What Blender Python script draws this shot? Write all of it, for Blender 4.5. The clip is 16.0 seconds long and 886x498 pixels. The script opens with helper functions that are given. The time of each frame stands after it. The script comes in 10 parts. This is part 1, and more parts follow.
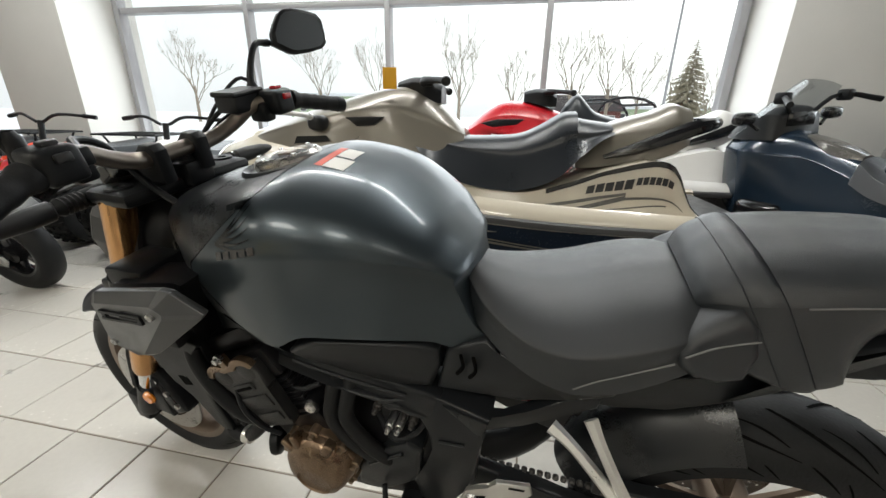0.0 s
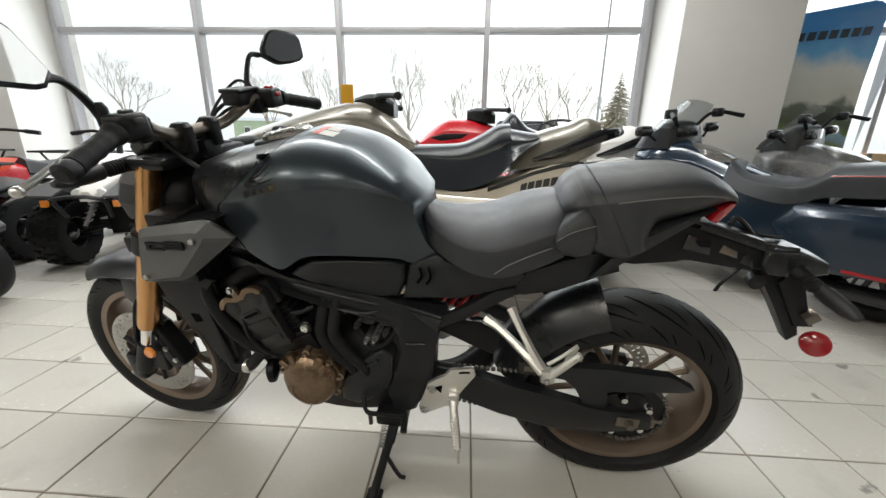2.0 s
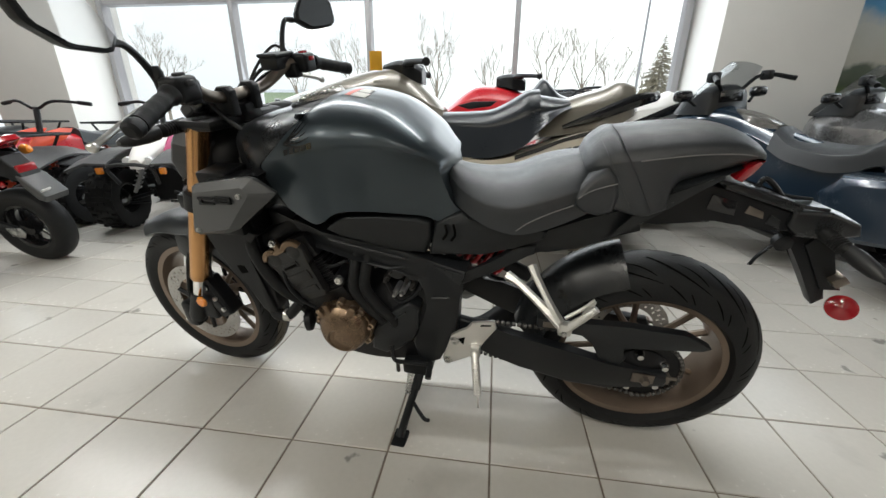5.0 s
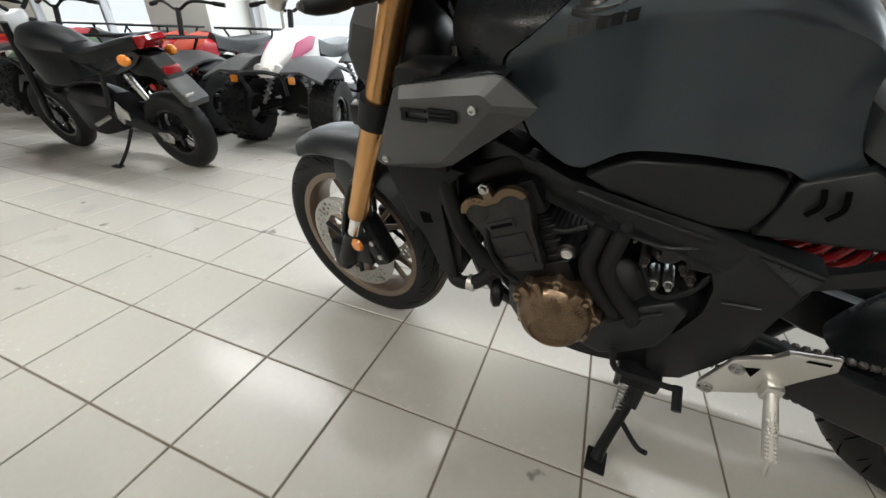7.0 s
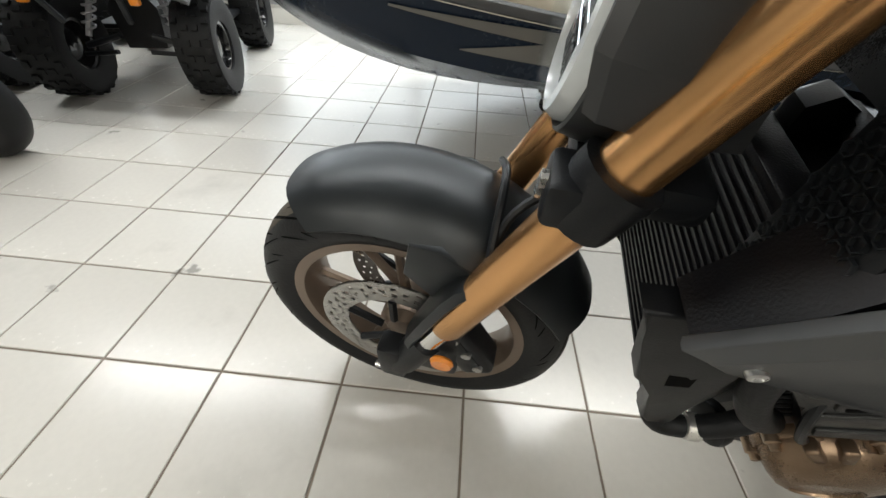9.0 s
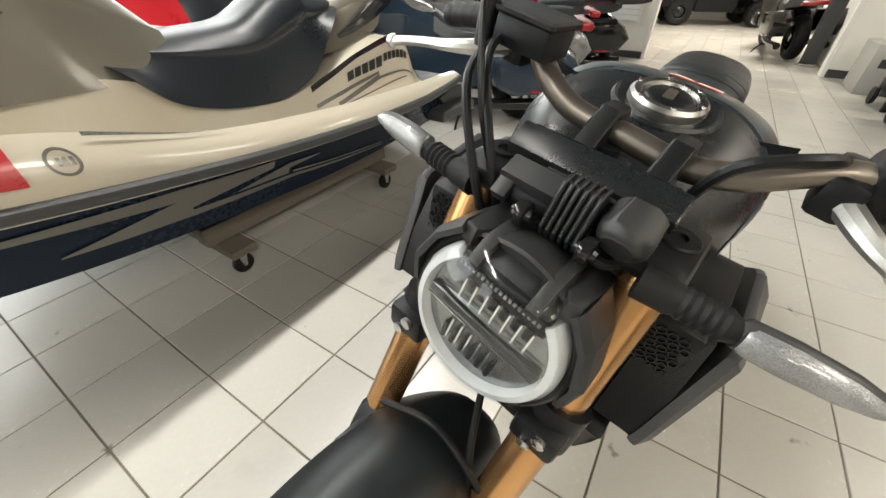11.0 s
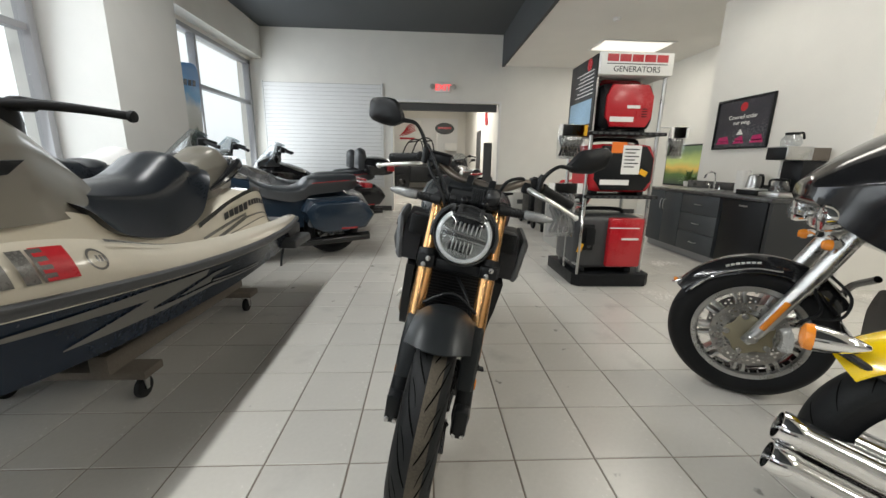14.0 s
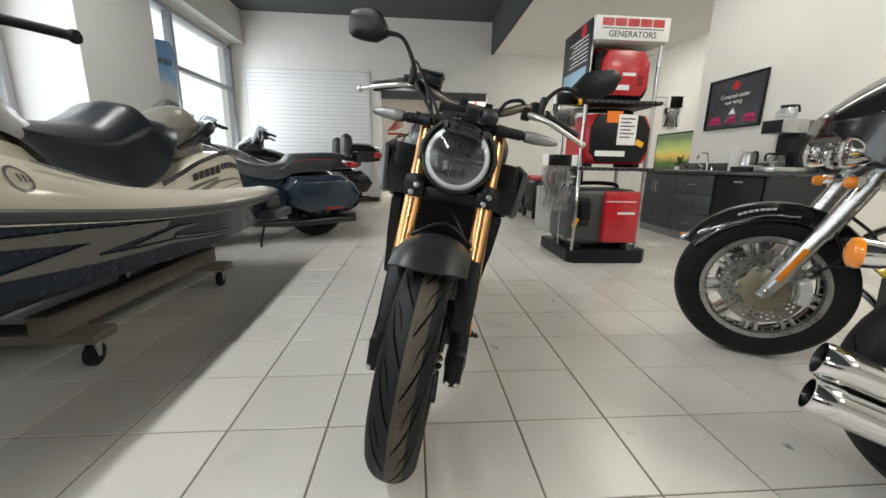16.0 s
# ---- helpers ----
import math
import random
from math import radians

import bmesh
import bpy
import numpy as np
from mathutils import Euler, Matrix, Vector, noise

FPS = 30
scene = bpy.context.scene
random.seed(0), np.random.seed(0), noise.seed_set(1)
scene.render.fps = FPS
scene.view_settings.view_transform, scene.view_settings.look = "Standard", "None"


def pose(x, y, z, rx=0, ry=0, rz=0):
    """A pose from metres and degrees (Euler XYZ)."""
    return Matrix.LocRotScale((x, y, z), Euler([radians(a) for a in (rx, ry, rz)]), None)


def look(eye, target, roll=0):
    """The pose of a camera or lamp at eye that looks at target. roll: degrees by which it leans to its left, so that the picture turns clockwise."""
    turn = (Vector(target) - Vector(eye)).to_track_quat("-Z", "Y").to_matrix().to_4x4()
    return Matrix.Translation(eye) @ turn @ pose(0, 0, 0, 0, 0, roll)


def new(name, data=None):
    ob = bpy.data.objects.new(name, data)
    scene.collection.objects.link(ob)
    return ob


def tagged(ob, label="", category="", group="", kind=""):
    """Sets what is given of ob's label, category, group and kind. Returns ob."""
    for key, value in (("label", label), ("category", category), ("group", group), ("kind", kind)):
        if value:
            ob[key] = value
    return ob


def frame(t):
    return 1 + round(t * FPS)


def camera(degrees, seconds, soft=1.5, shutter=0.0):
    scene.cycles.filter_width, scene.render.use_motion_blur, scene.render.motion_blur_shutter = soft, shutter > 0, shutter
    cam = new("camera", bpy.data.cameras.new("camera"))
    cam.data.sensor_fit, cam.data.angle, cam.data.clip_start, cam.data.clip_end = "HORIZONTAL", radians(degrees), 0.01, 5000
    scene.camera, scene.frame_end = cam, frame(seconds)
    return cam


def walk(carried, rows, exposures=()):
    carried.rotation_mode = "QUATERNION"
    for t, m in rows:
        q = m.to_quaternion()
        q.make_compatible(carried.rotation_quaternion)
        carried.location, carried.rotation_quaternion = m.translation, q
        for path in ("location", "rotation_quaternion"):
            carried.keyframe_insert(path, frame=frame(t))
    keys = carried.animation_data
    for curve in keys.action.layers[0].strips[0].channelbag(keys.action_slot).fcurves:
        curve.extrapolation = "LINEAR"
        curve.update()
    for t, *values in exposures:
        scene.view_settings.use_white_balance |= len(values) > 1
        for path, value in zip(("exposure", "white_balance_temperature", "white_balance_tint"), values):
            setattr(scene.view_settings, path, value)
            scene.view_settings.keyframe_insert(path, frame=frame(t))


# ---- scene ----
cam = camera(99.5, 16.0)
PATH = [
    (0, (0.527, -0.465, 1.068), (0.183, 1.388, 0.401), 1.2),
    (0.5, (0.566, -0.553, 1.02), (0.308, 1.339, 0.425), 1.1),
    (1, (0.588, -0.626, 1.03), (0.322, 1.262, 0.426), 1.1),
    (1.5, (0.568, -0.703, 1.018), (0.421, 1.203, 0.428), 1.0),
    (2, (0.566, -0.768, 0.981), (0.453, 1.152, 0.433), 1.0),
    (2.5, (0.596, -0.816, 0.98), (0.491, 1.122, 0.498), 0.9),
    (3, (0.607, -0.851, 0.979), (0.412, 1.067, 0.449), 1.0),
    (3.2, (0.614, -0.848, 0.977), (0.415, 1.062, 0.417), 0.8),
    (5.3, (0.554, -0.823, 0.955), (0.29, 1.037, 0.268), 1.0),
    (5.5, (0.53, -0.831, 0.952), (0.247, 1.025, 0.263), 1.4),
    (6, (0.448, -0.783, 0.934), (0.04, 1.031, 0.196), 1.4),
    (6.5, (0.327, -0.658, 0.924), (-0.17, 1.063, 0.034), 1.4),
    (7, (0.168, -0.565, 0.869), (-0.452, 1.046, -0.142), 1.7),
    (7.5, (-0.02, -0.471, 0.838), (-0.544, 1.04, -0.362), 1.3),
    (8, (-0.161, -0.366, 0.849), (-0.539, 1.147, -0.404), 1.1),
    (8.2, (-0.21, -0.316, 0.837), (-0.511, 1.185, -0.45), 0.9),
    (10.3, (-0.463, 0.03, 1.04), (0.138, 1.397, -0.291), 2.0),
    (10.5, (-0.458, 0.051, 1.061), (0.326, 1.334, -0.259), -0.7),
    (11, (-0.527, 0.101, 1.147), (0.825, 0.969, -0.045), 0.4),
    (11.5, (-0.663, 0.165, 1.222), (0.948, 0.477, 0.079), 0.2),
    (12, (-0.868, 0.212, 1.293), (0.852, 0.249, 0.273), 0.6),
    (12.5, (-1.108, 0.224, 1.337), (0.711, 0.112, 0.514), 0.9),
    (13, (-1.306, 0.267, 1.331), (0.588, 0.128, 0.704), 0.9),
    (13.5, (-1.432, 0.344, 1.182), (0.526, 0.123, 0.841), 1.1),
    (14, (-1.476, 0.341, 1.077), (0.47, 0.244, 0.626), 1.1),
    (14.5, (-1.436, 0.334, 0.964), (0.498, 0.193, 0.472), 1.1),
    (15, (-1.385, 0.332, 0.901), (0.555, 0.167, 0.446), 1.1),
    (15.5, (-1.361, 0.339, 0.849), (0.59, 0.172, 0.442), 1.2),
    (16, (-1.369, 0.337, 0.822), (0.575, 0.182, 0.382), 1.1),
]
walk(cam, [(t, look(eye, target, roll)) for t, eye, target, roll in PATH],
     exposures=[(0.0, -0.15, 6400, 8), (3.0, -0.1, 6350, 8), (6.0, -0.16, 6250, 8), (8.0, -0.04, 6250, 8), (10.5, 0.12, 6450, 8), (11.0, 0.34, 6700, 8), (11.5, 0.22, 6600, 8),
                (12.5, -0.10, 6300, 8), (13.5, -0.28, 6300, 8), (14.5, -0.25, 6300, 8), (16.0, -0.19, 6300, 8)])

# ---- world and light ----
world = bpy.data.worlds.new("winter_sky")
scene.world = world
world.use_nodes = True
wn = world.node_tree.nodes
wl = world.node_tree.links
wn.clear()
sky = wn.new("ShaderNodeTexSky")
sky.sky_type = "NISHITA"
sky.sun_disc = False
sky.sun_elevation, sky.sun_rotation = radians(38), radians(20)
sky.air_density, sky.dust_density = 1.0, 6.0
grey = wn.new("ShaderNodeHueSaturation")
grey.inputs["Saturation"].default_value = 0.22
back = wn.new("ShaderNodeBackground")
back.inputs["Strength"].default_value = 0.15
wout = wn.new("ShaderNodeOutputWorld")
cloud = wn.new("ShaderNodeMix")
cloud.data_type = "RGBA"
cloud.inputs["Factor"].default_value = 0.7
cloud.inputs["B"].default_value = (10.2, 10.4, 10.6, 1)
wl.new(sky.outputs[0], grey.inputs["Color"])
wl.new(grey.outputs[0], cloud.inputs["A"])
wl.new(cloud.outputs["Result"], back.inputs["Color"])
wl.new(back.outputs[0], wout.inputs["Surface"])

sun = new("sun", bpy.data.lights.new("sun", "SUN"))
sun.data.energy, sun.data.angle, sun.data.color = 1.2, radians(25), (1.0, 0.97, 0.92)
sun.matrix_world = look((2, 8, 10), (0, 2, 0))


def area(name, at, target, w, h, watts, colour=(1, 1, 1)):
    ob = new(name, bpy.data.lights.new(name, "AREA"))
    ob.data.shape, ob.data.size, ob.data.size_y = "RECTANGLE", w, h
    ob.data.energy, ob.data.color = watts, colour
    ob.matrix_world = look(at, target)
    return ob


# daylight in the window openings
area("daylight", (-0.95, 3.90, 1.75), (-0.95, 0.0, 1.2), 6.6, 2.5, 120, (0.93, 0.97, 1.0))
area("daylight", (5.2, 3.90, 1.75), (5.2, 0.0, 1.2), 3.0, 2.5, 95, (0.93, 0.97, 1.0))
area("daylight", (-7.4, 3.90, 1.75), (-7.4, 0.0, 1.2), 3.4, 2.5, 60, (0.93, 0.97, 1.0))
# recessed ceiling panels; the y -4.4 pair is unseen, added as fill
for px, py, watts in ((2.6, -2.4, 13), (0.2, -2.4, 36), (-2.2, -2.4, 50), (-4.6, -2.4, 48), (-2.2, -4.4, 20), (0.2, -4.4, 10)):
    area("panel_lamp", (px, py, 3.05), (px, py, 0), 1.1, 0.55, watts, (1.0, 0.935, 0.835))
area("panel_lamp", (5.40, -3.15, 3.05), (5.40, -3.15, 0), 0.55, 1.1, 32, (1.0, 0.935, 0.835))
# far room: unseen lamp added to brighten its walls, no fixture drawn
area("panel_lamp", (10.0, -0.2, 3.3), (10.0, -0.2, 0), 2.4, 1.2, 210, (1.0, 0.94, 0.85))
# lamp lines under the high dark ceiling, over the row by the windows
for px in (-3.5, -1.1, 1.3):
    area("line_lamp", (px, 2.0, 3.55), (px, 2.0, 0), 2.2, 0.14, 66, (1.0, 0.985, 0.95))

# ---- building helpers ----
from mathutils.bvhtree import BVHTree


def bm_new():
    return bmesh.new()


def part(name, bm, material, parent=None, label="", angle=35, m=None):
    """Link a bmesh as one mesh object, under a thing or a part."""
    bmesh.ops.recalc_face_normals(bm, faces=bm.faces)
    me = bpy.data.meshes.new(name)
    bm.to_mesh(me)
    bm.free()
    me.materials.append(material)
    if angle:
        me.polygons.foreach_set("use_smooth", [True] * len(me.polygons))
        me.set_sharp_from_angle(angle=radians(angle))
    ob = new(name, me)
    if m is not None:
        ob.matrix_basis = m
    if parent is not None:
        ob.parent = parent
    if label:
        ob["label"] = label
    return ob


def apart(ob):
    """Give each loose piece of a part a mesh of its own beside it."""
    bm = bmesh.new()
    bm.from_mesh(ob.data)
    bm.verts.ensure_lookup_table()
    seen, groups = set(), []
    for v in bm.verts:
        if v.index in seen:
            continue
        todo, group = [v], []
        seen.add(v.index)
        while todo:
            q = todo.pop()
            group.append(q.index)
            for e in q.link_edges:
                w = e.other_vert(q)
                if w.index not in seen:
                    seen.add(w.index)
                    todo.append(w)
        groups.append(set(group))
    bm.free()
    name = ob.name.split(".")[0]
    whole = ob.data
    for k, group in enumerate(groups):
        b = bmesh.new()
        b.from_mesh(whole)
        bmesh.ops.delete(b, geom=[v for v in b.verts if v.index not in group], context="VERTS")
        me = bpy.data.meshes.new(name)
        b.to_mesh(me)
        b.free()
        me.materials.append(whole.materials[0])
        if k == 0:
            ob.data = me
        else:
            p = new(name, me)
            p.matrix_basis, p.parent = ob.matrix_basis.copy(), ob.parent
            if "label" in ob:
                p["label"] = ob["label"]
    return ob


def thing(name, m, label, category, group="", kind=""):
    ob = new(name)
    ob.empty_display_size = 0.1
    ob.matrix_basis = m
    return tagged(ob, label, category, group, kind)


def box(bm, x0, x1, y0, y1, z0, z1, bev=0.0, seg=2, m=None):
    g = bmesh.ops.create_cube(bm, size=1.0)
    vs = g["verts"]
    bmesh.ops.scale(bm, vec=(abs(x1 - x0), abs(y1 - y0), abs(z1 - z0)), verts=vs)
    bmesh.ops.translate(bm, vec=((x0 + x1) / 2, (y0 + y1) / 2, (z0 + z1) / 2), verts=vs)
    if m is not None:
        bmesh.ops.transform(bm, matrix=m, verts=vs)
    if bev:
        es = list({e for v in vs for e in v.link_edges})
        bmesh.ops.bevel(bm, geom=es, offset=bev, segments=seg, affect="EDGES", profile=0.5)
    return bm


def smooth_line(pts, n=6):
    """Catmull-Rom through points of any dimension."""
    p = [Vector(q) for q in pts]
    p = [p[0] * 2 - p[1]] + p + [p[-1] * 2 - p[-2]]
    out = []
    for i in range(1, len(p) - 2):
        for k in range(n):
            t = k / n
            a, b, c, d = p[i - 1], p[i], p[i + 1], p[i + 2]
            out.append(0.5 * ((2 * b) + (c - a) * t + (2 * a - 5 * b + 4 * c - d) * t * t + (3 * b - a - 3 * c + d) * t ** 3))
    out.append(p[-2])
    return out


def ring_faces(bm, rings, closed=True, caps=True):
    n = len(rings[0])
    vs = [[bm.verts.new(q) for q in r] for r in rings]
    for a, b in zip(vs, vs[1:]):
        for k in range(n if closed else n - 1):
            bm.faces.new((a[k], a[(k + 1) % n], b[(k + 1) % n], b[k]))
    if caps and closed:
        bm.faces.new(list(reversed(vs[0])))
        bm.faces.new(vs[-1])
    return bm


def tube(bm, pts, r, n=10, k=5, caps=True):
    """A round bar along a smooth line; r is one radius or one for each point."""
    line = smooth_line(pts, k) if k > 1 else [Vector(q) for q in pts]
    if isinstance(r, (int, float)):
        rr = [r] * len(line)
    else:
        rr = [q[0] for q in smooth_line([(a, 0, 0) for a in r], k)] if k > 1 else list(r)
    rings = []
    up = Vector((0.13, 0.27, 0.95)).normalized()
    for i, q in enumerate(line):
        d = (line[min(i + 1, len(line) - 1)] - line[max(i - 1, 0)]).normalized()
        u = (up - d * up.dot(d))
        if u.length < 1e-3:
            u = d.orthogonal()
        u.normalize()
        up = u
        w = d.cross(u)
        rings.append([q + (u * math.cos(2 * math.pi * j / n) + w * math.sin(2 * math.pi * j / n)) * rr[i] for j in range(n)])
    return ring_faces(bm, rings, True, caps)


def lathe(bm, prof, n=40, c=(0, 0, 0), axis="y", m=None):
    """Spin a closed or open profile of (radius, along) about an axis through c."""
    rings = []
    for r, a in prof:
        ring = []
        for j in range(n):
            u, v = r * math.cos(2 * math.pi * j / n), r * math.sin(2 * math.pi * j / n)
            q = Vector((u, a, v)) if axis == "y" else Vector((a, u, v)) if axis == "x" else Vector((u, v, a))
            if m is not None:
                q = m @ q
            ring.append(q + Vector(c))
        rings.append(ring)
    return ring_faces(bm, rings, True, prof[0][0] > 1e-4 and prof[0] != prof[-1])


def prism(bm, poly, y0, y1, bev=0.0, plane="xz", m=None, seg=2):
    """A plate: a polygon in a plane, pushed out from y0 to y1."""
    def lift(q, d):
        v = Vector((q[0], d, q[1])) if plane == "xz" else Vector((q[0], q[1], d)) if plane == "xy" else Vector((d, q[0], q[1]))
        return m @ v if m is not None else v
    a = [bm.verts.new(lift(q, y0)) for q in poly]
    b = [bm.verts.new(lift(q, y1)) for q in poly]
    n = len(poly)
    fs = [bm.faces.new(a), bm.faces.new(list(reversed(b)))]
    for k in range(n):
        fs.append(bm.faces.new((a[k], b[k], b[(k + 1) % n], a[(k + 1) % n])))
    if bev:
        es = list({e for f in fs[:2] for e in f.edges})
        bmesh.ops.bevel(bm, geom=es, offset=bev, segments=seg, affect="EDGES", profile=0.5)
    return bm


def panel(bm, pts, s, depth, bev, seg=3):
    """A moulded plate on one side: (along, height, outer distance) round its edge."""
    a = [bm.verts.new((x, s * y, z)) for x, z, y in pts]
    b = [bm.verts.new((x, s * (y - depth), z)) for x, z, y in pts]
    n = len(pts)
    f = bm.faces.new(a)
    bm.faces.new(list(reversed(b)))
    for k in range(n):
        bm.faces.new((a[k], b[k], b[(k + 1) % n], a[(k + 1) % n]))
    bmesh.ops.bevel(bm, geom=list(f.edges), offset=bev, segments=seg, affect="EDGES", profile=0.5)
    return bm


def loft_x(bm, secs, n=5, k=4):
    """A body along x. secs: (x, half-width, z top, z shoulder, half-width low, z bottom[, y])."""
    line = smooth_line([tuple(s) for s in [tuple(s) + (0,) * (7 - len(s)) for s in secs]], k) if k > 1 else secs
    rings = []
    for s in line:
        x, w, zt, zs, wl, zb, yc = s[0], s[1], s[2], s[3], s[4], s[5], s[6]
        half = smooth_line([(0, zt), (w * 0.55, zt - (zt - zs) * 0.16), (w * 0.93, zs + (zt - zs) * 0.3), (w, zs), (w * 0.45 + wl * 0.55, zs * 0.45 + zb * 0.55), (wl, zb)], n)
        ring = [Vector((x, yc + h[0], h[1])) for h in half] + [Vector((x, yc - h[0], h[1])) for h in reversed(half[1:])]
        rings.append(ring)
    return ring_faces(bm, rings, True, True)


def polar_plate(bm, r0, r1, c, y, th, rows=5, n=72, holes=True, m=None):
    """A drilled brake disc standing in the xz plane."""
    for side in (-th / 2, th / 2):
        g = []
        for i in range(rows + 1):
            r = r0 + (r1 - r0) * i / rows
            g.append([bm.verts.new((c[0] + r * math.cos(2 * math.pi * j / n), y + side, c[1] + r * math.sin(2 * math.pi * j / n))) for j in range(n)])
        for i in range(rows):
            for j in range(n):
                if holes and 0 < i < rows - 1 and (j + 2 * i) % 4 == 0:
                    continue
                bm.faces.new((g[i][j], g[i][(j + 1) % n], g[i + 1][(j + 1) % n], g[i + 1][j]))
    return bm


def xz_arc(c, r, a0, a1, n):
    return [(c[0] + r * math.cos(radians(a0 + (a1 - a0) * k / n)), c[1] + r * math.sin(radians(a0 + (a1 - a0) * k / n))) for k in range(n + 1)]


def text_on(name, body, size, material, parent, m, label="", depth=0.001, align="CENTER"):
    cu = bpy.data.curves.new(name, "FONT")
    cu.body, cu.size, cu.extrude, cu.align_x, cu.align_y = body, size, depth, align, "CENTER"
    cu.resolution_u = 3
    ob = new(name, cu)
    dg = bpy.context.evaluated_depsgraph_get()
    me = bpy.data.meshes.new_from_object(ob.evaluated_get(dg))
    bpy.data.objects.remove(ob)
    me.materials.clear()
    me.materials.append(material)
    out = new(name, me)
    out.matrix_basis = m
    out.parent = parent
    if label:
        out["label"] = label
    return out


# ---- materials ----
def mat(name, colour, rough=0.5, metal=0.0, vary=0.12, scale=30.0, bump=0.05, coat=0.0, fine=6.0, rvary=0.08, tint=None, spec=0.5):
    """A surface with colour, gloss and relief that vary at two scales."""
    ma = bpy.data.materials.new(name)
    ma.use_nodes = True
    nt = ma.node_tree
    p = nt.nodes["Principled BSDF"]
    p.inputs["Metallic"].default_value = metal
    p.inputs["Coat Weight"].default_value = coat
    p.inputs["Coat Roughness"].default_value = 0.08
    p.inputs["Specular IOR Level"].default_value = spec
    tc = nt.nodes.new("ShaderNodeTexCoord")
    big = nt.nodes.new("ShaderNodeTexNoise")
    big.inputs["Scale"].default_value, big.inputs["Detail"].default_value = scale / fine, 3
    small = nt.nodes.new("ShaderNodeTexNoise")
    small.inputs["Scale"].default_value, small.inputs["Detail"].default_value = scale * fine, 2
    mix = nt.nodes.new("ShaderNodeMix")
    mix.data_type = "FLOAT"
    mix.inputs[0].default_value = 0.35
    ramp = nt.nodes.new("ShaderNodeMapRange")
    ramp.inputs["From Min"].default_value, ramp.inputs["From Max"].default_value = 0.3, 0.7
    col = nt.nodes.new("ShaderNodeMix")
    col.data_type = "RGBA"
    c2 = tint or tuple(min(1.0, c * (1 + vary)) for c in colour)
    col.inputs["A"].default_value = (*[c * (1 - vary) for c in colour], 1)
    col.inputs["B"].default_value = (*c2, 1)
    rr = nt.nodes.new("ShaderNodeMapRange")
    rr.inputs["To Min"].default_value, rr.inputs["To Max"].default_value = max(0.02, rough - rvary), min(1, rough + rvary)
    nt.links.new(tc.outputs["Object"], big.inputs["Vector"])
    nt.links.new(tc.outputs["Object"], small.inputs["Vector"])
    nt.links.new(big.outputs["Fac"], mix.inputs[2])
    nt.links.new(small.outputs["Fac"], mix.inputs[3])
    nt.links.new(mix.outputs[0], ramp.inputs["Value"])
    nt.links.new(ramp.outputs[0], col.inputs["Factor"])
    nt.links.new(col.outputs["Result"], p.inputs["Base Color"])
    nt.links.new(ramp.outputs[0], rr.inputs["Value"])
    nt.links.new(rr.outputs[0], p.inputs["Roughness"])
    if bump:
        bp = nt.nodes.new("ShaderNodeBump")
        bp.inputs["Strength"].default_value, bp.inputs["Distance"].default_value = bump, 0.002
        nt.links.new(small.outputs["Fac"], bp.inputs["Height"])
        nt.links.new(bp.outputs[0], p.inputs["Normal"])
    return ma


def glow(name, colour, strength):
    ma = bpy.data.materials.new(name)
    ma.use_nodes = True
    p = ma.node_tree.nodes["Principled BSDF"]
    p.inputs["Base Color"].default_value = (*colour, 1)
    p.inputs["Emission Color"].default_value = (*colour, 1)
    p.inputs["Emission Strength"].default_value = strength
    return ma


def clear(name, colour=(1, 1, 1), rough=0.02, ior=1.45):
    ma = bpy.data.materials.new(name)
    ma.use_nodes = True
    p = ma.node_tree.nodes["Principled BSDF"]
    p.inputs["Base Color"].default_value = (*colour, 1)
    p.inputs["Roughness"].default_value = rough
    p.inputs["Transmission Weight"].default_value = 1.0
    p.inputs["IOR"].default_value = ior
    return ma


def thin(name, colour, gloss, rough=0.02):
    """A thin clear sheet: light passes straight through, a little is mirrored."""
    ma = bpy.data.materials.new(name)
    ma.use_nodes = True
    nt = ma.node_tree
    nt.nodes.clear()
    out = nt.nodes.new("ShaderNodeOutputMaterial")
    tr = nt.nodes.new("ShaderNodeBsdfTransparent")
    tr.inputs["Color"].default_value = (*colour, 1)
    gl = nt.nodes.new("ShaderNodeBsdfGlossy")
    gl.inputs["Roughness"].default_value = rough
    mx = nt.nodes.new("ShaderNodeMixShader")
    mx.inputs["Fac"].default_value = gloss
    nt.links.new(tr.outputs[0], mx.inputs[1])
    nt.links.new(gl.outputs[0], mx.inputs[2])
    nt.links.new(mx.outputs[0], out.inputs["Surface"])
    return ma


M_WALL = mat("painted_plaster", (0.74, 0.72, 0.67), 0.75, vary=0.03, scale=20, bump=0.15)
M_WALLG = mat("painted_column", (0.66, 0.65, 0.62), 0.75, vary=0.03, scale=20, bump=0.15)
M_DARKC = mat("dark_grey_paint", (0.06, 0.065, 0.068), 0.85, vary=0.08, scale=8, bump=0.1)
M_WHITEC = mat("ceiling_paint", (0.78, 0.76, 0.72), 0.85, vary=0.03, scale=14, bump=0.2)
M_SLAT = mat("slatwall_laminate", (0.74, 0.74, 0.73), 0.4, vary=0.02, scale=10, bump=0.02)
M_FRAME = mat("anodised_aluminium", (0.34, 0.34, 0.35), 0.4, 0.3, vary=0.05, scale=40)
M_GROUT = mat("cement_grout", (0.20, 0.165, 0.13), 0.9, vary=0.25, scale=25, bump=0.5)
M_BLACK = mat("black_plastic", (0.0070, 0.0078, 0.0090), 0.42, vary=0.15, scale=80, bump=0.12, spec=0.26)
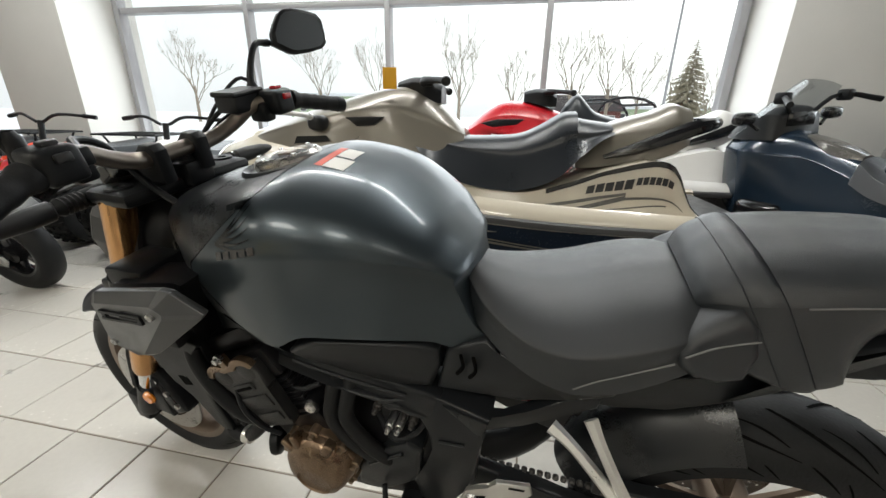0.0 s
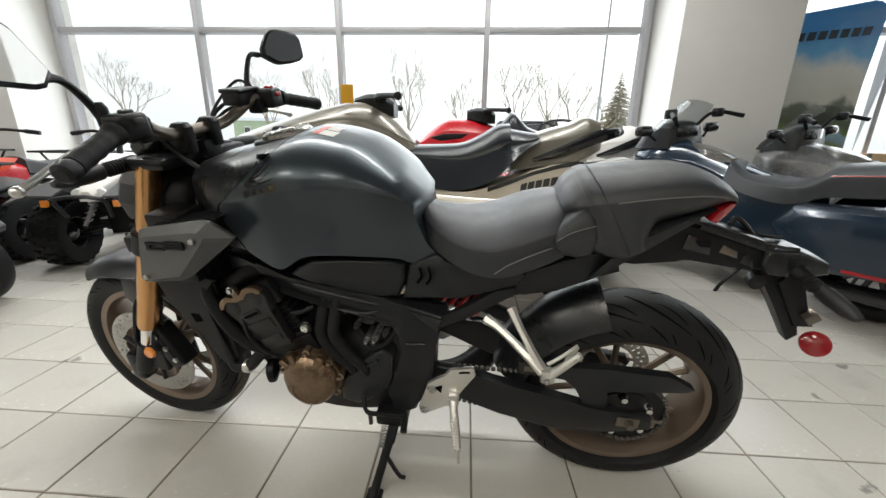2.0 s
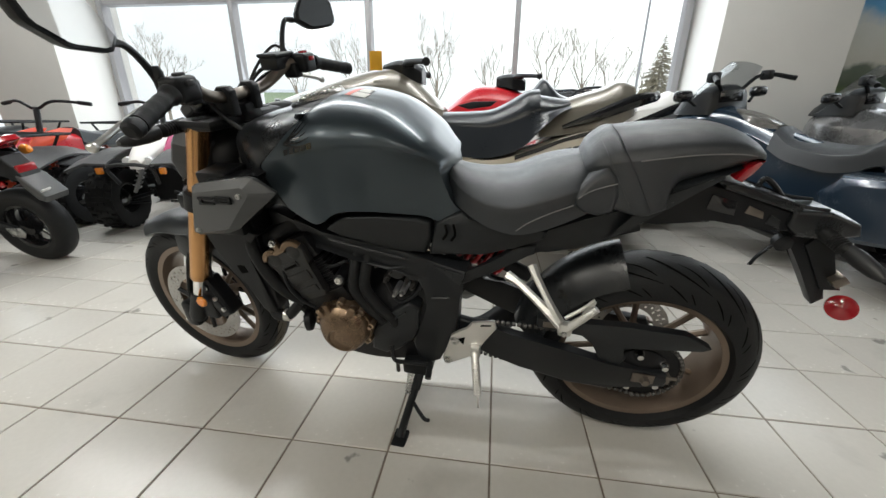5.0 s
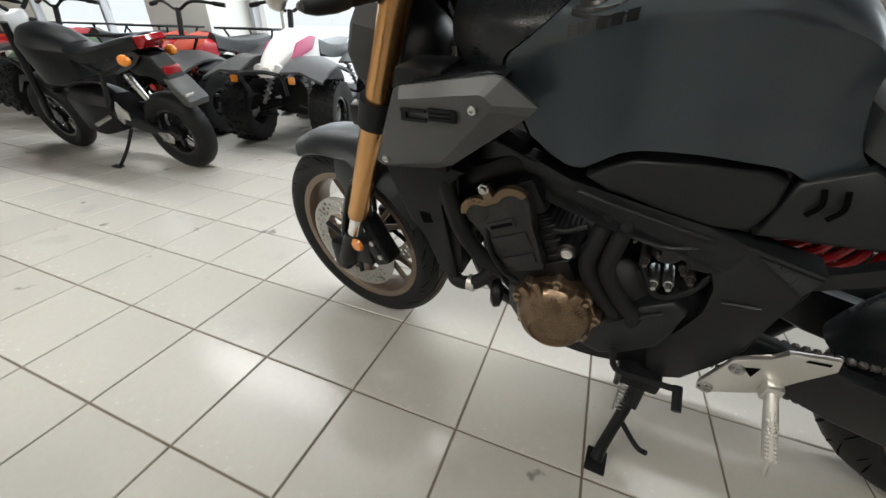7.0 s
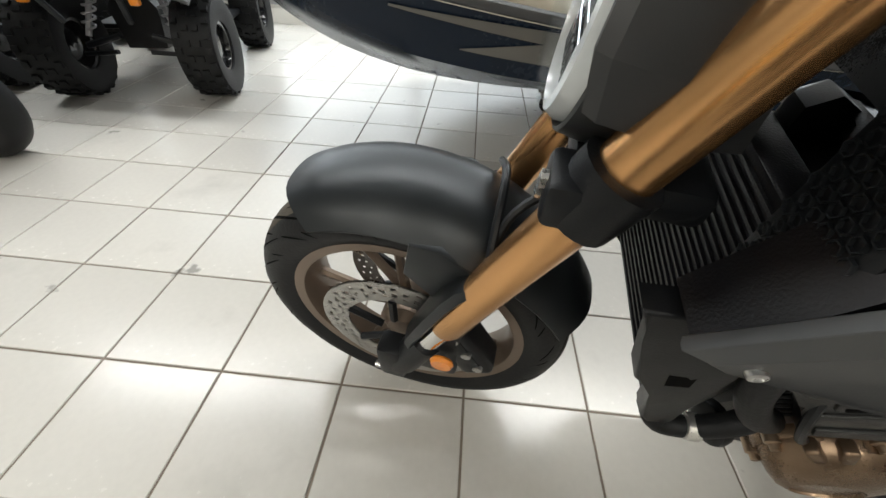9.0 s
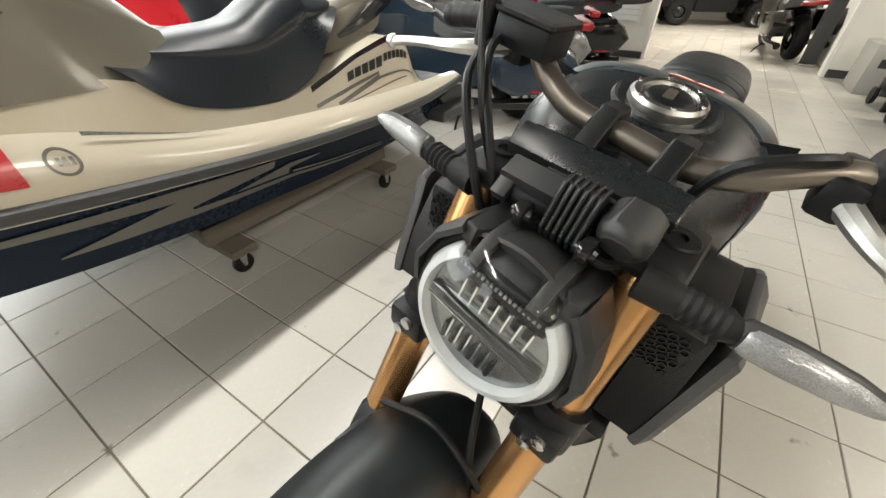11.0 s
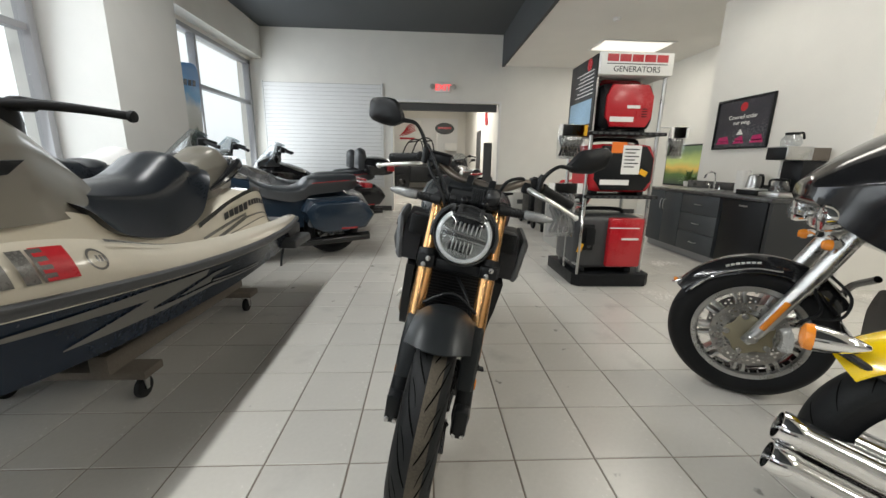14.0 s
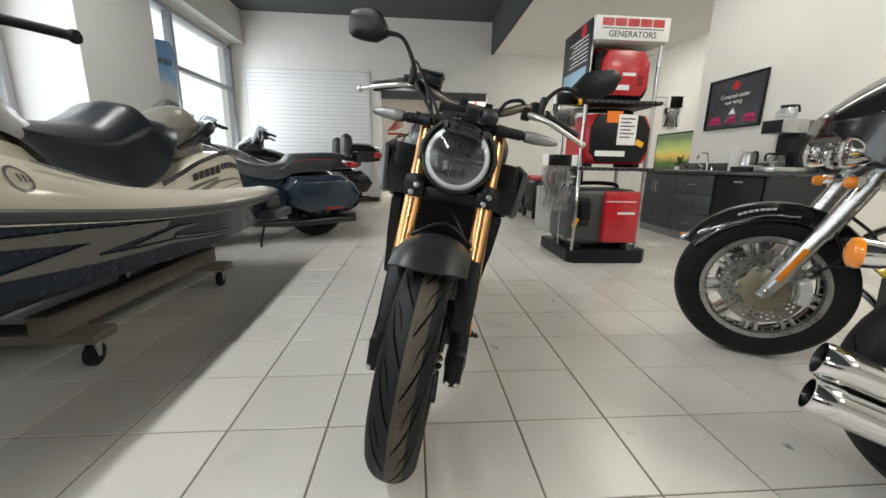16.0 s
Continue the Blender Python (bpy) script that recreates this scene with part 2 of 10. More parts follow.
M_BLACKG = mat("gloss_black_paint", (0.010, 0.010, 0.011), 0.14, vary=0.1, scale=30, bump=0.0, coat=0.35, spec=0.4)
M_DKGREY = mat("grained_grey_plastic", (0.050, 0.051, 0.053), 0.44, vary=0.12, scale=120, bump=0.2)
M_RUBBER = mat("tyre_rubber", (0.0085, 0.0090, 0.0100), 0.55, vary=0.25, scale=30, bump=0.25, tint=(0.014, 0.0145, 0.015), spec=0.22)
M_SCUFF = mat("scuffed_tread", (0.085, 0.073, 0.056), 0.75, vary=0.5, scale=40, bump=0.35, spec=0.2)
# also colours the plates that stand for shade in open slots
M_GROOVE = mat("tread_groove", (0.003, 0.003, 0.003), 0.9, vary=0.1, spec=0.05)
M_TANK = mat("dark_green_grey_paint", (0.044, 0.058, 0.068), 0.32, 0.6, vary=0.03, scale=60, bump=0.0, coat=0.25, rvary=0.02)
M_SATIN = mat("satin_black_plastic", (0.0110, 0.0125, 0.0140), 0.30, vary=0.1, scale=90, bump=0.04, spec=0.45)
M_CASTING = mat("dark_grey_casting", (0.016, 0.016, 0.016), 0.42, vary=0.2, scale=90, bump=0.35, spec=0.4)
M_BOLTB = mat("bronze_plated_bolt", (0.36, 0.27, 0.19), 0.32, 0.9, vary=0.1, scale=60)
M_SHROUD = mat("matt_dark_silver_plastic", (0.080, 0.082, 0.084), 0.38, 0.5, vary=0.06, scale=150, bump=0.06)
M_FENDER = mat("matt_dark_metallic", (0.019, 0.022, 0.024), 0.38, 0.4, vary=0.06, scale=150, bump=0.04)
M_SEAT = mat("seat_vinyl", (0.0165, 0.0195, 0.0225), 0.40, vary=0.10, scale=160, bump=0.35, spec=0.62)
M_STITCH = mat("grey_thread", (0.16, 0.16, 0.16), 0.8)
M_FRAMEB = mat("satin_black_steel", (0.0100, 0.0112, 0.0128), 0.36, vary=0.1, scale=60, bump=0.05, spec=0.32)
M_ENGINE = mat("black_engine_casting", (0.005, 0.005, 0.006), 0.38, vary=0.2, scale=70, bump=0.25, spec=0.28)
M_BRONZE = mat("bronze_casting", (0.20, 0.140, 0.092), 0.30, 0.85, vary=0.1, scale=70, bump=0.1)
M_RIM = mat("bronze_wheel_paint", (0.19, 0.145, 0.11), 0.36, 0.6, vary=0.08, scale=60, bump=0.04)
M_COVER = mat("black_side_plastic", (0.0115, 0.0132, 0.0150), 0.38, vary=0.12, scale=120, bump=0.15, spec=0.38)
M_CHAIN = mat("oiled_chain_steel", (0.09, 0.085, 0.08), 0.4, 0.8, vary=0.15, scale=60)
M_FACET = mat("faceted_clear_lens", (0.22, 0.225, 0.23), 0.2, 0.3, vary=0.6, scale=110, bump=0.35, coat=0.8)
M_GOLD = mat("gold_anodised_fork", (0.60, 0.33, 0.14), 0.24, 0.92, vary=0.02, scale=4, bump=0.0, rvary=0.0)
M_BAR = mat("titan_grey_bar", (0.19, 0.165, 0.14), 0.36, 0.8, vary=0.08, scale=60, bump=0.03)
M_CHROME = mat("chrome", (0.86, 0.86, 0.86), 0.07, 1.0, vary=0.03, scale=20, bump=0.0, rvary=0.04)
M_ALU = mat("cast_aluminium", (0.74, 0.73, 0.70), 0.33, 0.9, vary=0.08, scale=60, bump=0.15)
M_DISC = mat("brake_disc_steel", (0.42, 0.41, 0.39), 0.30, 1.0, vary=0.08, scale=90, bump=0.05)
M_RED = mat("red_spring_paint", (0.42, 0.012, 0.018), 0.3, vary=0.08, coat=0.3)
M_LENSR = mat("red_lens", (0.30, 0.007, 0.012), 0.15, vary=0.1, coat=0.5)
M_AMBER = mat("amber_lens", (0.75, 0.24, 0.02), 0.15, vary=0.1, coat=0.6)
M_CLEAR = thin("clear_lens", (0.92, 0.93, 0.94), 0.10, 0.06)
M_LENS = thin("thin_clear_lens", (0.97, 0.98, 0.98), 0.035, 0.07)
M_GLASS = thin("thin_glass", (0.98, 0.99, 0.985), 0.03)
M_MIRROR = mat("mirror_glass", (0.85, 0.86, 0.87), 0.02, 1.0, vary=0.01, bump=0.0, rvary=0.01)
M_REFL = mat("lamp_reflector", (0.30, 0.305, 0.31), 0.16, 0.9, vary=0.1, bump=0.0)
# paler reflector: mirrored light is put into its colour
M_REFL_LIT = mat("bright_reflector", (0.72, 0.74, 0.76), 0.22, 0.7, vary=0.35, scale=45, bump=0.2)
M_LRING = mat("frosted_light_guide", (0.62, 0.63, 0.64), 0.22, vary=0.05, coat=0.6)
M_CREAM = mat("cream_gelcoat", (0.60, 0.55, 0.45), 0.16, vary=0.03, scale=12, bump=0.0, coat=0.9)
M_TAUPE = mat("taupe_metallic_gelcoat", (0.175, 0.160, 0.130), 0.34, 0.25, vary=0.03, scale=5, bump=0.0, coat=0.35, rvary=0.02)
M_ZIGZAG = mat("taupe_decal", (0.115, 0.108, 0.095), 0.40, vary=0.04, scale=6, bump=0.0)
M_HULL = mat("slate_gelcoat", (0.006, 0.012, 0.024), 0.26, vary=0.10, scale=10, bump=0.0, coat=0.0, spec=0.18)
M_GRAPH = mat("grey_decal_film", (0.13, 0.125, 0.115), 0.28, 0.2, vary=0.06, coat=0.4)
M_INK = mat("black_ink", (0.02, 0.02, 0.02), 0.4)
M_YELLOW = mat("yellow_card", (0.82, 0.42, 0.01), 0.6, vary=0.04)
M_PAPER = mat("white_paper", (0.80, 0.79, 0.76), 0.7, vary=0.04)
M_NAVY = mat("navy_paint", (0.016, 0.030, 0.050), 0.22, 0.2, vary=0.06, bump=0.0, coat=0.4)
M_SILVER = mat("silver_paint", (0.28, 0.28, 0.285), 0.28, 0.6, vary=0.04, bump=0.0, coat=0.5)
M_REDP = mat("red_plastic", (0.45, 0.012, 0.020), 0.3, vary=0.08, scale=20, bump=0.02, coat=0.2)
M_WHITEP = mat("white_plastic", (0.72, 0.71, 0.69), 0.35, vary=0.04, bump=0.02)
M_ORANGEP = mat("orange_red_plastic", (0.62, 0.065, 0.018), 0.35, vary=0.06)
M_GREENP = mat("olive_green_plastic", (0.10, 0.15, 0.09), 0.4, vary=0.08)
M_PINK = mat("magenta_film", (0.42, 0.008, 0.11), 0.35, vary=0.05)
M_YELP = mat("yellow_paint", (0.80, 0.55, 0.0), 0.2, vary=0.03, coat=0.8)
M_WOOD = mat("rough_sawn_lumber", (0.135, 0.115, 0.092), 0.8, vary=0.25, scale=14, bump=0.4)
M_CARD = mat("cardboard", (0.42, 0.28, 0.16), 0.85, vary=0.1, scale=12, bump=0.1)
M_LAMD = mat("near_black_laminate", (0.016, 0.018, 0.020), 0.5, vary=0.08, scale=20, bump=0.03)
M_LAMC = mat("charcoal_laminate", (0.045, 0.052, 0.058), 0.45, vary=0.08, scale=20, bump=0.03)
M_WORK = mat("worktop_laminate", (0.05, 0.05, 0.05), 0.3, vary=0.3, scale=90, bump=0.02)
M_STEEL = mat("brushed_steel", (0.55, 0.55, 0.54), 0.3, 1.0, vary=0.06, scale=40)
M_PANELBOX = mat("grey_printed_box", (0.42, 0.41, 0.38), 0.6, vary=0.1, scale=10)
M_SNOW = mat("packed_snow", (0.80, 0.82, 0.85), 0.8, vary=0.06, scale=2, bump=0.4)
M_BARK = mat("winter_bark", (0.30, 0.255, 0.20), 0.9, vary=0.2, scale=8, bump=0.4)
M_SPRUCE = mat("spruce_needles", (0.27, 0.24, 0.165), 0.8, vary=0.35, scale=3)
M_BRICKR = mat("red_siding", (0.16, 0.06, 0.05), 0.8, vary=0.15, scale=3)
M_ROOF = mat("dark_shingle", (0.09, 0.08, 0.08), 0.9, vary=0.2, scale=6)
M_GREENB = mat("pale_green_metal_wall", (0.38, 0.46, 0.30), 0.7, vary=0.08, scale=2)
M_PLASTICBAG = thin("clear_film_packaging", (0.90, 0.91, 0.92), 0.16, 0.12)
M_PANEL = glow("lit_diffuser", (1.0, 0.94, 0.83), 1.05)
M_EXIT = glow("lit_exit_letters", (1.0, 0.03, 0.04), 2.2)

M_BLUEPIC = mat("printed_sky", (0.30, 0.45, 0.58), 0.4, vary=0.3, scale=14)
M_ORANGECARD = mat("orange_card", (0.85, 0.20, 0.02), 0.6, vary=0.04)
M_POSTER = mat("dark_poster_print", (0.045, 0.045, 0.055), 0.25, vary=0.4, scale=12)
M_BRASS = mat("dull_brass_grey", (0.30, 0.27, 0.19), 0.35, 0.8, vary=0.12, scale=60, bump=0.05)
M_PEARL = mat("pale_silver_paint", (0.62, 0.62, 0.60), 0.28, 0.3, vary=0.04, bump=0.0, coat=0.3)
M_DKB = mat("dark_bracket_plastic", (0.020, 0.021, 0.022), 0.46, vary=0.10, scale=160, bump=0.08)
M_LEAF = mat("green_leaf", (0.07, 0.13, 0.03), 0.5, vary=0.3)


def picture(name, bands, scale, glow_by=0.0):
    """A flat print: colours in height bands with broken edges. bands: (height, colour)."""
    ma = bpy.data.materials.new(name)
    ma.use_nodes = True
    nt = ma.node_tree
    p = nt.nodes["Principled BSDF"]
    tc = nt.nodes.new("ShaderNodeTexCoord")
    sep = nt.nodes.new("ShaderNodeSeparateXYZ")
    no = nt.nodes.new("ShaderNodeTexNoise")
    no.inputs["Scale"].default_value, no.inputs["Detail"].default_value = scale, 5
    ad = nt.nodes.new("ShaderNodeMath")
    ad.operation = "MULTIPLY_ADD"
    ad.inputs[1].default_value = 0.22
    rp = nt.nodes.new("ShaderNodeValToRGB")
    rp.color_ramp.elements[0].position, rp.color_ramp.elements[0].color = bands[0][0], (*bands[0][1], 1)
    rp.color_ramp.elements[1].position, rp.color_ramp.elements[1].color = bands[-1][0], (*bands[-1][1], 1)
    for h, c in bands[1:-1]:
        rp.color_ramp.elements.new(h).color = (*c, 1)
    nt.links.new(tc.outputs["Generated"], sep.inputs[0])
    nt.links.new(tc.outputs["Object"], no.inputs["Vector"])
    nt.links.new(no.outputs["Fac"], ad.inputs[0])
    nt.links.new(sep.outputs["Z"], ad.inputs[2])
    nt.links.new(ad.outputs[0], rp.inputs["Fac"])
    nt.links.new(rp.outputs["Color"], p.inputs["Base Color"])
    p.inputs["Roughness"].default_value = 0.35
    if glow_by:
        nt.links.new(rp.outputs["Color"], p.inputs["Emission Color"])
        p.inputs["Emission Strength"].default_value = glow_by
    return ma


M_BANNER = picture("banner_print", ((0.10, (0.10, 0.15, 0.02)), (0.50, (0.19, 0.26, 0.05)), (0.53, (0.22, 0.36, 0.48)), (0.56, (0.24, 0.37, 0.47)), (0.575, (0.11, 0.17, 0.05)), (0.60, (0.06, 0.09, 0.05)), (0.67, (0.10, 0.13, 0.10)), (0.70, (0.50, 0.50, 0.45)), (0.84, (0.58, 0.60, 0.57)), (0.92, (0.12, 0.34, 0.60)), (1.0, (0.05, 0.22, 0.52))), 3.0)
M_SCREENPIC = picture("screen_picture", ((0.10, (0.02, 0.03, 0.02)), (0.40, (0.05, 0.09, 0.02)), (0.55, (0.42, 0.28, 0.06)), (0.70, (0.30, 0.34, 0.10)), (1.0, (0.08, 0.12, 0.06))), 4.0, 0.7)

# ---- the showroom shell ----
P = 0.305
BACK, WIN, CEIL, LOW = 7.0, 3.95, 3.66, 3.07


def shell(name, material, *boxes, label="", bev=0.0):
    bm = bm_new()
    for b in boxes:
        box(bm, *b, bev=bev)
    return tagged(part(name, bm, material, angle=30), label, "", "", "structure")


floor = shell("floor", M_GROUT, (-10.2, 15.2, -6.2, 4.2, -0.12, -0.004), label="pale square ceramic floor tiles with brown grout")
# window wall: sill strip, columns, head
shell("wall_north", M_WALL, (-10.2, BACK, WIN - 0.02, WIN + 0.28, -0.1, 0.16), (-10.2, BACK, WIN - 0.02, WIN + 0.28, 3.0, CEIL + 0.2),
      (-10.2, -9.3, WIN - 0.02, WIN + 0.28, 0.16, 3.0), label="white plastered window wall of the showroom")
shell("column", M_WALLG, (2.53, 3.60, 3.31, WIN + 0.28, 0.0, LOW), label="white painted square column between windows")
shell("column", M_WALLG, (-5.50, -4.44, 3.31, WIN + 0.28, 0.0, LOW), label="white painted square column between windows")
shell("soffit", M_WALL, (-10.2, BACK, 3.69, WIN - 0.02, LOW, CEIL), label="white boxed soffit over the windows")
shell("wall_east", M_WALL, (BACK, BACK + 0.2, -6.2, -1.23, 0, CEIL + 0.2), (BACK, BACK + 0.2, 1.04, 4.2, 0, CEIL + 0.2),
      (BACK, BACK + 0.2, -1.23, 1.04, 2.31, CEIL + 0.2), label="white plastered end wall with a wide opening")
shell("wall_west", M_WALL, (-10.4, -10.2, -6.2, 4.2, 0, CEIL + 0.2), label="plain white end wall")
shell("wall_south", M_WALL, (-10.2, BACK, -6.4, -6.2, 0, CEIL + 0.2), label="plain white side wall")
shell("wall_block", M_WALL, (1.62, 3.60, -6.2, -3.39, 0, LOW), label="white projecting wall behind the coffee counter")
shell("wall_recess", M_WALL, (3.60, BACK, -4.75, -4.55, 0, LOW), label="white recessed wall with a screen")
shell("ceiling_dark", M_DARKC, (-10.2, BACK, -1.25, 4.2, CEIL, CEIL + 0.15), label="high dark grey painted ceiling")
shell("ceiling_beam", M_DARKC, (-10.2, BACK, -1.30, -1.25, LOW - 0.02, CEIL), label="dark grey bulkhead between two ceiling heights")
shell("ceiling_low", M_WHITEC, (-10.2, BACK, -6.2, -1.30, LOW, LOW + 0.12), label="lower white plastered ceiling with light panels")
# the second room
shell("wall_annex", M_WALL, (15.0, 15.2, -3.0, 4.2, 0, 3.6), (BACK + 0.2, 15.0, 4.0, 4.2, 0, 3.6), (BACK + 0.2, 15.0, -1.55, -1.35, 0, 3.6),
      label="cream walls of the room beyond the opening")
shell("ceiling_annex", M_WHITEC, (BACK + 0.2, 15.2, -3.0, 4.2, 3.5, 3.7), label="white ceiling of the room beyond")
shell("door_track", M_DKGREY, (BACK + 0.1, BACK + 0.22, -1.20, 1.02, 2.16, 2.31), label="dark rolling grille housing above the opening")
shell("trim", M_WHITEP, (BACK - 0.012, BACK, 1.04, 1.09, 0, 2.36), (BACK - 0.012, BACK, -1.28, -1.23, 0, 2.36), (BACK - 0.012, BACK, -1.23, 1.04, 2.31, 2.36),
      label="white trim round the opening", bev=0.003)
shell("baseboard", M_DKGREY, (BACK - 0.012, BACK, -4.5, -1.28, 0.0, 0.10), (BACK - 0.012, BACK, 1.09, 3.9, 0.0, 0.10), label="dark grey rubber baseboard")


def window(name, x0, x1, mullions, label):
    w = thing(name, pose(0, 0, 0), label, "", "", "structure")
    bm = bm_new()
    for a, b in ((x0, x0 + 0.07), (x1 - 0.07, x1)):
        box(bm, a, b, WIN - 0.04, WIN + 0.08, 0.16, 3.0, 0.004)
    box(bm, x0, x1, WIN - 0.04, WIN + 0.08, 0.16, 0.23, 0.004)
    box(bm, x0, x1, WIN - 0.04, WIN + 0.08, 2.93, 3.0, 0.004)
    part("window_frame", bm, M_FRAME, w)
    edges = [x0 + 0.07] + list(mullions) + [x1 - 0.07]
    for x in mullions:
        bm = bm_new()
        box(bm, x - 0.03, x + 0.03, WIN - 0.05, WIN + 0.07, 0.23, 2.93, 0.004)
        part("mullion", bm, M_FRAME, w)
    for a, b in zip(edges, edges[1:]):
        bm = bm_new()
        box(bm, a + 0.03, b - 0.03, WIN - 0.045, WIN + 0.065, 2.155, 2.215, 0.004)
        part("transom", bm, M_FRAME, w)
        for z0, z1 in ((0.23, 2.155), (2.215, 2.93)):
            bm = bm_new()
            box(bm, a + 0.028, b - 0.028, WIN + 0.010, WIN + 0.016, z0, z1)
            g = part("pane", bm, M_GLASS, w, angle=0)
            g.visible_shadow = False
    return w


window("window_1", -4.40, 2.50, (-2.61, -0.94, 0.74), "tall aluminium-framed shop window with a transom")
window("window_2", 3.62, 6.93, (5.04,), "tall aluminium-framed shop window with a transom")
window("window_3", -9.3, -5.5, (-7.4,), "tall aluminium-framed shop window with a transom")

# slotted display wall: each board is a piece of its own
slat = thing("slatwall", pose(BACK - 0.02, 2.49, 0), "white slotted display wall panel on the end wall", "display wall")
bm = bm_new()
box(bm, 0.008, 0.019, -1.21, 1.21, 0.52, 2.63)
part("backing", bm, M_PANELBOX, slat)
bm = bm_new()
box(bm, -0.012, 0.019, -1.245, -1.21, 0.50, 2.65, 0.003)
part("edge_strip", bm, M_SLAT, slat)
bm = bm_new()
box(bm, -0.012, 0.019, 1.21, 1.235, 0.50, 2.65, 0.003)
part("edge_strip", bm, M_SLAT, slat)
first = None
for k in range(27):
    if first is None:
        bm = bm_new()
        box(bm, -0.010, 0.010, -1.205, 1.205, 0.0, 0.0715, 0.002, 1)
        first = part("slat", bm, M_SLAT, slat, m=pose(0, 0, 0.525))
    else:
        s = new("slat", first.data)
        s.matrix_basis = pose(0, 0, 0.525 + 0.0778 * k)
        s.parent = slat

# ceiling light panels; the y -4.4 pair is unseen, built for the added fill
for px, py, turn in ((5.40, -3.15, 90), (2.6, -2.4, 0), (0.2, -2.4, 0), (-2.2, -2.4, 0), (-4.6, -2.4, 0), (-2.2, -4.4, 0), (0.2, -4.4, 0)):
    cl = thing("ceiling_light", pose(px, py, LOW, 0, 0, turn), "rectangular recessed ceiling light panel, switched on", "light", "ceiling light panels")
    bm = bm_new()
    for a in ((-0.62, -0.58, -0.32, 0.32), (0.58, 0.62, -0.32, 0.32), (-0.58, 0.58, -0.32, -0.28), (-0.58, 0.58, 0.28, 0.32)):
        box(bm, *a, -0.012, 0.004, 0.002)
    part("frame", bm, M_WHITEP, cl)
    bm = bm_new()
    box(bm, -0.58, 0.58, -0.28, 0.28, -0.006, -0.002)
    part("diffuser", bm, M_PANEL, cl, "glowing white diffuser")

sign = thing("exit_sign", pose(BACK - 0.03, -0.015, 2.61, 90, 0, -90), "white wall-mounted exit sign with red lit letters", "sign")
bm = bm_new()
box(bm, -0.155, 0.155, -0.10, 0.10, -0.03, 0.02, 0.008)
part("housing", bm, M_WHITEP, sign)
text_on("letters", "EXIT", 0.165, M_EXIT, sign, pose(0, -0.01, 0.021), "glowing red letters")
for s in (-1, 1):
    bm = bm_new()
    lathe(bm, [(0.02, -0.03), (0.045, -0.02), (0.052, 0.04), (0.035, 0.045)], 16, (s * 0.225, 0.01, 0.0), "z")
    box(bm, *sorted((s * 0.15, s * 0.20)), 0.0, 0.03, -0.01, 0.01)
    part("emergency_lamp", bm, M_PANELBOX, sign)

smoke = thing("smoke_detector", pose(4.2, -2.3, LOW), "small round white smoke detector on the ceiling", "detector")
bm = bm_new()
lathe(bm, [(0.055, 0), (0.055, -0.02), (0.04, -0.035), (0.0, -0.037)], 20, axis="z")
part("body", bm, M_WHITEP, smoke)

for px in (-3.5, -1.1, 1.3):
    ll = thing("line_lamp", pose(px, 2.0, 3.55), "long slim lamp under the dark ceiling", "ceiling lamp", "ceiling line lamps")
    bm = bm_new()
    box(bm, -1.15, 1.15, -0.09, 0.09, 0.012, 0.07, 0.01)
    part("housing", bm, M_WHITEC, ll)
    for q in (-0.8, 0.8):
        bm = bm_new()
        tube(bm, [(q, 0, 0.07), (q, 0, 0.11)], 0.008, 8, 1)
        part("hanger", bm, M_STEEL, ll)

# ---- outside the windows ----
bm = bm_new()
bmesh.ops.create_grid(bm, x_segments=60, y_segments=60, size=600)
for v in bm.verts:
    v.co += Vector((0, 604.3, -0.35 + 0.25 * noise.noise(v.co * 0.02)))
tagged(part("ground", bm, M_SNOW), "snow-covered ground reaching to the horizon", "", "", "structure")


def limb(bm, a, d, length, r, depth, rng):
    b = a + d * length
    mid = a + d * length * 0.5 + Vector((rng.uniform(-1, 1), rng.uniform(-1, 1), rng.uniform(-0.3, 0.5))) * length * 0.06
    tube(bm, [a, mid, b], [r, r * 0.85, r * 0.66], 5 if depth > 2 else 3, 2, False)
    if depth == 0:
        return
    for k in range(2 if depth > 3 else 3):
        ax = Vector((rng.uniform(-1, 1), rng.uniform(-1, 1), rng.uniform(-0.1, 0.9)))
        nd = (d * 1.05 + ax * 0.78 + Vector((0, 0, 0.18))).normalized()
        limb(bm, a + d * length * rng.uniform(0.55, 1.0), nd, length * rng.uniform(0.55, 0.82), r * 0.62, depth - 1, rng)


def bare_tree(x, y, h, seed):
    rng = random.Random(seed)
    t = thing("bare_tree", pose(x, y, -0.35), "leafless winter tree with a fine spreading crown", "tree", "bare trees along the road")
    bm = bm_new()
    tube(bm, [(0, 0, -0.1), (0.05, 0, h * 0.18), (0, 0.05, h * 0.34)], [h * 0.016, h * 0.013, h * 0.010], 8, 3)
    part("trunk", bm, M_BARK, t)
    bm = bm_new()
    for k in range(7):
        a = 2 * math.pi * k / 7 + rng.uniform(-0.4, 0.4)
        limb(bm, Vector((0, 0, h * (0.16 + 0.028 * k))), Vector((math.cos(a) * 0.55, math.sin(a) * 0.55, 1)).normalized(), h * 0.21, h * 0.0044, 5, rng)
    part("crown", bm, M_BARK, t)


for k, (x, y, h) in enumerate(((-6.0, 42, 13), (-0.5, 52, 12), (6.3, 50, 15), (11.5, 55, 15), (16.5, 60, 13), (22, 62, 12), (27, 64, 12), (-16, 45, 12), (-26, 50, 13), (-40, 44, 13))):
    bare_tree(x, y, h, 11 + k)


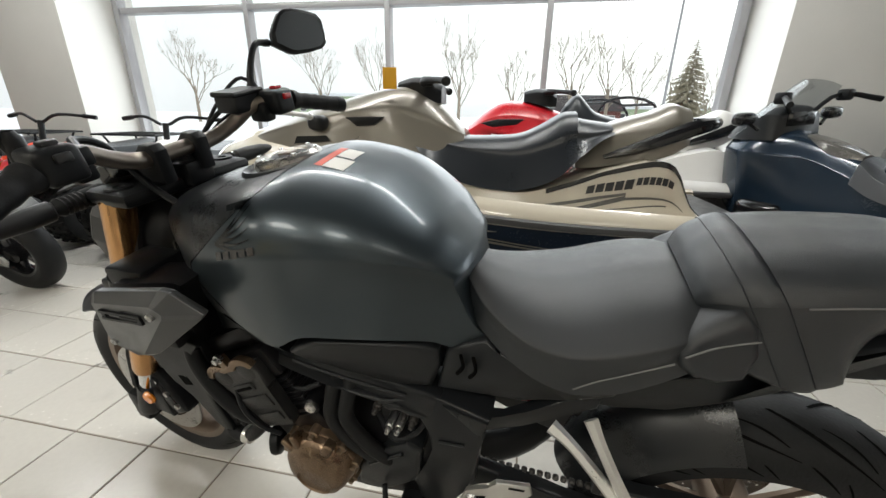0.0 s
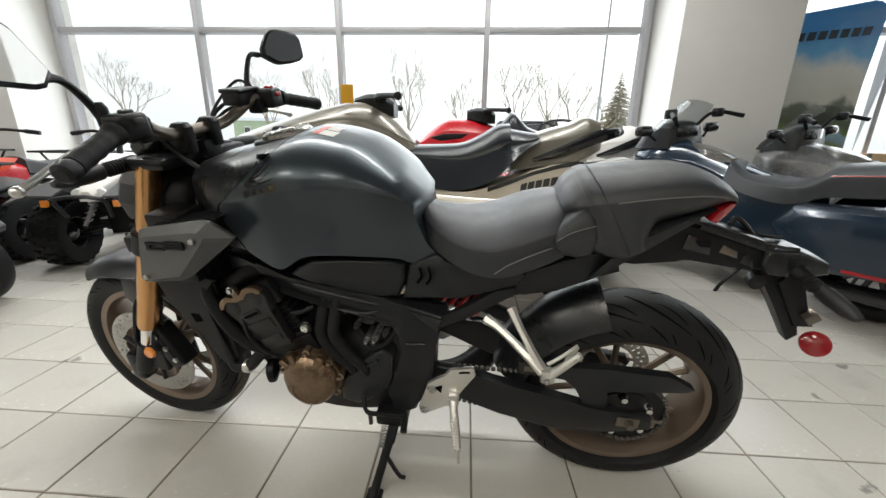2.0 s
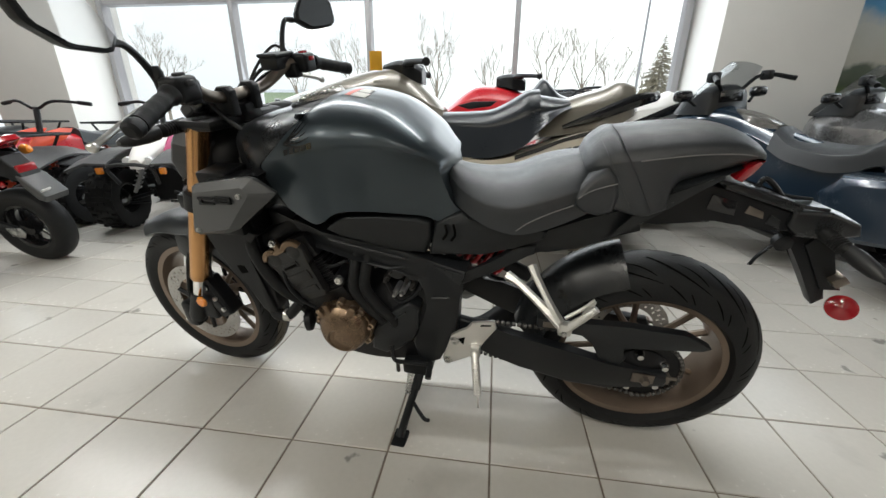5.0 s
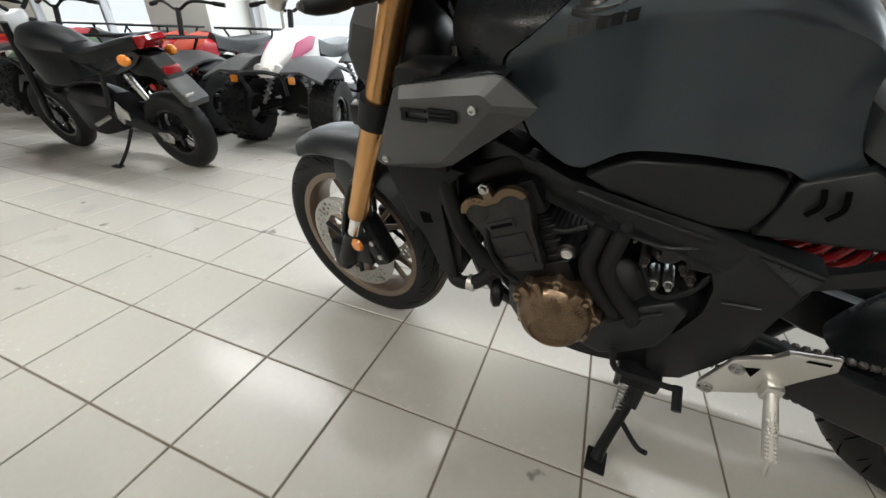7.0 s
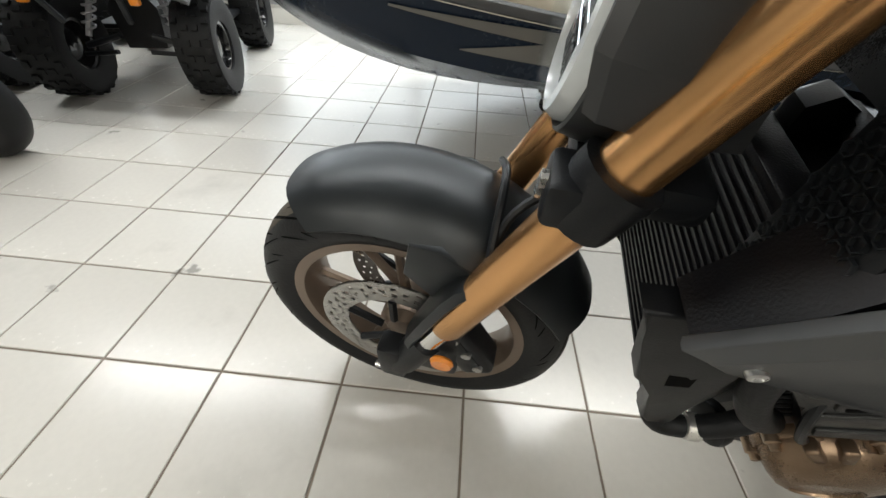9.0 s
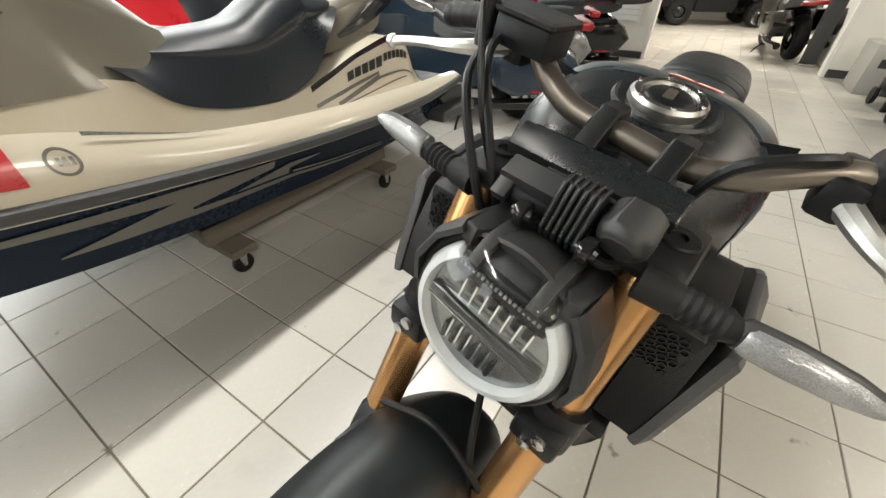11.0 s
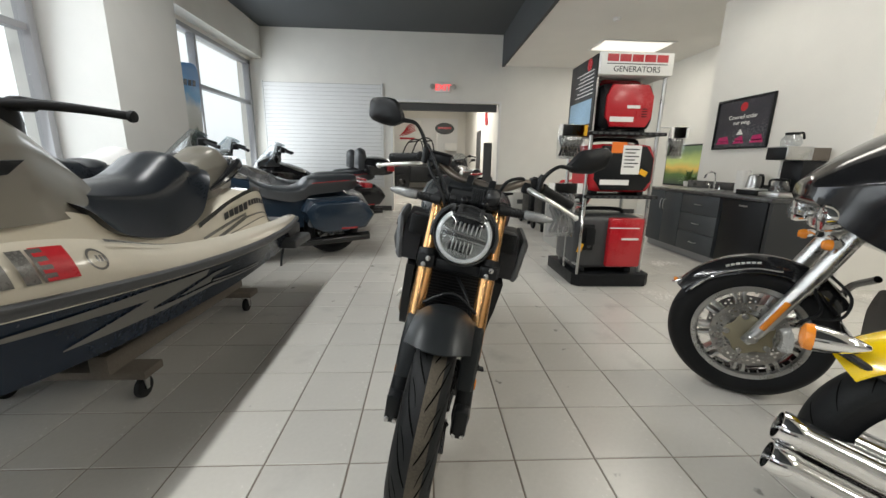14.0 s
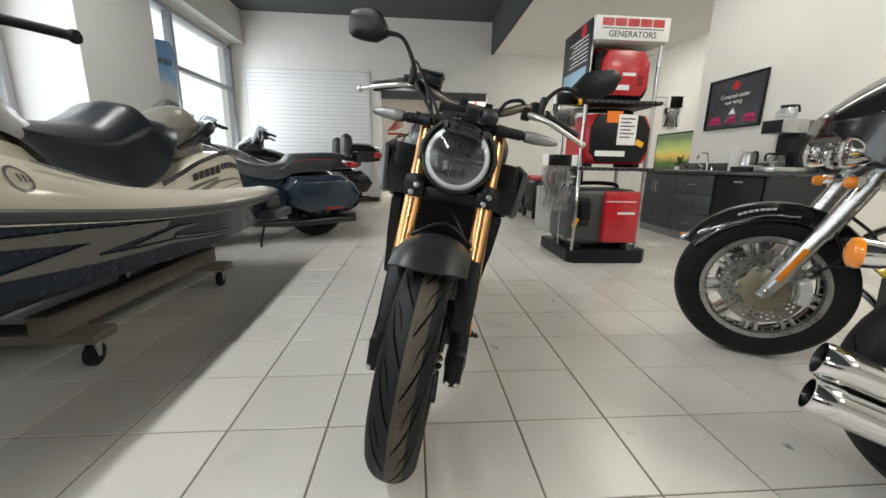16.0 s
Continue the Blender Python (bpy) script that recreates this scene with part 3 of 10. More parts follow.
def spruce(x, y, h, seed):
    rng = random.Random(seed)
    t = thing("spruce_tree", pose(x, y, -0.35), "tall brown-green spruce with drooping boughs", "tree")
    bm = bm_new()
    tube(bm, [(0, 0, 0), (0, 0, h)], [h * 0.018, 0.02], 8, 1)
    part("trunk", bm, M_BARK, t)
    bm = bm_new()
    for i in range(46):
        z = h * (0.06 + 0.92 * i / 46)
        rr = h * 0.31 * (1 - i / 46) + 0.12
        for j in range(11):
            a = rng.uniform(0, 6.28)
            r = rr * rng.uniform(0.6, 1.12)
            d = Vector((math.cos(a), math.sin(a), 0))
            s = Vector((-d.y, d.x, 0))
            tip = d * r + Vector((0, 0, z - 0.28 * r))
            for q in (0.45, 0.75, 1.0):
                c = d * r * q + Vector((0, 0, z - 0.26 * r * q))
                w = 0.20 * r * (1.25 - q) + 0.06
                vs = [bm.verts.new(c + s * w * rng.uniform(0.7, 1.2) - d * w), bm.verts.new(c + d * w * 1.2 + Vector((0, 0, -0.08 * r))), bm.verts.new(c - s * w * rng.uniform(0.7, 1.2) - d * w), bm.verts.new(c + Vector((0, 0, 0.10 * r)))]
                bm.faces.new((vs[0], vs[1], vs[3]))
                bm.faces.new((vs[1], vs[2], vs[3]))
                bm.faces.new((vs[2], vs[0], vs[3]))
    part("crown", bm, M_SPRUCE, t)


spruce(17.5, 46, 9.5, 5)

pole = thing("street_lamp", pose(10.3, 30, -0.35), "tall grey steel street lamp pole", "lamp")
bm = bm_new()
tube(bm, [(0, 0, 0), (0, 0, 14)], [0.10, 0.06], 10, 1)
part("pole", bm, M_FRAME, pole)
bm = bm_new()
box(bm, -0.9, 0.05, -0.12, 0.12, 13.9, 14.05, 0.03)
part("head", bm, M_FRAME, pole)


def house(name, x, y, w, d, h, rise, wallm, label, wins):
    t = thing(name, pose(x, y, -0.4), label, "building")
    bm = bm_new()
    box(bm, -w / 2, w / 2, 0, d, 0, h)
    part("wall", bm, wallm, t)
    bm = bm_new()
    prism(bm, [(-w / 2 - 0.4, h), (w / 2 + 0.4, h), (w / 2 - w * 0.08, h + rise), (-w / 2 + w * 0.08, h + rise)], -0.4, d + 0.4)
    part("roof", bm, M_ROOF if rise > 0.8 else M_SNOW, t, "snow-dusted dark roof" if rise > 0.8 else "")
    for k in range(wins):
        wx = -w / 2 + w * (k + 0.5) / wins
        win = bm_new()
        box(win, wx - 0.6, wx + 0.6, -0.06, 0.02, h * 0.38, h * 0.78, 0.01)
        f = part("window", win, M_WHITEP, t)
        bm = bm_new()
        box(bm, wx - 0.5, wx + 0.5, -0.075, -0.05, h * 0.42, h * 0.74)
        part("pane", bm, M_DKGREY, f)
    return t


house("house", 10.5, 66, 11, 7, 2.7, 2.3, M_BRICKR, "low dark red house with a snowy roof", 4)
house("warehouse", -30, 70, 26, 12, 4.6, 0.5, M_GREENB, "long pale green metal warehouse", 5)
house("shed", 34, 88, 30, 10, 3.6, 0.5, M_GREENB, "long low pale metal building", 6)

# an open utility vehicle parked in the snow
utv_out = thing("parked_utility_vehicle", pose(2.6, 9.0, -0.35, 0, 0, 20), "parked off-road vehicle with a black roll cage", "vehicle")
bm = bm_new()
for s in (-0.55, 0.55):
    tube(bm, [(-0.8, s, 0.8), (-0.6, s, 1.75), (0.5, s, 1.75), (0.9, s, 0.9)], 0.03, 8, 4)
for x in (-0.6, 0.5):
    tube(bm, [(x, -0.55, 1.74), (x, 0.55, 1.74)], 0.03, 8, 1)
part("roll_cage", bm, M_BLACK, utv_out)
bm = bm_new()
box(bm, -1.2, 1.3, -0.6, 0.6, 0.35, 0.85, 0.08)
part("body", bm, M_REDP, utv_out)
for x in (-0.85, 0.95):
    for s in (-0.6, 0.6):
        bm = bm_new()
        lathe(bm, [(0.14, -0.11), (0.27, -0.12), (0.31, -0.08), (0.31, 0.08), (0.27, 0.12), (0.14, 0.11)], 20, (x, s, 0.31))
        part("wheel", bm, M_RUBBER, utv_out)

# ---- the naked motorcycle in the middle, x ahead, y to its left, leaning on its stand ----
bike = thing("motorcycle", pose(1.03, 0.26, 0, -11, 0, 175), "dark green-grey naked motorcycle with gold forks, leaning on its side stand", "motorcycle")
RA, FA = (0.012, 0.319), (1.465, 0.314)


def tyre_prof(r, w, rim):
    """Closed section of a tyre, (radius, along)."""
    out = []
    for k in range(13):
        a = radians(-100 + 200 * k / 12)
        out.append((r - w * 0.5 * (1 - math.cos(a)) * 0.80, w * 0.5 * math.sin(a)))
    side = [(rim, w * 0.36), (rim - 0.004, 0.0), (rim, -w * 0.36)]
    return out + side + [out[0]]


def sipe(bm, r, w, c, a0, a1, s0, s1, wid, bow=0.0):
    """One dark tread cut lying along the tyre's skin from (angle, across) to (angle, across)."""
    n = 8
    rows = []
    for k in range(n + 1):
        t = k / n
        a = radians(a0 + (a1 - a0) * t)
        s = s0 + (s1 - s0) * t + bow * math.sin(math.pi * t)
        ww = wid * (0.35 + 0.65 * math.sin(math.pi * min(1, 0.12 + t * 0.88)))
        row = []
        for e in (-1, 1):
            aa = a + e * ww / r
            th = s * 1.745
            rr = r - w * 0.5 * (1 - math.cos(th)) * 0.80 + 0.0007
            row.append(bm.verts.new((c[0] + rr * math.cos(aa), w * 0.5 * math.sin(th) * 1.004, c[1] + rr * math.sin(aa))))
        rows.append(row)
    for p0, p1 in zip(rows, rows[1:]):
        bm.faces.new((p0[0], p0[1], p1[1], p1[0]))


def wheel(name, c, r, w, rim, spokes, parent):
    bm = bm_new()
    lathe(bm, tyre_prof(r, w, rim), 72, (c[0], 0, c[1]))
    ty = part(name, bm, M_RUBBER, parent, "black road tyre")
    bm = bm_new()
    for k in range(15):
        a = 24 * k
        for q, o in ((-1, 0), (1, 12)):
            sipe(bm, r, w, c, a + o, a + o + 30, q * 0.06, q * 0.60, 0.0068, q * 0.06)
            sipe(bm, r, w, c, a + o + 13, a + o + 27, q * 0.18, q * 0.46, 0.0044, q * -0.04)
            sipe(bm, r, w, c, a + o + 9, a + o + 20, q * 0.62, q * 0.88, 0.0044)
            sipe(bm, r, w, c, a + o + 20, a + o + 25, q * 0.70, q * 0.90, 0.0026)
    tagged(part("tread_groove", bm, M_GROOVE, ty, angle=0), kind="stuff")
    bm = bm_new()
    lathe(bm, [(rim + 0.006, -w * 0.40), (rim - 0.012, -w * 0.38), (rim - 0.022, -w * 0.22), (rim - 0.026, 0), (rim - 0.022, w * 0.22), (rim - 0.012, w * 0.38),
               (rim + 0.006, w * 0.40), (rim - 0.002, w * 0.34), (rim - 0.012, 0), (rim - 0.002, -w * 0.34), (rim + 0.006, -w * 0.40)], 64, (c[0], 0, c[1]))
    rm = part("rim", bm, M_RIM, parent, "bronze painted cast rim")
    for k in range(spokes):
        a = 2 * math.pi * k / spokes
        for d in (-0.20, 0.20):
            bm = bm_new()
            p0 = (c[0] + 0.045 * math.cos(a), 0, c[1] + 0.045 * math.sin(a))
            p1 = (c[0] + (rim - 0.018) * math.cos(a + d), 0, c[1] + (rim - 0.018) * math.sin(a + d))
            tube(bm, [p0, ((p0[0] + p1[0]) / 2, 0, (p0[2] + p1[2]) / 2), p1], [0.013, 0.009, 0.010], 6, 2)
            part("spoke", bm, M_RIM, rm)
    bm = bm_new()
    lathe(bm, [(0.0, -0.06), (0.03, -0.06), (0.05, -0.045), (0.05, 0.045), (0.03, 0.06), (0.0, 0.06)], 24, (c[0], 0, c[1]))
    part("hub", bm, M_RIM, parent)
    return ty


ftyre = wheel("front_tyre", FA, 0.297, 0.119, 0.216, 5, bike)
rtyre = wheel("rear_tyre", RA, 0.312, 0.176, 0.218, 5, bike)
# worn grey-brown band on the front tread
bm = bm_new()
rows = []
for k in range(73):
    a = radians(5 * k)
    row = []
    for s in (-0.03, 0.10, 0.22, 0.34):
        th = s * 1.745
        rr = 0.297 - 0.0595 * (1 - math.cos(th)) * 0.80 + 0.0004
        row.append(bm.verts.new((FA[0] + rr * math.cos(a), 0.06 * math.sin(th) * 1.003, FA[1] + rr * math.sin(a))))
    rows.append(row)
for p0, p1 in zip(rows, rows[1:]):
    for q in range(3):
        bm.faces.new((p0[q], p0[q + 1], p1[q + 1], p1[q]))
part("scuffed_band", bm, M_SCUFF, ftyre, "dusty worn tread band")

# front brake discs, calipers, forks
for s in (-1, 1):
    bm = bm_new()
    polar_plate(bm, 0.105, 0.155, FA, s * 0.066, 0.004, 6, 84)
    d = part("brake_disc", bm, M_DISC, bike, "drilled steel brake disc", angle=0)
    for k in range(6):
        bm = bm_new()
        a = radians(60 * k + 10)
        tube(bm, [(FA[0] + 0.04 * math.cos(a), s * 0.062, FA[1] + 0.04 * math.sin(a)), (FA[0] + 0.108 * math.cos(a + 0.25), s * 0.066, FA[1] + 0.108 * math.sin(a + 0.25))], 0.008, 6, 1)
        part("disc_arm", bm, M_BLACK, d)
    bm = bm_new()
    ca = radians(150)
    m = Matrix.Translation((FA[0] + 0.135 * math.cos(ca), s * 0.078, FA[1] + 0.135 * math.sin(ca))) @ Matrix.Rotation(radians(-60), 4, "Y")
    box(bm, -0.075, 0.075, -0.03, 0.03, -0.032, 0.03, 0.012, 3, m=m)
    box(bm, -0.055, 0.055, 0.02 * s - 0.014, 0.02 * s + 0.014, -0.022, 0.02, 0.008, 2, m=m)
    cal = part("brake_caliper", bm, M_BLACK, bike, "black four-piston brake caliper")
    bm = bm_new()
    for q in (-0.045, 0.0, 0.045):
        lathe(bm, [(0.0, 0.036 * s), (0.008, 0.036 * s), (0.009, 0.030 * s), (0.009, 0.02 * s)], 10, (0, 0, 0), m=m @ Matrix.Translation((q, 0, 0.012)))
    part("bolt", bm, M_STEEL, cal)


def fork_at(z, s, off=0.0):
    return Vector((1.36 - 0.42 * (z - 0.5) + off, s * 0.107, z))


for s in (-1, 1):
    bm = bm_new()
    tube(bm, [fork_at(0.468, s), fork_at(0.483, s), fork_at(0.53, s), fork_at(0.962, s)], [0.026, 0.0285, 0.0270, 0.0270], 20, 1)
    fk = part("fork_tube", bm, M_GOLD, bike, "gold anodised fork tube")
    bm = bm_new()
    tube(bm, [fork_at(0.36, s), fork_at(0.49, s)], 0.0205, 18, 1)
    part("slider", bm, M_CHROME, fk, "bright chromed slider")
    bm = bm_new()
    tube(bm, [fork_at(0.278, s, 0.008), fork_at(0.31, s, 0.004), fork_at(0.40, s)], [0.024, 0.030, 0.026], 14, 1)
    box(bm, 1.438, 1.491, s * 0.107 - 0.024, s * 0.107 + 0.024, 0.257, 0.357, 0.012)
    box(bm, 1.35, 1.42, s * 0.105 - 0.012, s * 0.105 + 0.010, 0.30, 0.44, 0.008)
    foot = part("fork_foot", bm, M_BLACK, fk, "black cast fork foot")
    bm = bm_new()
    for q in (-0.013, 0.013):
        lathe(bm, [(0, 0.0), (0.007, 0.0), (0.007, 0.012), (0, 0.012)], 10, (1.487, s * 0.107 + q, 0.274), "x")
    part("bolt", bm, M_STEEL, foot)
    bm = bm_new()
    lathe(bm, [(0.0, 0.0), (0.018, 0.0), (0.020, s * 0.004), (0.016, s * 0.010), (0.0, s * 0.011)], 20, (1.372, s * 0.128, 0.385))
    part("side_reflector", bm, M_AMBER, bike, "round amber side reflector")
    # clamps
    bm = bm_new()
    c = fork_at(0.752, s)
    lathe(bm, [(0.028, -0.030), (0.036, -0.028), (0.037, 0.028), (0.028, 0.030)], 20, c, "z", m=Matrix.Rotation(radians(-22.8), 4, "Y"))
    box(bm, c.x - 0.02, c.x + 0.045, c.y - 0.03, c.y + 0.03, 0.727, 0.772, 0.008)
    cl = part("fork_clamp", bm, M_BLACK, bike)
    bm = bm_new()
    for q in (-0.010, 0.012):
        lathe(bm, [(0, 0), (0.008, 0), (0.0085, 0.006), (0, 0.008)], 10, (c.x + 0.044, c.y + q * 0.6, 0.749 + q), "x")
    part("bolt", bm, M_STEEL, cl)
bm = bm_new()
box(bm, 1.16, 1.28, -0.10, 0.10, 0.722, 0.762, 0.012)
part("lower_triple_clamp", bm, M_BLACK, bike)
bm = bm_new()
box(bm, 1.10, 1.21, -0.135, 0.135, 0.945, 0.973, 0.012)
topc = part("upper_triple_clamp", bm, M_BLACK, bike)
for s in (-1, 1):
    bm = bm_new()
    lathe(bm, [(0.0, -0.002), (0.008, -0.002), (0.009, 0.001), (0.020, 0.001), (0.022, -0.001), (0.022, -0.03)], 20, (1.150, s * 0.107, 0.975), "z")
    part("fork_cap", bm, M_BLACK, topc, "black fork cap")

# front mudguard, with guards round the fork legs
bm = bm_new()
rings = []
for k in range(19):
    u = k / 18
    taper = 1.0 - 0.10 * max(0.0, u - 0.6) / 0.4
    up, dn = [], []
    for j in range(15):
        b = -1 + 2 * j / 14
        a = radians(60 + 9 * abs(b) ** 2.4 + (90 - 9 * abs(b) ** 2.4) * u)
        rr = 0.336 - 0.042 * abs(b) ** 2.8 + 0.004 * math.sin(math.pi * min(1.0, u * 1.3))
        for side, d, w in ((up, 0.0, 0.094), (dn, 0.005, 0.090)):
            side.append(Vector((FA[0] + (rr - d) * math.cos(a), w * taper * b, FA[1] + (rr - d) * math.sin(a))))
    rings.append(up + dn[::-1])
ring_faces(bm, rings)
fend = part("front_mudguard", bm, M_FENDER, bike, "matt dark metallic front mudguard")
GUARD = [(0.024, 0.024), (0.034, 0.016), (0.038, -0.008), (0.034, -0.030), (-0.012, -0.034), (-0.012, -0.030), (0.028, -0.026), (0.031, -0.008), (0.028, 0.012), (0.020, 0.020)]
for s in (-1, 1):
    bm = bm_new()
    rings = []
    for z, k, d in ((0.578, 0.72, -0.010), (0.562, 0.95, -0.003), (0.53, 1.0, 0.0), (0.47, 1.02, 0.0), (0.405, 0.98, 0.0), (0.385, 0.86, 0.0)):
        c = fork_at(z, s)
        rings.append([Vector((c.x + q * k + d, c.y + s * o * k, z + 0.35 * q * k)) for q, o in GUARD])
    ring_faces(bm, rings)
    bmesh.ops.recalc_face_normals(bm, faces=bm.faces)
    part("fork_guard", bm, M_FENDER, fend, "dark plastic fork guard", angle=35)
    bm = bm_new()
    prism(bm, [(1.330, 0.570), (1.390, 0.612), (1.430, 0.612), (1.440, 0.550), (1.390, 0.500)], s * 0.080, s * 0.096, 0.004)
    part("stay", bm, M_FENDER, fend)

# headlight
HL = Matrix.Translation((1.294, 0.004, 0.857)) @ Matrix.Rotation(radians(-6), 4, "X") @ Matrix.Rotation(radians(-9), 4, "Y")
bm = bm_new()
lathe(bm, [(0.0945, -0.012), (0.0985, -0.006), (0.1020, -0.008), (0.1045, -0.030), (0.100, -0.075), (0.075, -0.125), (0.045, -0.145), (0.0, -0.148)], 56, axis="x", m=HL)
hl = part("headlight", bm, M_DKB, bike, "round headlight in a dark grey bowl")
bm = bm_new()
rings = []
for k in range(53):
    a = radians(132 + 276 * k / 52)
    rings.append([HL @ Vector((x, r * math.cos(a), r * math.sin(a))) for r, x in ((0.0775, 0.000), (0.0800, 0.009), (0.0880, 0.007), (0.0935, -0.002), (0.0935, -0.012), (0.0775, -0.012))])
ring_faces(bm, rings)
part("light_ring", bm, M_LRING, hl, "frosted daytime light ring")
bm = bm_new()
lathe(bm, [(0.079, -0.004), (0.070, -0.030), (0.035, -0.046), (0.0, -0.048)], 40, axis="x", m=HL)
part("reflector", bm, M_REFL, hl)
# upper plate is coloured paler in place of the light it mirrors
for z0, z1, x0, x1, mt_ in ((0.004, 0.030, 0.000, -0.022, M_REFL_LIT), (-0.012, -0.046, -0.002, -0.022, M_REFL)):
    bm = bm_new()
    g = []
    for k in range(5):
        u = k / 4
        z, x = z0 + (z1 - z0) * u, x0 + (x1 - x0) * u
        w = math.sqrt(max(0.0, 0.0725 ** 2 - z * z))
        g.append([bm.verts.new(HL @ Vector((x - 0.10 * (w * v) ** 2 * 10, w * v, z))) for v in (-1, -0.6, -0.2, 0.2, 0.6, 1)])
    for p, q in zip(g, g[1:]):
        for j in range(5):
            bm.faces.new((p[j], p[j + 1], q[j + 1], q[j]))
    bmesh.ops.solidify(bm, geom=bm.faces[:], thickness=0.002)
    part("lamp_reflector", bm, mt_, hl, "upper lamp reflector with its mirrored brightness in the colour" if z0 > 0 else "")
bm = bm_new()
box(bm, -0.034, 0.004, -0.0755, 0.0755, -0.010, 0.002, 0.003, m=HL)
part("middle_bar", bm, M_DKB, hl)
for z in (-0.011, 0.004):
    bm = bm_new()
    tube(bm, [HL @ Vector((0.004, -0.0745, z)), HL @ Vector((0.006, 0.0, z)), HL @ Vector((0.004, 0.0745, z))], 0.0011, 6, 1)
    part("trim_line", bm, M_CHROME, hl, "thin bright trim line")
bm = bm_new()
box(bm, -0.034, 0.004, -0.058, 0.058, 0.042, 0.062, 0.003, m=HL)
part("upper_shelf", bm, M_BLACK, hl)
for k in range(7):
    bm = bm_new()
    box(bm, -0.020, 0.005, -0.0485 + 0.0145 * k, -0.0395 + 0.0145 * k, 0.027, 0.0435, 0.002, m=HL)
    tooth = part("lamp_tooth", bm, M_BLACKG, hl)
    bm = bm_new()
    box(bm, -0.016, 0.0045, -0.0388 + 0.0145 * k, -0.0368 + 0.0145 * k, 0.012, 0.041, 0.0, m=HL)
    part("lamp_facet", bm, M_CHROME, tooth)
for k in range(6):
    bm = bm_new()
    box(bm, -0.020, 0.004, -0.040 + 0.0135 * k, -0.033 + 0.0135 * k, -0.056, -0.030, 0.002, m=HL)
    tooth = part("lamp_tooth", bm, M_BLACKG, hl)
    bm = bm_new()
    box(bm, -0.016, 0.0035, -0.0318 + 0.0135 * k, -0.0296 + 0.0135 * k, -0.050, -0.020, 0.0, m=HL)
    part("lamp_facet", bm, M_CHROME, tooth)
bm = bm_new()
lathe(bm, [(0.0, 0.031), (0.03, 0.0298), (0.06, 0.0250), (0.082, 0.0160), (0.094, 0.0050), (0.0975, -0.007), (0.0960, -0.007), (0.0925, 0.0040), (0.081, 0.0140), (0.06, 0.0228), (0.03, 0.0275), (0.0, 0.0288)], 56, axis="x", m=HL)
ln = part("lens", bm, M_LENS, hl, "clear domed lens")
ln.visible_shadow = False
# brow, straps and faceted hood plates over the bowl
bm = bm_new()
prism(bm, [(-0.060, -0.064), (0.006, -0.052), (0.010, 0.0), (0.006, 0.052), (-0.060, 0.064)], 0.064, 0.071, 0.002, "xy", m=HL)
cw = part("headlight_cowl", bm, M_DKB, bike, "dark headlight brow with two straps")
for k in range(18):
    bm = bm_new()
    box(bm, 0.0065, 0.0125, -0.0505 + 0.0057 * k, -0.0472 + 0.0057 * k, 0.0585, 0.0635, 0.0, m=HL)
    part("brow_rib", bm, M_REFL, cw)
bm = bm_new()
prism(bm, [(-0.075, 0.074), (0.002, 0.072), (-0.002, 0.080), (-0.014, 0.087), (-0.075, 0.094)], -0.030, 0.030, 0.002, m=HL)
part("top_plate", bm, M_DKB, cw)
for s in (-1, 1):
    bm = bm_new()
    prism(bm, [(0.013, 0.062), (0.016, 0.070), (0.004, 0.089), (-0.012, 0.098), (-0.062, 0.105), (-0.062, 0.099), (-0.014, 0.091), (-0.001, 0.083), (0.008, 0.069)], s * 0.036 - 0.007, s * 0.036 + 0.007, 0.0015, m=HL)
    part("cowl_strap", bm, M_DKB, cw)
    # outer shell: three flat facets round the upper side of the bowl
    bm = bm_new()
    rings = []
    for q in (38, 58, 82, 104):
        a = radians(90 - s * q)
        rings.append([HL @ Vector((x - (0.012 if q == 104 else 0.0), r * math.cos(a), r * math.sin(a))) for x, r in ((-0.112, 0.104), (-0.070, 0.117), (-0.008, 0.1165), (0.003, 0.1110), (0.003, 0.1045), (-0.012, 0.1060), (-0.070, 0.1070), (-0.112, 0.094))])
    ring_faces(bm, rings)
    bmesh.ops.recalc_face_normals(bm, faces=bm.faces)
    part("hood_plate", bm, M_DKB, cw, angle=20)
    bm = bm_new()
    prism(bm, [(-0.090, s * 0.044), (-0.018, s * 0.044), (-0.001, s * 0.054), (-0.004, s * 0.068), (-0.090, s * 0.074)], 0.070, 0.094, 0.003, "xy", m=HL)
    part("hood_step", bm, M_DKB, cw)
bm = bm_new()
prism(bm, [(-0.105, -0.09), (-0.105, 0.09), (-0.04, 0.045), (-0.04, -0.045)], -0.110, -0.098, 0.003, "xy", m=HL)
part("chin_plate", bm, M_DKB, cw)

# meter: a slim bar on two arms, with the ribbed loom and a connector below
MT = Matrix.Translation((1.160, 0.006, 1.008)) @ Matrix.Rotation(radians(26), 4, "Y")
bm = bm_new()
prism(bm, [(-0.014, -0.010), (-0.012, 0.006), (0.010, 0.008), (0.021, 0.002), (0.024, -0.013), (0.016, -0.016), (-0.006, -0.014)], -0.094, 0.094, 0.003, m=MT)
mt = part("instrument_panel", bm, M_SATIN, bike, "slim dark digital instrument panel")
bm = bm_new()
box(bm, 0.0195, 0.0265, -0.040, 0.066, -0.0125, -0.004, 0.002, 1, m=MT)
part("front_lip", bm, M_DKB, mt)
bm = bm_new()
box(bm, -0.0152, -0.0128, -0.080, 0.080, -0.008, 0.004, 0.0004, m=MT)
part("screen", bm, M_BLACKG, mt)
bm = bm_new()
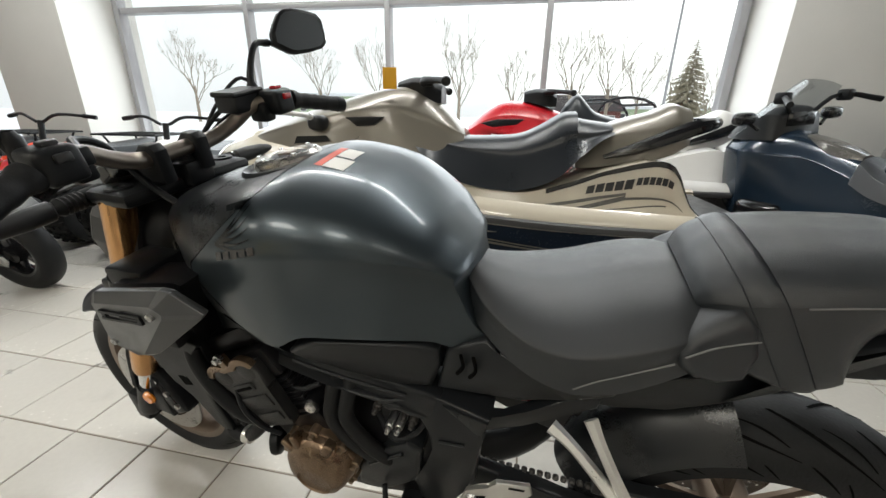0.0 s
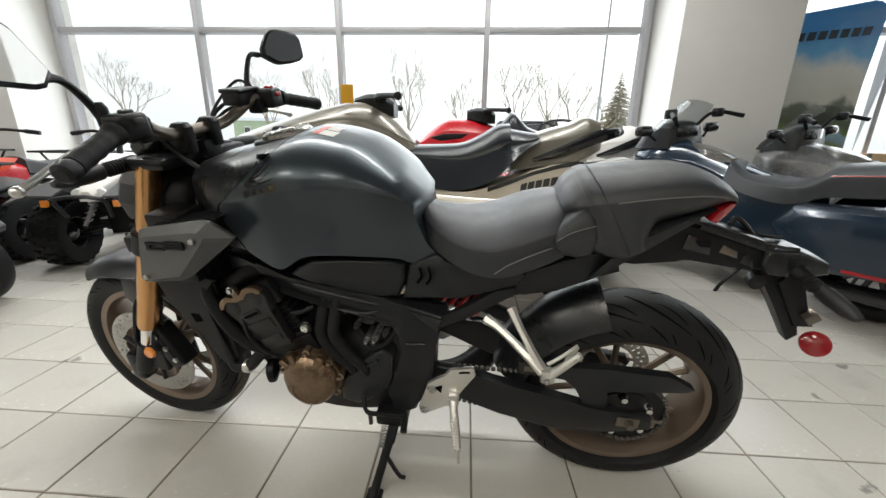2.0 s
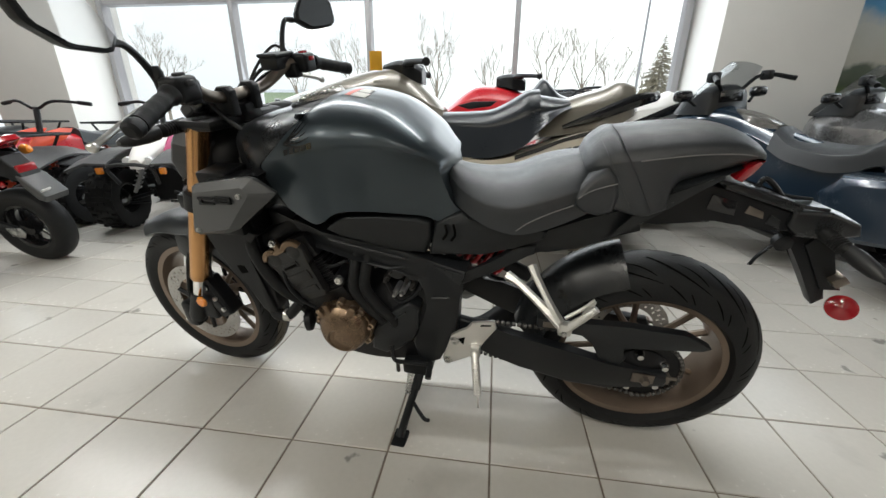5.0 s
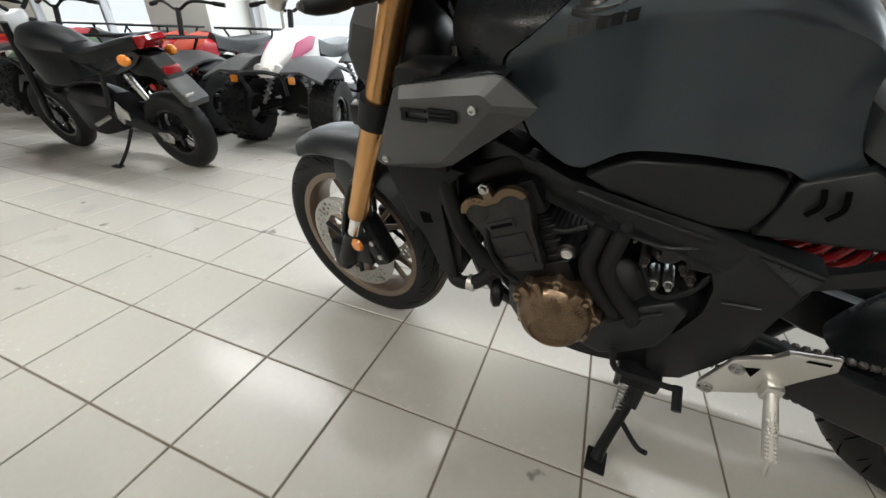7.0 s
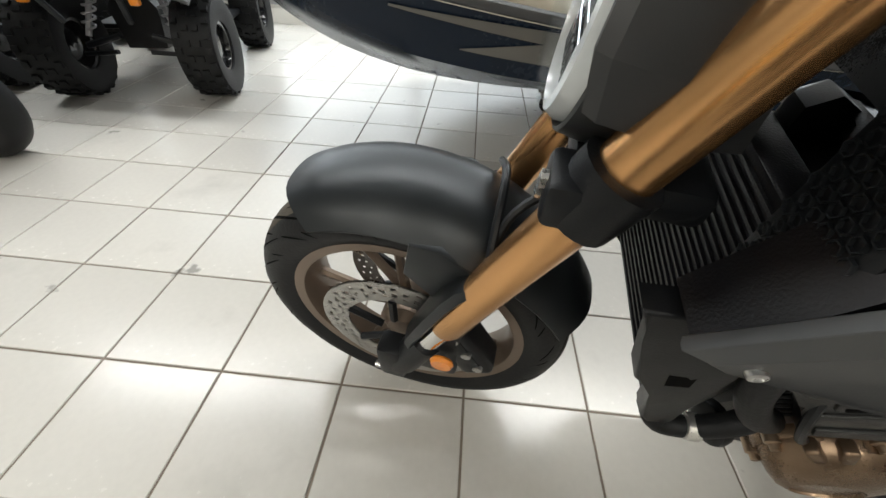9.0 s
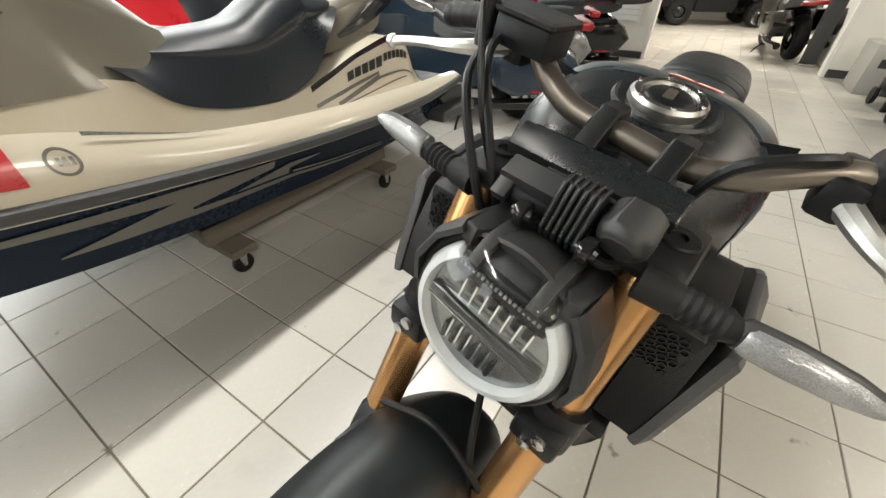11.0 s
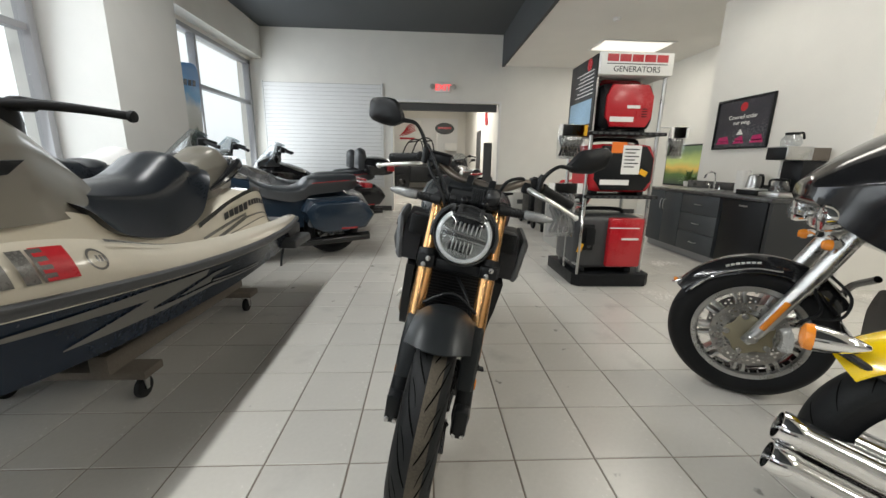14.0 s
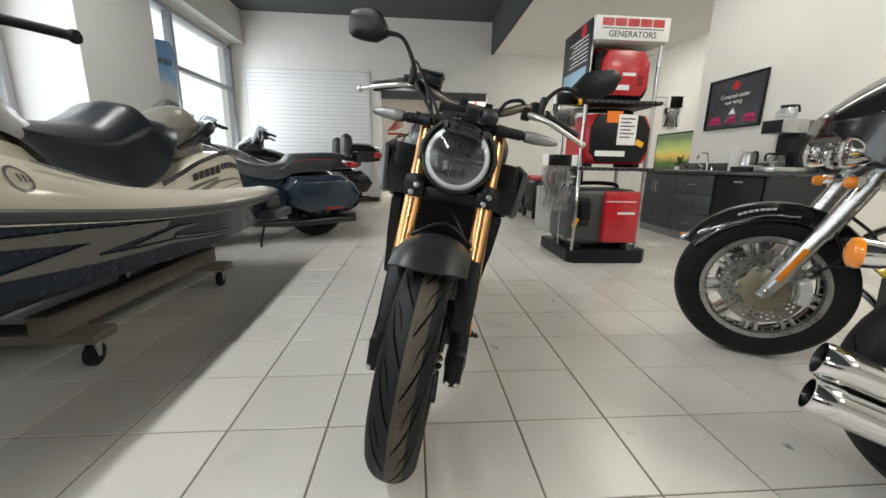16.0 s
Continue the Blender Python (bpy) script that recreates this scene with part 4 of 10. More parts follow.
prism(bm, [(1.170, 0.985), (1.186, 0.992), (1.222, 0.962), (1.214, 0.950)], -0.072, -0.052, 0.003)
prism(bm, [(1.165, 0.985), (1.184, 0.994), (1.208, 0.982), (1.205, 0.970)], -0.072, 0.030, 0.003)
part("meter_bracket", bm, M_DKB, bike)
bm = bm_new()
prism(bm, [(1.196, 1.004), (1.214, 1.010), (1.230, 0.968), (1.226, 0.955), (1.212, 0.958)], 0.001, 0.043, 0.003)
lp = part("loom_plate", bm, M_BLACK, bike, "ribbed cable loom behind the headlight")
for k in range(6):
    y = 0.0035 + 0.0073 * k
    bm = bm_new()
    tube(bm, [(1.196, y, 1.010), (1.217, y, 1.008), (1.228, y, 0.985), (1.236, y, 0.966), (1.230, y, 0.954)], 0.0023, 8, 2)
    part("wire", bm, M_SATIN, lp)
bm = bm_new()
CN = Matrix.Translation((1.206, 0.072, 0.988)) @ Matrix.Rotation(radians(28), 4, "Y")
rings = []
for x, k in ((-0.022, 0.90), (0.006, 1.0), (0.017, 0.90), (0.023, 0.66)):
    rings.append([CN @ Vector((x, a * k, b * k)) for a, b in ((-0.026, 0.010), (-0.014, 0.023), (0.012, 0.023), (0.026, 0.012), (0.026, -0.012), (0.014, -0.023), (-0.012, -0.023), (-0.026, -0.012))])
ring_faces(bm, rings)
bmesh.ops.bevel(bm, geom=bm.edges[:], offset=0.0022, segments=2, affect="EDGES")
cc = part("connector_cover", bm, M_DKB, bike, "dark rubber connector cover", angle=40)
bm = bm_new()
tube(bm, [(1.215, 0.040, 0.975), (1.226, 0.046, 0.962), (1.220, 0.066, 0.952), (1.200, 0.080, 0.950)], 0.006, 8, 4)
part("boot", bm, M_RUBBER, cc)
for s in (-1, 1):
    bm = bm_new()
    lathe(bm, [(0.0, -0.011), (0.006, -0.011), (0.008, -0.007), (0.0135, -0.006), (0.0145, 0.0), (0.0135, 0.006), (0.008, 0.007), (0.006, 0.011), (0.0, 0.011)], 20, (1.234, 0.016 + s * 0.036, 0.966))
    part("rubber_mount", bm, M_BLACKG, bike)

# handlebar and its controls
HM = Matrix.Translation((1.10, 0.012, 1.03)) @ Matrix.Rotation(radians(-6), 4, "Z") @ Matrix.Rotation(radians(-2.3), 4, "X") @ Matrix.Translation((-1.10, 0, -1.05))
bar_half = [(1.100, 0.0, 1.044), (1.100, 0.065, 1.044), (1.092, 0.115, 1.060), (1.070, 0.170, 1.090), (1.043, 0.23, 1.088), (1.005, 0.345, 1.056)]
bm = bm_new()
tube(bm, [(x, -y, z) for x, y, z in reversed(bar_half)] + bar_half[1:], [0.011, 0.011, 0.013, 0.0142, 0.0142, 0.0142, 0.0142, 0.0142, 0.013, 0.011, 0.011], 14, 5)
hb = part("handlebar", bm, M_BAR, bike, "titanium-grey tapered handlebar", m=HM)
for s in (-1, 1):
    bm = bm_new()
    prism(bm, [(1.078, 1.000), (1.074, 1.058), (1.084, 1.068), (1.110, 1.068), (1.128, 1.052), (1.166, 1.012), (1.158, 1.000), (1.130, 1.018), (1.118, 1.000)], 0.014 + s * 0.040 - 0.012, 0.014 + s * 0.040 + 0.012, 0.003)
    part("bar_clamp", bm, M_BLACK, hb)
    # grip
    a, b = Vector((1.037, s * 0.238, 1.085)), Vector((1.004, s * 0.345, 1.056))
    bm = bm_new()
    pts, rr = [], []
    for k in range(15):
        t = k / 14
        pts.append(a.lerp(b, t))
        rr.append(0.0172 if k % 3 else 0.0160)
    rr[0] = rr[1] = 0.021
    tube(bm, pts, rr, 16, 1)
    gp = part("grip", bm, M_RUBBER, hb)
    bm = bm_new()
    tube(bm, [b, b.lerp(a, -0.06), b.lerp(a, -0.20), b.lerp(a, -0.25)], [0.015, 0.0185, 0.0175, 0.011], 14, 1)
    part("bar_end", bm, M_BLACK, gp)
    # switch box
    bm = bm_new()
    c = Vector((1.045, s * 0.205, 1.090))
    box(bm, c.x - 0.028, c.x + 0.03, c.y - 0.024, c.y + 0.028, c.z - 0.026, c.z + 0.024, 0.010, 3)
    box(bm, c.x - 0.005, c.x + 0.032, c.y - 0.045 * 1, c.y - 0.02, c.z - 0.016, c.z + 0.012, 0.006)
    sw = part("switch_box", bm, M_BLACK, hb)
    bm = bm_new()
    box(bm, c.x - 0.034, c.x - 0.026, c.y - 0.010, c.y + 0.010, c.z + 0.004, c.z + 0.016, 0.003)
    box(bm, c.x - 0.012, c.x + 0.006, c.y - 0.012, c.y + 0.008, c.z + 0.022, c.z + 0.030, 0.003)
    part("button", bm, M_LENSR if s < 0 else M_DKB, sw, "red stop switch" if s < 0 else "")
    # lever
    bm = bm_new()
    tube(bm, [(1.078, s * 0.185, 1.070), (1.112, s * 0.215, 1.062), (1.128, s * 0.255, 1.052), (1.122, s * 0.300, 1.040), (1.114, s * 0.345, 1.026), (1.114, s * 0.368, 1.018)],
         [0.012, 0.010, 0.0075, 0.0065, 0.0065, 0.007], 10, 5)
    bmesh.ops.create_icosphere(bm, subdivisions=2, radius=0.0105, matrix=Matrix.Translation((1.114, s * 0.373, 1.016)))
    part("lever", bm, M_ALU, hb, "bare aluminium lever with a ball end")
    bm = bm_new()
    box(bm, 1.045, 1.090, s * 0.178 - 0.016, s * 0.178 + 0.016, 1.052, 1.092, 0.007)
    part("lever_perch", bm, M_BLACK, hb)
# brake fluid box on the right
bm = bm_new()
box(bm, 1.055, 1.115, -0.195, -0.120, 1.098, 1.132, 0.006, 2)
box(bm, 1.052, 1.118, -0.198, -0.117, 1.130, 1.140, 0.003, 1)
part("fluid_reservoir", bm, M_BLACK, bike, "black square brake fluid reservoir", m=HM @ Matrix.Translation((0.010, 0.004, -0.020)))
# cables and hoses
for line, r in (
    ([(1.07, -0.185, 1.07), (1.16, -0.165, 1.04), (1.21, -0.10, 0.96), (1.19, -0.07, 0.88), (1.16, -0.05, 0.80)], 0.0055),
    ([(1.07, -0.175, 1.075), (1.15, -0.150, 1.06), (1.20, -0.085, 0.97), (1.18, -0.06, 0.88)], 0.005),
    ([(1.07, -0.20, 1.09), (1.12, -0.19, 1.12), (1.18, -0.13, 1.03), (1.17, -0.09, 0.93)], 0.004),
    ([(1.075, 0.185, 1.068), (1.12, 0.16, 1.075), (1.14, 0.11, 1.05), (1.11, 0.09, 0.98), (1.05, 0.08, 0.93)], 0.006),
    ([(1.24, 0.01, 0.70), (1.32, 0.05, 0.66), (1.34, 0.078, 0.58), (1.36, 0.085, 0.46)], 0.0055),
    ([(1.34, -0.09, 0.62), (1.335, 0.0, 0.668), (1.34, 0.09, 0.62)], 0.0055),
):
    bm = bm_new()
    part("cable", tube(bm, line, r, 8, 6), M_BLACK, bike)

# mirrors
for s, base, knee, inner, head, tilt, out in (
        (-1, (1.09, -0.197, 1.075), (1.094, -0.203, 1.122), (0.010, 0.060, -0.026), (1.074, -0.357, 1.200), 12, ((-0.088, -0.003), (-0.087, 0.012), (-0.079, 0.047), (-0.064, 0.058), (-0.034, 0.058), (0.003, 0.054), (0.023, 0.048), (0.037, 0.036), (0.050, 0.012), (0.059, -0.010), (0.058, -0.034), (0.036, -0.040), (0.017, -0.045), (0.0, -0.044), (-0.042, -0.032), (-0.074, -0.019))),
        (1, (1.100, 0.236, 1.065), (1.104, 0.250, 1.108), (0.010, -0.074, -0.046), (1.056, 0.410, 1.186), -6, ((-0.088, -0.040), (-0.058, 0.022), (-0.050, 0.029), (0.028, 0.065), (0.040, 0.066), (0.066, 0.056), (0.071, 0.046), (0.062, 0.003), (0.056, -0.006), (0.017, -0.038), (0.006, -0.043), (-0.052, -0.058), (-0.068, -0.058)))):
    mm = Matrix.Translation(head) @ Matrix.Rotation(radians(-24 if s < 0 else 12), 4, "Z") @ Matrix.Rotation(radians(tilt), 4, "X") @ Matrix.Rotation(radians(9 if s < 0 else 0), 4, "Y")
    joint = mm @ Vector(inner)
    mi = part("mirror_stem", tube(bm_new(), [base, knee, ((knee[0] + joint[0]) / 2, (knee[1] * 0.55 + joint[1] * 0.45), joint[2] - 0.004), joint], [0.008, 0.0075, 0.0065, 0.0085], 10, 5), M_BLACK, bike)
    lathe(b := bm_new(), [(0.0, -0.02), (0.011, -0.02), (0.012, 0.03), (0.007, 0.04)], 12, base, "z")
    part("base_nut", b, M_BLACK, mi)
    bm = bm_new()
    if s > 0:
        out = tuple(reversed(out))
    line = list(out)
    rings = []
    for x, k in ((-0.012, 0.95), (-0.010, 1.0), (0.0, 1.0), (0.009, 0.92), (0.020, 0.55), (0.022, 0.15)):
        rings.append([mm @ Vector((x, a * k, b2 * k)) for a, b2 in line])
    ring_faces(bm, rings)
    hd = part("mirror_shell", bm, M_BLACK, mi, "black mirror shell")
    bm = bm_new()
    gm = mm @ Matrix.Rotation(radians(4 if s < 0 else 0), 4, "Y")
    ring_faces(bm, [[gm @ Vector((x, a * 0.88, b2 * 0.86)) for a, b2 in line] for x in (-0.0165, -0.0125)])
    part("mirror_glass", bm, M_MIRROR, hd, "mirror glass")

# indicators
def indicator(x, y, z, s, lens, parent, name, rake=0.0, dz=0.0, long=1.0):
    bm = bm_new()
    ts = [0.0, 0.030] + [0.036 + 0.004 * k for k in range(10)] + [0.080, 0.088]
    rs = [0.0175, 0.0165] + [0.0165 if k % 2 else 0.0145 for k in range(10)] + [0.0125, 0.010]
    tube(bm, [(x + rake * t * long * 4.5, y + s * t * long, z + dz * t * long * 4.5) for t in ts], rs, 14, 1)
    st = part(name, bm, M_RUBBER, parent)
    bm = bm_new()
    rings = []
    for t, a, b in ((0.080, 0.35, 0.6), (0.086, 0.62, 1.0), (0.12, 0.66, 1.05), (0.160, 0.60, 0.86), (0.182, 0.45, 0.52), (0.188, 0.30, 0.30)):
        t *= long
        rings.append([Vector((x + rake * t * 5 + 0.020 * a * math.cos(q), y + s * t, z + dz * t * 5 + 0.017 * b * math.sin(q))) for q in (math.pi * 2 * j / 14 for j in range(14))])
    ring_faces(bm, rings)
    bd = part("indicator_body", bm, M_DKB, st)
    bm = bm_new()
    f = 1 if lens is M_FACET else -1
    rings = []
    for t, a, b in ((0.0875, 0.50, 0.72), (0.092, 0.66, 0.90), (0.12, 0.70, 0.95), (0.160, 0.62, 0.76), (0.180, 0.48, 0.46), (0.185, 0.38, 0.30)):
        t *= long
        rings.append([Vector((x + rake * t * 5 + f * (0.006 + 0.018 * a * math.sin(q)), y + s * t, z + dz * t * 5 + 0.0165 * b * math.cos(q))) for q in (math.pi * j / 9 for j in range(10))])
    ring_faces(bm, rings)
    part("indicator_lens", bm, lens, bd, "clear faceted indicator lens" if f > 0 else "")


indicator(1.218, 0.100, 0.956, 1, M_FACET, bike, "front_indicator", -0.03, -0.006)
indicator(1.208, -0.100, 0.950, -1, M_FACET, bike, "front_indicator", -0.02, 0.006)

# the front end stands turned a little to its right about the steering axis
STEER = Matrix.Translation((1.15, 0, 1.0)) @ Matrix.Rotation(radians(-5.5), 4, Vector((-0.42, 0, 1)).normalized()) @ Matrix.Translation((-1.15, 0, -1.0))
for ob in bike.children:
    if ob.name.split(".")[0] in ("front_tyre", "rim", "hub", "brake_disc", "brake_caliper", "fork_tube", "side_reflector", "fork_clamp", "lower_triple_clamp", "upper_triple_clamp", "front_mudguard", "headlight", "headlight_cowl",
                                 "instrument_panel", "loom_plate", "connector_cover", "meter_bracket", "rubber_mount", "front_indicator") and ob.bound_box[0][0] > 0.9:
        ob.matrix_basis = STEER @ ob.matrix_basis

# radiator, side shrouds and their inner grilles
bm = bm_new()
box(bm, 1.055, 1.10, -0.165, 0.165, 0.43, 0.74, 0.006)
for k in range(24):
    z = 0.445 + 0.0122 * k
    box(bm, 1.10, 1.104, -0.155, 0.155, z, z + 0.004)
tagged(part("radiator", bm, M_ENGINE, bike), kind="stuff")
# side shroud: along, height, outer distance
SHR = [(1.198, 0.712, 0.213), (1.190, 0.728, 0.217), (1.121, 0.852, 0.240), (1.108, 0.859, 0.242), (0.968, 0.882, 0.240), (0.952, 0.879, 0.238), (0.904, 0.846, 0.236), (0.915, 0.834, 0.238), (1.025, 0.750, 0.248), (1.050, 0.740, 0.248), (1.178, 0.706, 0.216)]
FACE = [(1.184, 0.720, 0.224), (1.180, 0.727, 0.226), (1.116, 0.839, 0.250), (1.106, 0.843, 0.251), (0.978, 0.862, 0.256), (0.970, 0.860, 0.257), (0.960, 0.850, 0.256), (0.963, 0.842, 0.257), (1.038, 0.758, 0.261), (1.056, 0.752, 0.260), (1.172, 0.715, 0.226)]
for s in (-1, 1):
    bm = bm_new()
    rings = [[Vector((1.06 + (x - 1.06) * k, s * (y - d), 0.79 + (z - 0.79) * k)) for x, z, y in SHR] for k, d in ((0.985, 0.012), (1.0, 0.006), (1.0, 0.001), (0.996, 0.0))]
    rings.append([Vector((x, s * y, z)) for x, z, y in FACE])
    ring_faces(bm, rings)
    sh = part("radiator_shroud", bm, M_SHROUD, bike, "faceted matt dark silver radiator shroud", angle=14)
    for bx, bz, by, r in ((0.987, 0.841, 0.255, 0.68), (1.163, 0.729, 0.229, 0.7)):
        bm = bm_new()
        lathe(bm, [(0.0, s * (by + 0.002)), (0.004 * r, s * (by + 0.002)), (0.005 * r, s * (by + 0.0045)), (0.009 * r, s * (by + 0.0035)), (0.010 * r, s * (by - 0.003))], 16, (bx, 0, bz))
        part("bolt", bm, M_STEEL, sh)
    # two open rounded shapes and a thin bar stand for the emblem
    for x0, x1, gap in ((1.104, 1.062, True), (1.056, 1.012, False)):
        bm = bm_new()
        z0, z1, e = 0.813 + (1.104 - x0) * 0.12, 0.831 + (1.104 - x0) * 0.10, 0.0045
        for a in ((x0, x1, z1 - e, z1), (x0, x1, z0, z0 + e), (x0, x0 - 0.008, z0, z1)) + (() if gap else ((x1 + 0.008, x1, z0, z1), (x0, x1, (z0 + z1) / 2 - 0.002, (z0 + z1) / 2 + 0.002))):
            ya = 0.2505 + (1.104 - min(a[0], a[1])) * 0.055
            prism(bm, [(a[0], a[2]), (a[0], a[3]), (a[1], a[3] + 0.001), (a[1], a[2] + 0.001)], s * (ya - 0.004), s * (ya + 0.0006))
        part("emblem", bm, M_BLACK, sh, "dark block emblem")
    bm = bm_new()
    panel(bm, [(1.215, 0.700, 0.178), (1.190, 0.652, 0.178), (1.166, 0.564, 0.178), (1.128, 0.526, 0.176), (1.108, 0.440, 0.174), (1.090, 0.418, 0.174), (1.066, 0.420, 0.174), (1.064, 0.440, 0.174), (1.076, 0.504, 0.174), (1.094, 0.615, 0.178), (1.080, 0.665, 0.180), (1.030, 0.700, 0.182), (1.100, 0.715, 0.184)], s, 0.030, 0.005)
    lows = part("lower_shroud", bm, M_BLACK, bike, angle=50)
    # no hole is cut: a black plate stands for its shade
    bm = bm_new()
    prism(bm, [(1.142, 0.590), (1.117, 0.596), (1.112, 0.569), (1.134, 0.563)], s * 0.1745, s * 0.1785)
    part("slot", bm, M_GROOVE, lows)
    bm = bm_new()
    prism(bm, [(1.06 + (x - 1.06) * 0.955, 0.79 + (z - 0.79) * 0.955) for x, z, y in SHR if x > 0.95], s * 0.150, s * 0.214)
    part("shroud_liner", bm, M_ENGINE, sh)
    bm = bm_new()
    box(bm, 1.06, 1.145, s * 0.115, s * 0.200, 0.700, 0.872, 0.008)
    gr = part("intake_frame", bm, M_BLACK, sh)
    bm = bm_new()
    for i in range(13):
        for j in range(5):
            y = 0.127 + 0.0135 * j + (0.00675 if i % 2 else 0)
            z = 0.712 + 0.0122 * i
            lathe(bm, [(0.0062, 0.0), (0.0062, 0.003), (0.0048, 0.003), (0.0048, 0.0), (0.0062, 0.0)], 6, (1.1455, s * y, z), "x")
    tagged(part("honeycomb_grille", bm, M_COVER, sh), kind="stuff")
bm = bm_new()
tube(bm, [(1.090, 0.150, 0.435), (1.070, 0.166, 0.410), (1.028, 0.168, 0.418), (0.994, 0.166, 0.452), (0.970, 0.155, 0.480)], 0.016, 14, 5)
part("coolant_hose", bm, M_RUBBER, bike)
bm = bm_new()
tube(bm, [(1.080, 0.160, 0.690), (1.073, 0.172, 0.640), (1.050, 0.176, 0.575), (1.010, 0.174, 0.515), (0.965, 0.160, 0.475)], 0.017, 14, 5)
part("coolant_hose", bm, M_RUBBER, bike)
bm = bm_new()
lathe(bm, [(0.0165, -0.010), (0.0185, -0.009), (0.0185, 0.009), (0.0165, 0.010)], 18, (1.030, 0.168, 0.4165), "x")
part("hose_clip", bm, M_ALU, bike, "bright hose clip")

# tank: along, top, crease (half width, height), flank (half width, height), lower edge (half width, height)
TANK = [(1.09, 0.955, 0.100, 0.915, 0.100, 0.870, 0.090, 0.825), (1.04, 0.974, 0.135, 0.918, 0.135, 0.865, 0.125, 0.800), (0.985, 0.988, 0.168, 0.905, 0.172, 0.860, 0.160, 0.785),
        (0.936, 1.000, 0.186, 0.905, 0.184, 0.860, 0.176, 0.788), (0.885, 1.014, 0.196, 0.918, 0.190, 0.850, 0.182, 0.757), (0.845, 1.023, 0.199, 0.928, 0.191, 0.850, 0.186, 0.748),
        (0.790, 1.029, 0.199, 0.938, 0.190, 0.865, 0.188, 0.783), (0.718, 1.017, 0.191, 0.944, 0.178, 0.870, 0.176, 0.786), (0.662, 0.996, 0.175, 0.938, 0.158, 0.860, 0.155, 0.776),
        (0.593, 0.948, 0.143, 0.913, 0.124, 0.850, 0.120, 0.757), (0.560, 0.912, 0.115, 0.886, 0.106, 0.840, 0.106, 0.738), (0.520, 0.872, 0.085, 0.855, 0.092, 0.820, 0.094, 0.755), (0.480, 0.84, 0.060, 0.830, 0.080, 0.800, 0.085, 0.77)]
TANK_LINE = smooth_line([r for r in reversed(TANK)], 6)


def from_table(line, x):
    for a, b in zip(line, line[1:]):
        if a[0] <= x <= b[0]:
            return a.lerp(b, (x - a[0]) / max(1e-6, b[0] - a[0]))
    return line[0] if x < line[0][0] else line[-1]


def tank_half(x, n=4):
    """Half a section of the tank, from its top to its lower edge."""
    _, zt, yc, zc, ym, zm, yb, zb = from_table(TANK_LINE, x)
    h = zt - zc
    up = smooth_line([(0, zt), (yc * 0.45, zt - 0.06 * h), (yc * 0.77, zt - 0.29 * h), (yc * 0.945, zt - 0.66 * h), (yc, zc)], n)
    low = smooth_line([(yc, zc), (yc * 0.45 + ym * 0.55 + 0.001, zc * 0.62 + zm * 0.38), (ym, zm), (ym * 0.5 + yb * 0.5, zm * 0.5 + zb * 0.5), (yb, zb)], n)
    return up + low[1:]


def tank_shell(bm, front, rear, stations, inset=0.0):
    """A piece of the tank between two slanted edges, each given by its places from top to lower edge."""
    fl, rl = [q[0] for q in smooth_line([(a, 0) for a in front], 4)], [q[0] for q in smooth_line([(a, 0) for a in rear], 4)]
    rings = []
    for k in range(stations + 1):
        u = k / stations
        half = []
        for j, (a, b) in enumerate(zip(fl, rl)):
            x = a + (b - a) * u
            y, z = tank_half(x)[j]
            half.append(Vector((x, y * (1 - inset * 5), z - inset)))
        rings.append(half + [Vector((q.x, -q.y, q.z)) for q in reversed(half[1:])])
    return ring_faces(bm, rings, True, True)


SEAM = (0.812, 0.818, 0.846, 0.900, 0.950, 0.968, 0.968, 0.950, 0.925)
TAIL = (0.533, 0.535, 0.540, 0.548, 0.556, 0.556, 0.548, 0.530, 0.505)
tank = part("fuel_tank", tank_shell(bm_new(), SEAM, TAIL, 30), M_TANK, bike, "dark green-grey painted fuel tank", angle=40)
CAPM = Matrix.Rotation(radians(9), 4, "Y")
CAPC = (0.872, 0.008, 1.008)
bm = bm_new()
lathe(bm, [(0.060, -0.012), (0.072, 0.004), (0.077, 0.006), (0.081, 0.002), (0.083, -0.014)], 44, CAPC, "z", m=CAPM)
part("cap_surround", bm, M_SATIN, tank, "satin black ring round the filler cap")
bm = bm_new()
lathe(bm, [(0.038, 0.010), (0.041, 0.016), (0.046, 0.018), (0.052, 0.017), (0.057, 0.012), (0.060, -0.012)], 40, CAPC, "z", m=CAPM)
cap = part("filler_cap", bm, M_DISC, tank, "round metal-rimmed filler cap")
bm = bm_new()
lathe(bm, [(0.0, 0.015), (0.030, 0.015), (0.034, 0.013), (0.039, 0.009), (0.039, -0.01)], 36, CAPC, "z", m=CAPM)
part("cap_centre", bm, M_BLACK, cap)
bm = bm_new()
box(bm, -0.016, 0.016, -0.008, 0.008, 0.013, 0.0185, 0.003, m=Matrix.Translation(CAPC) @ CAPM)
part("key_flap", bm, M_BAR, cap)
bm = bm_new()
for k in range(6):
    a = radians(60 * k + 20)
    lathe(bm, [(0, 0.020), (0.0035, 0.020), (0.004, 0.014)], 8, Vector(CAPC) + CAPM @ Vector((0.0495 * math.cos(a), 0.0495 * math.sin(a), 0)), "z", m=CAPM)
part("cap_bolt", bm, M_CHROME, cap)
SKIN = BVHTree.FromPolygons([v.co for v in tank.data.vertices], [tuple(p.vertices) for p in tank.data.polygons])


